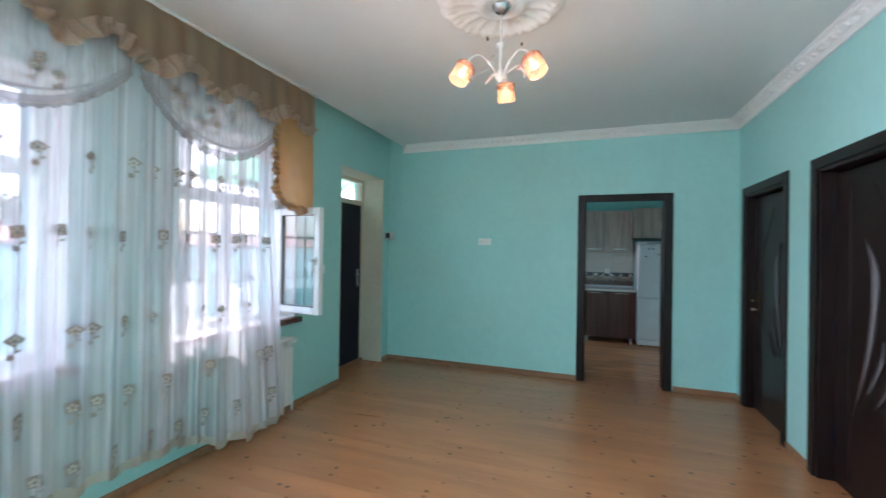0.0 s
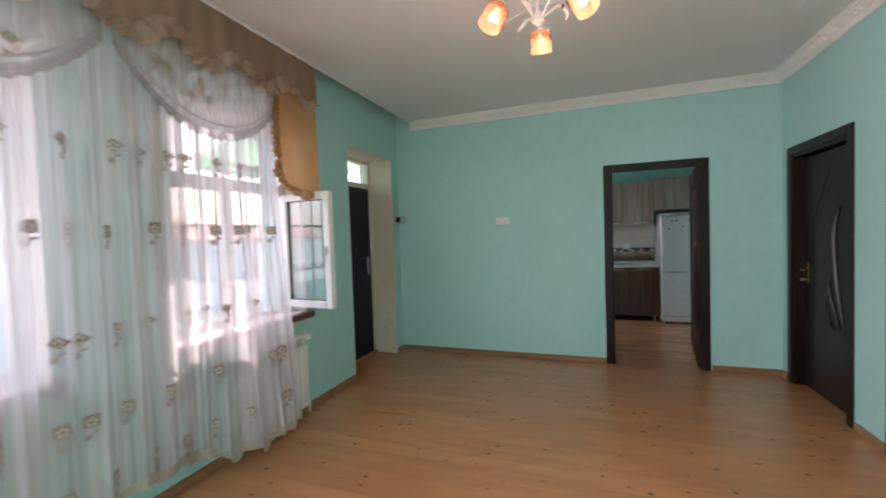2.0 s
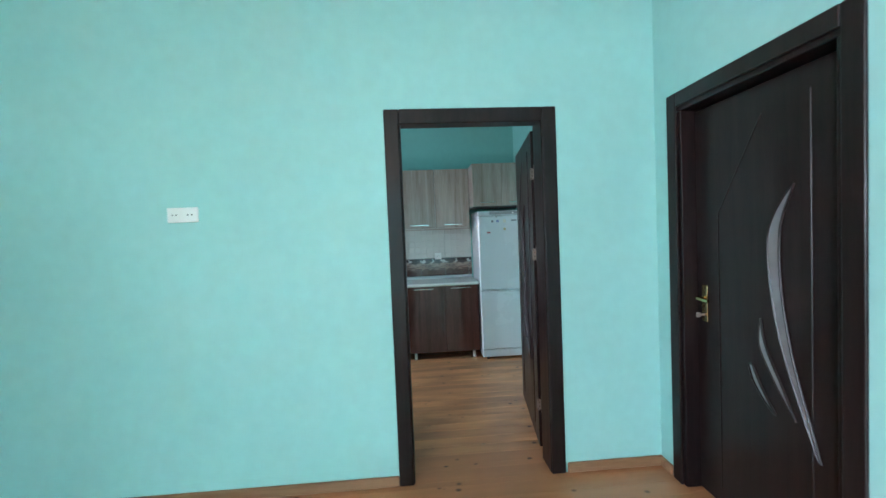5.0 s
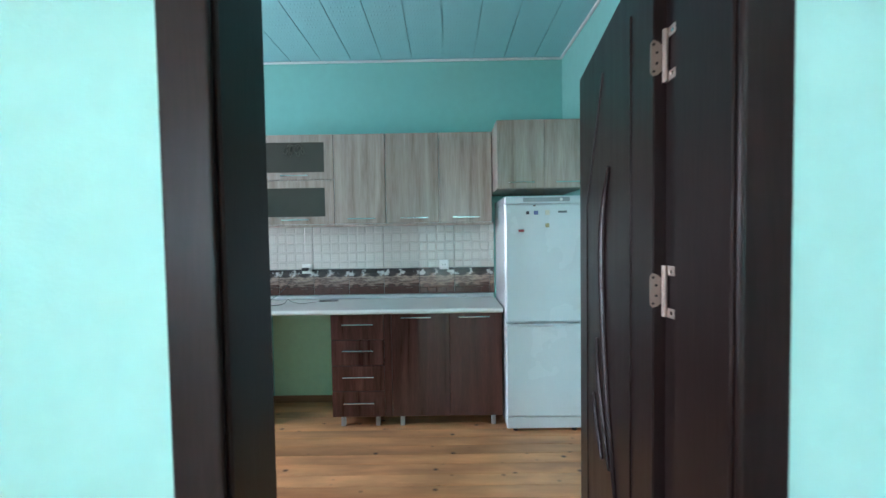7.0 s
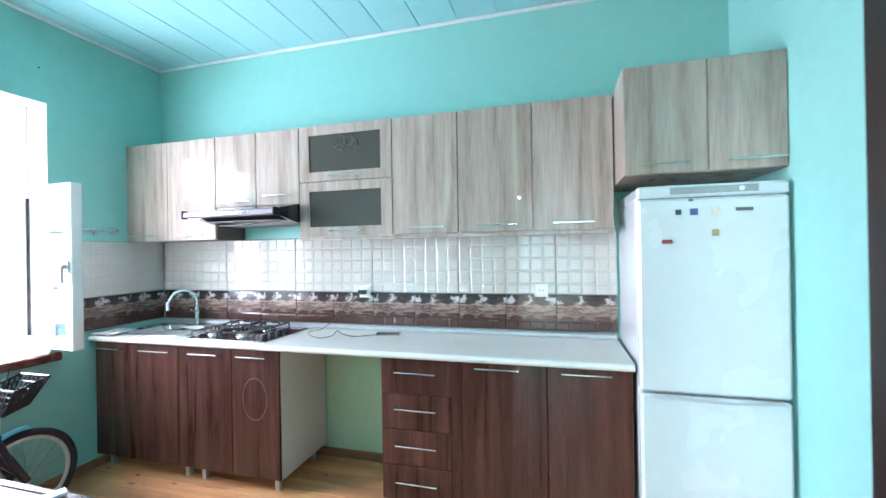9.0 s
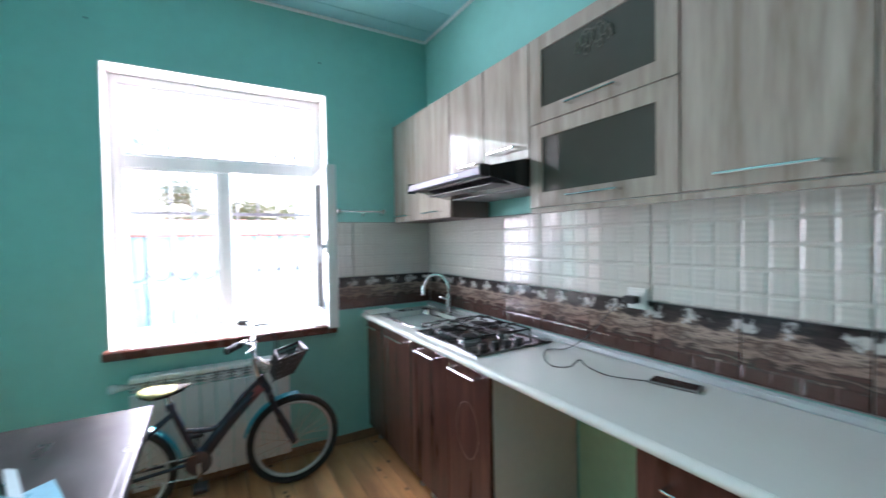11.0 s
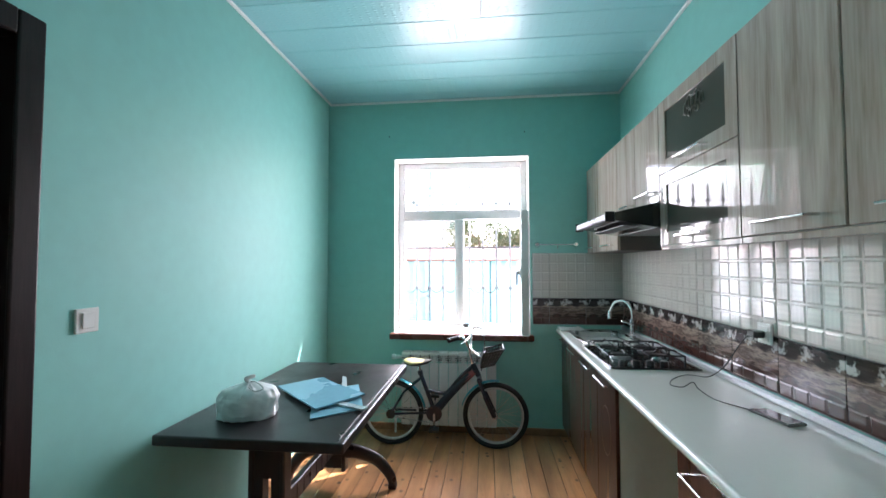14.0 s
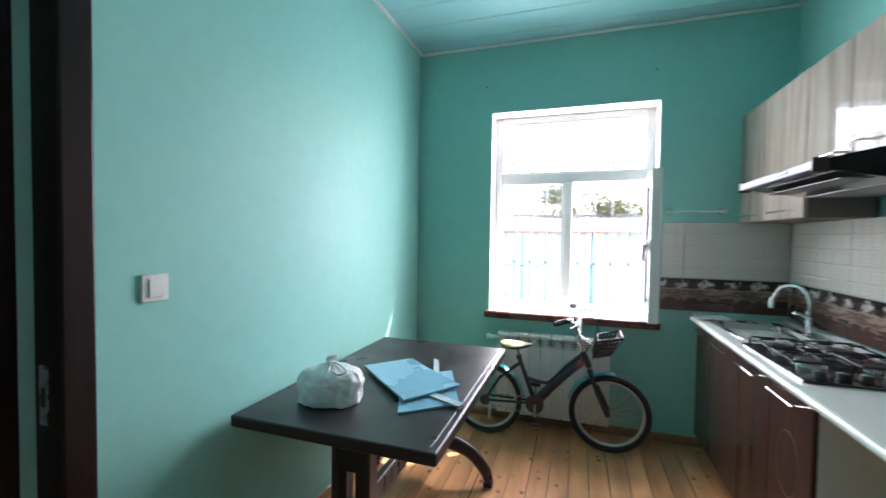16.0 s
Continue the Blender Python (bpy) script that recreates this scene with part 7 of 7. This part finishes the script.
X_START = -0.739 - 0.60 * 3
xs = [X_START + 0.60 * k for k in range(6)]
for x in xs:
    if x + 0.60 <= 0.801:
        lay(splash, tile_up, pose(x, KY1 - 0.006, 1.152))
    else:
        lay(splash, strip(tile_up, 0.80 - x, 0.60, "tile"), pose(x, KY1 - 0.006, 1.152))
x = X_START
while x < 0.79:
    if x + 0.30 <= 0.801:
        lay(splash, tile_low, pose(x, KY1 - 0.006, 0.932))
    else:
        lay(splash, strip(tile_low, 0.80 - x, 0.30, "tile"), pose(x, KY1 - 0.006, 0.932))
    x += 0.30
for y, me, z, w in ((7.127, tile_side, 1.152, 0.135), (7.264, tile_side, 1.152, 0.598), (7.127, tile_low, 0.932, 0.135), (7.264, tile_low, 0.932, 0.30), (7.564, tile_low, 0.932, 0.297)):
    full = 0.60 if me is tile_side else 0.30
    mm = me if w > full - 0.005 else strip(me, w, full, "tile")
    lay(splash_w, mm, pose(KX0 + 0.006, y, z, 0, 0, 90))

# pale green strip of bare wall in the appliance gap
setting("wall_panel_gap", boxes((-1.105, KY1 - 0.004, 0.0, -0.470, KY1 - 0.0005, 0.86)), GREEN, "pale green wall in the empty appliance space", "wall")


def plank_mesh(x0, x1, w, gap, wood):
    bm = boxes((x0, gap, -0.027, x1, w - gap, 0.0))
    top = [e for e in bm.edges if all(abs(v.co.z) < 1e-6 for v in e.verts) and abs(e.verts[0].co.y - e.verts[1].co.y) < 1e-6]
    bmesh.ops.bevel(bm, geom=top, offset=gap * 0.9, segments=1, affect="EDGES")
    me = bpy.data.meshes.new("plank")
    bm.to_mesh(me)
    bm.free()
    me.materials.append(wood)
    return me


def planks(x0, x1, y0, y1, w, gap=0.0006, wood=PINE):
    me = plank_mesh(x0, x1, w, gap, wood)
    y = y0
    while y < y1 - 0.004:
        if y + w > y1:
            me = plank_mesh(x0, x1, y1 - y, gap, wood)
        ob = new("plank", me)
        ob.parent = floor
        ob.location = (0, y, 0)
        y += w


planks(LX0, LX1, LY0, LY1, 0.115)
planks(OUT + 0.07, LX0, 3.885, 4.865, 0.115)
planks(-0.05, 0.915, LY1, LY1 + 0.165, 0.115)
planks(-0.10, 0.915, LY1 + 0.165, KY0, 0.115)
planks(KX0, KX1, KY0, KY1, 0.112, 0.0016, PINE_K)
planks(LX1, LX1 + 0.28, 3.972, 4.845, 0.115)
planks(LX1, LX1 + 0.28, 2.622, 3.495, 0.115)
ht = thing("floor_hatch", (-1.5, 5.80, 0.0), "sawn outline of a floor hatch in the kitchen planks", "hatch")
part("gap", boxes((-0.25, 0.243, 0.0003, 0.262, 0.249, 0.0012)), DARK_SLOT, ht)
part("gap", boxes((0.256, -0.21, 0.0003, 0.262, 0.243, 0.0012)), DARK_SLOT, ht)
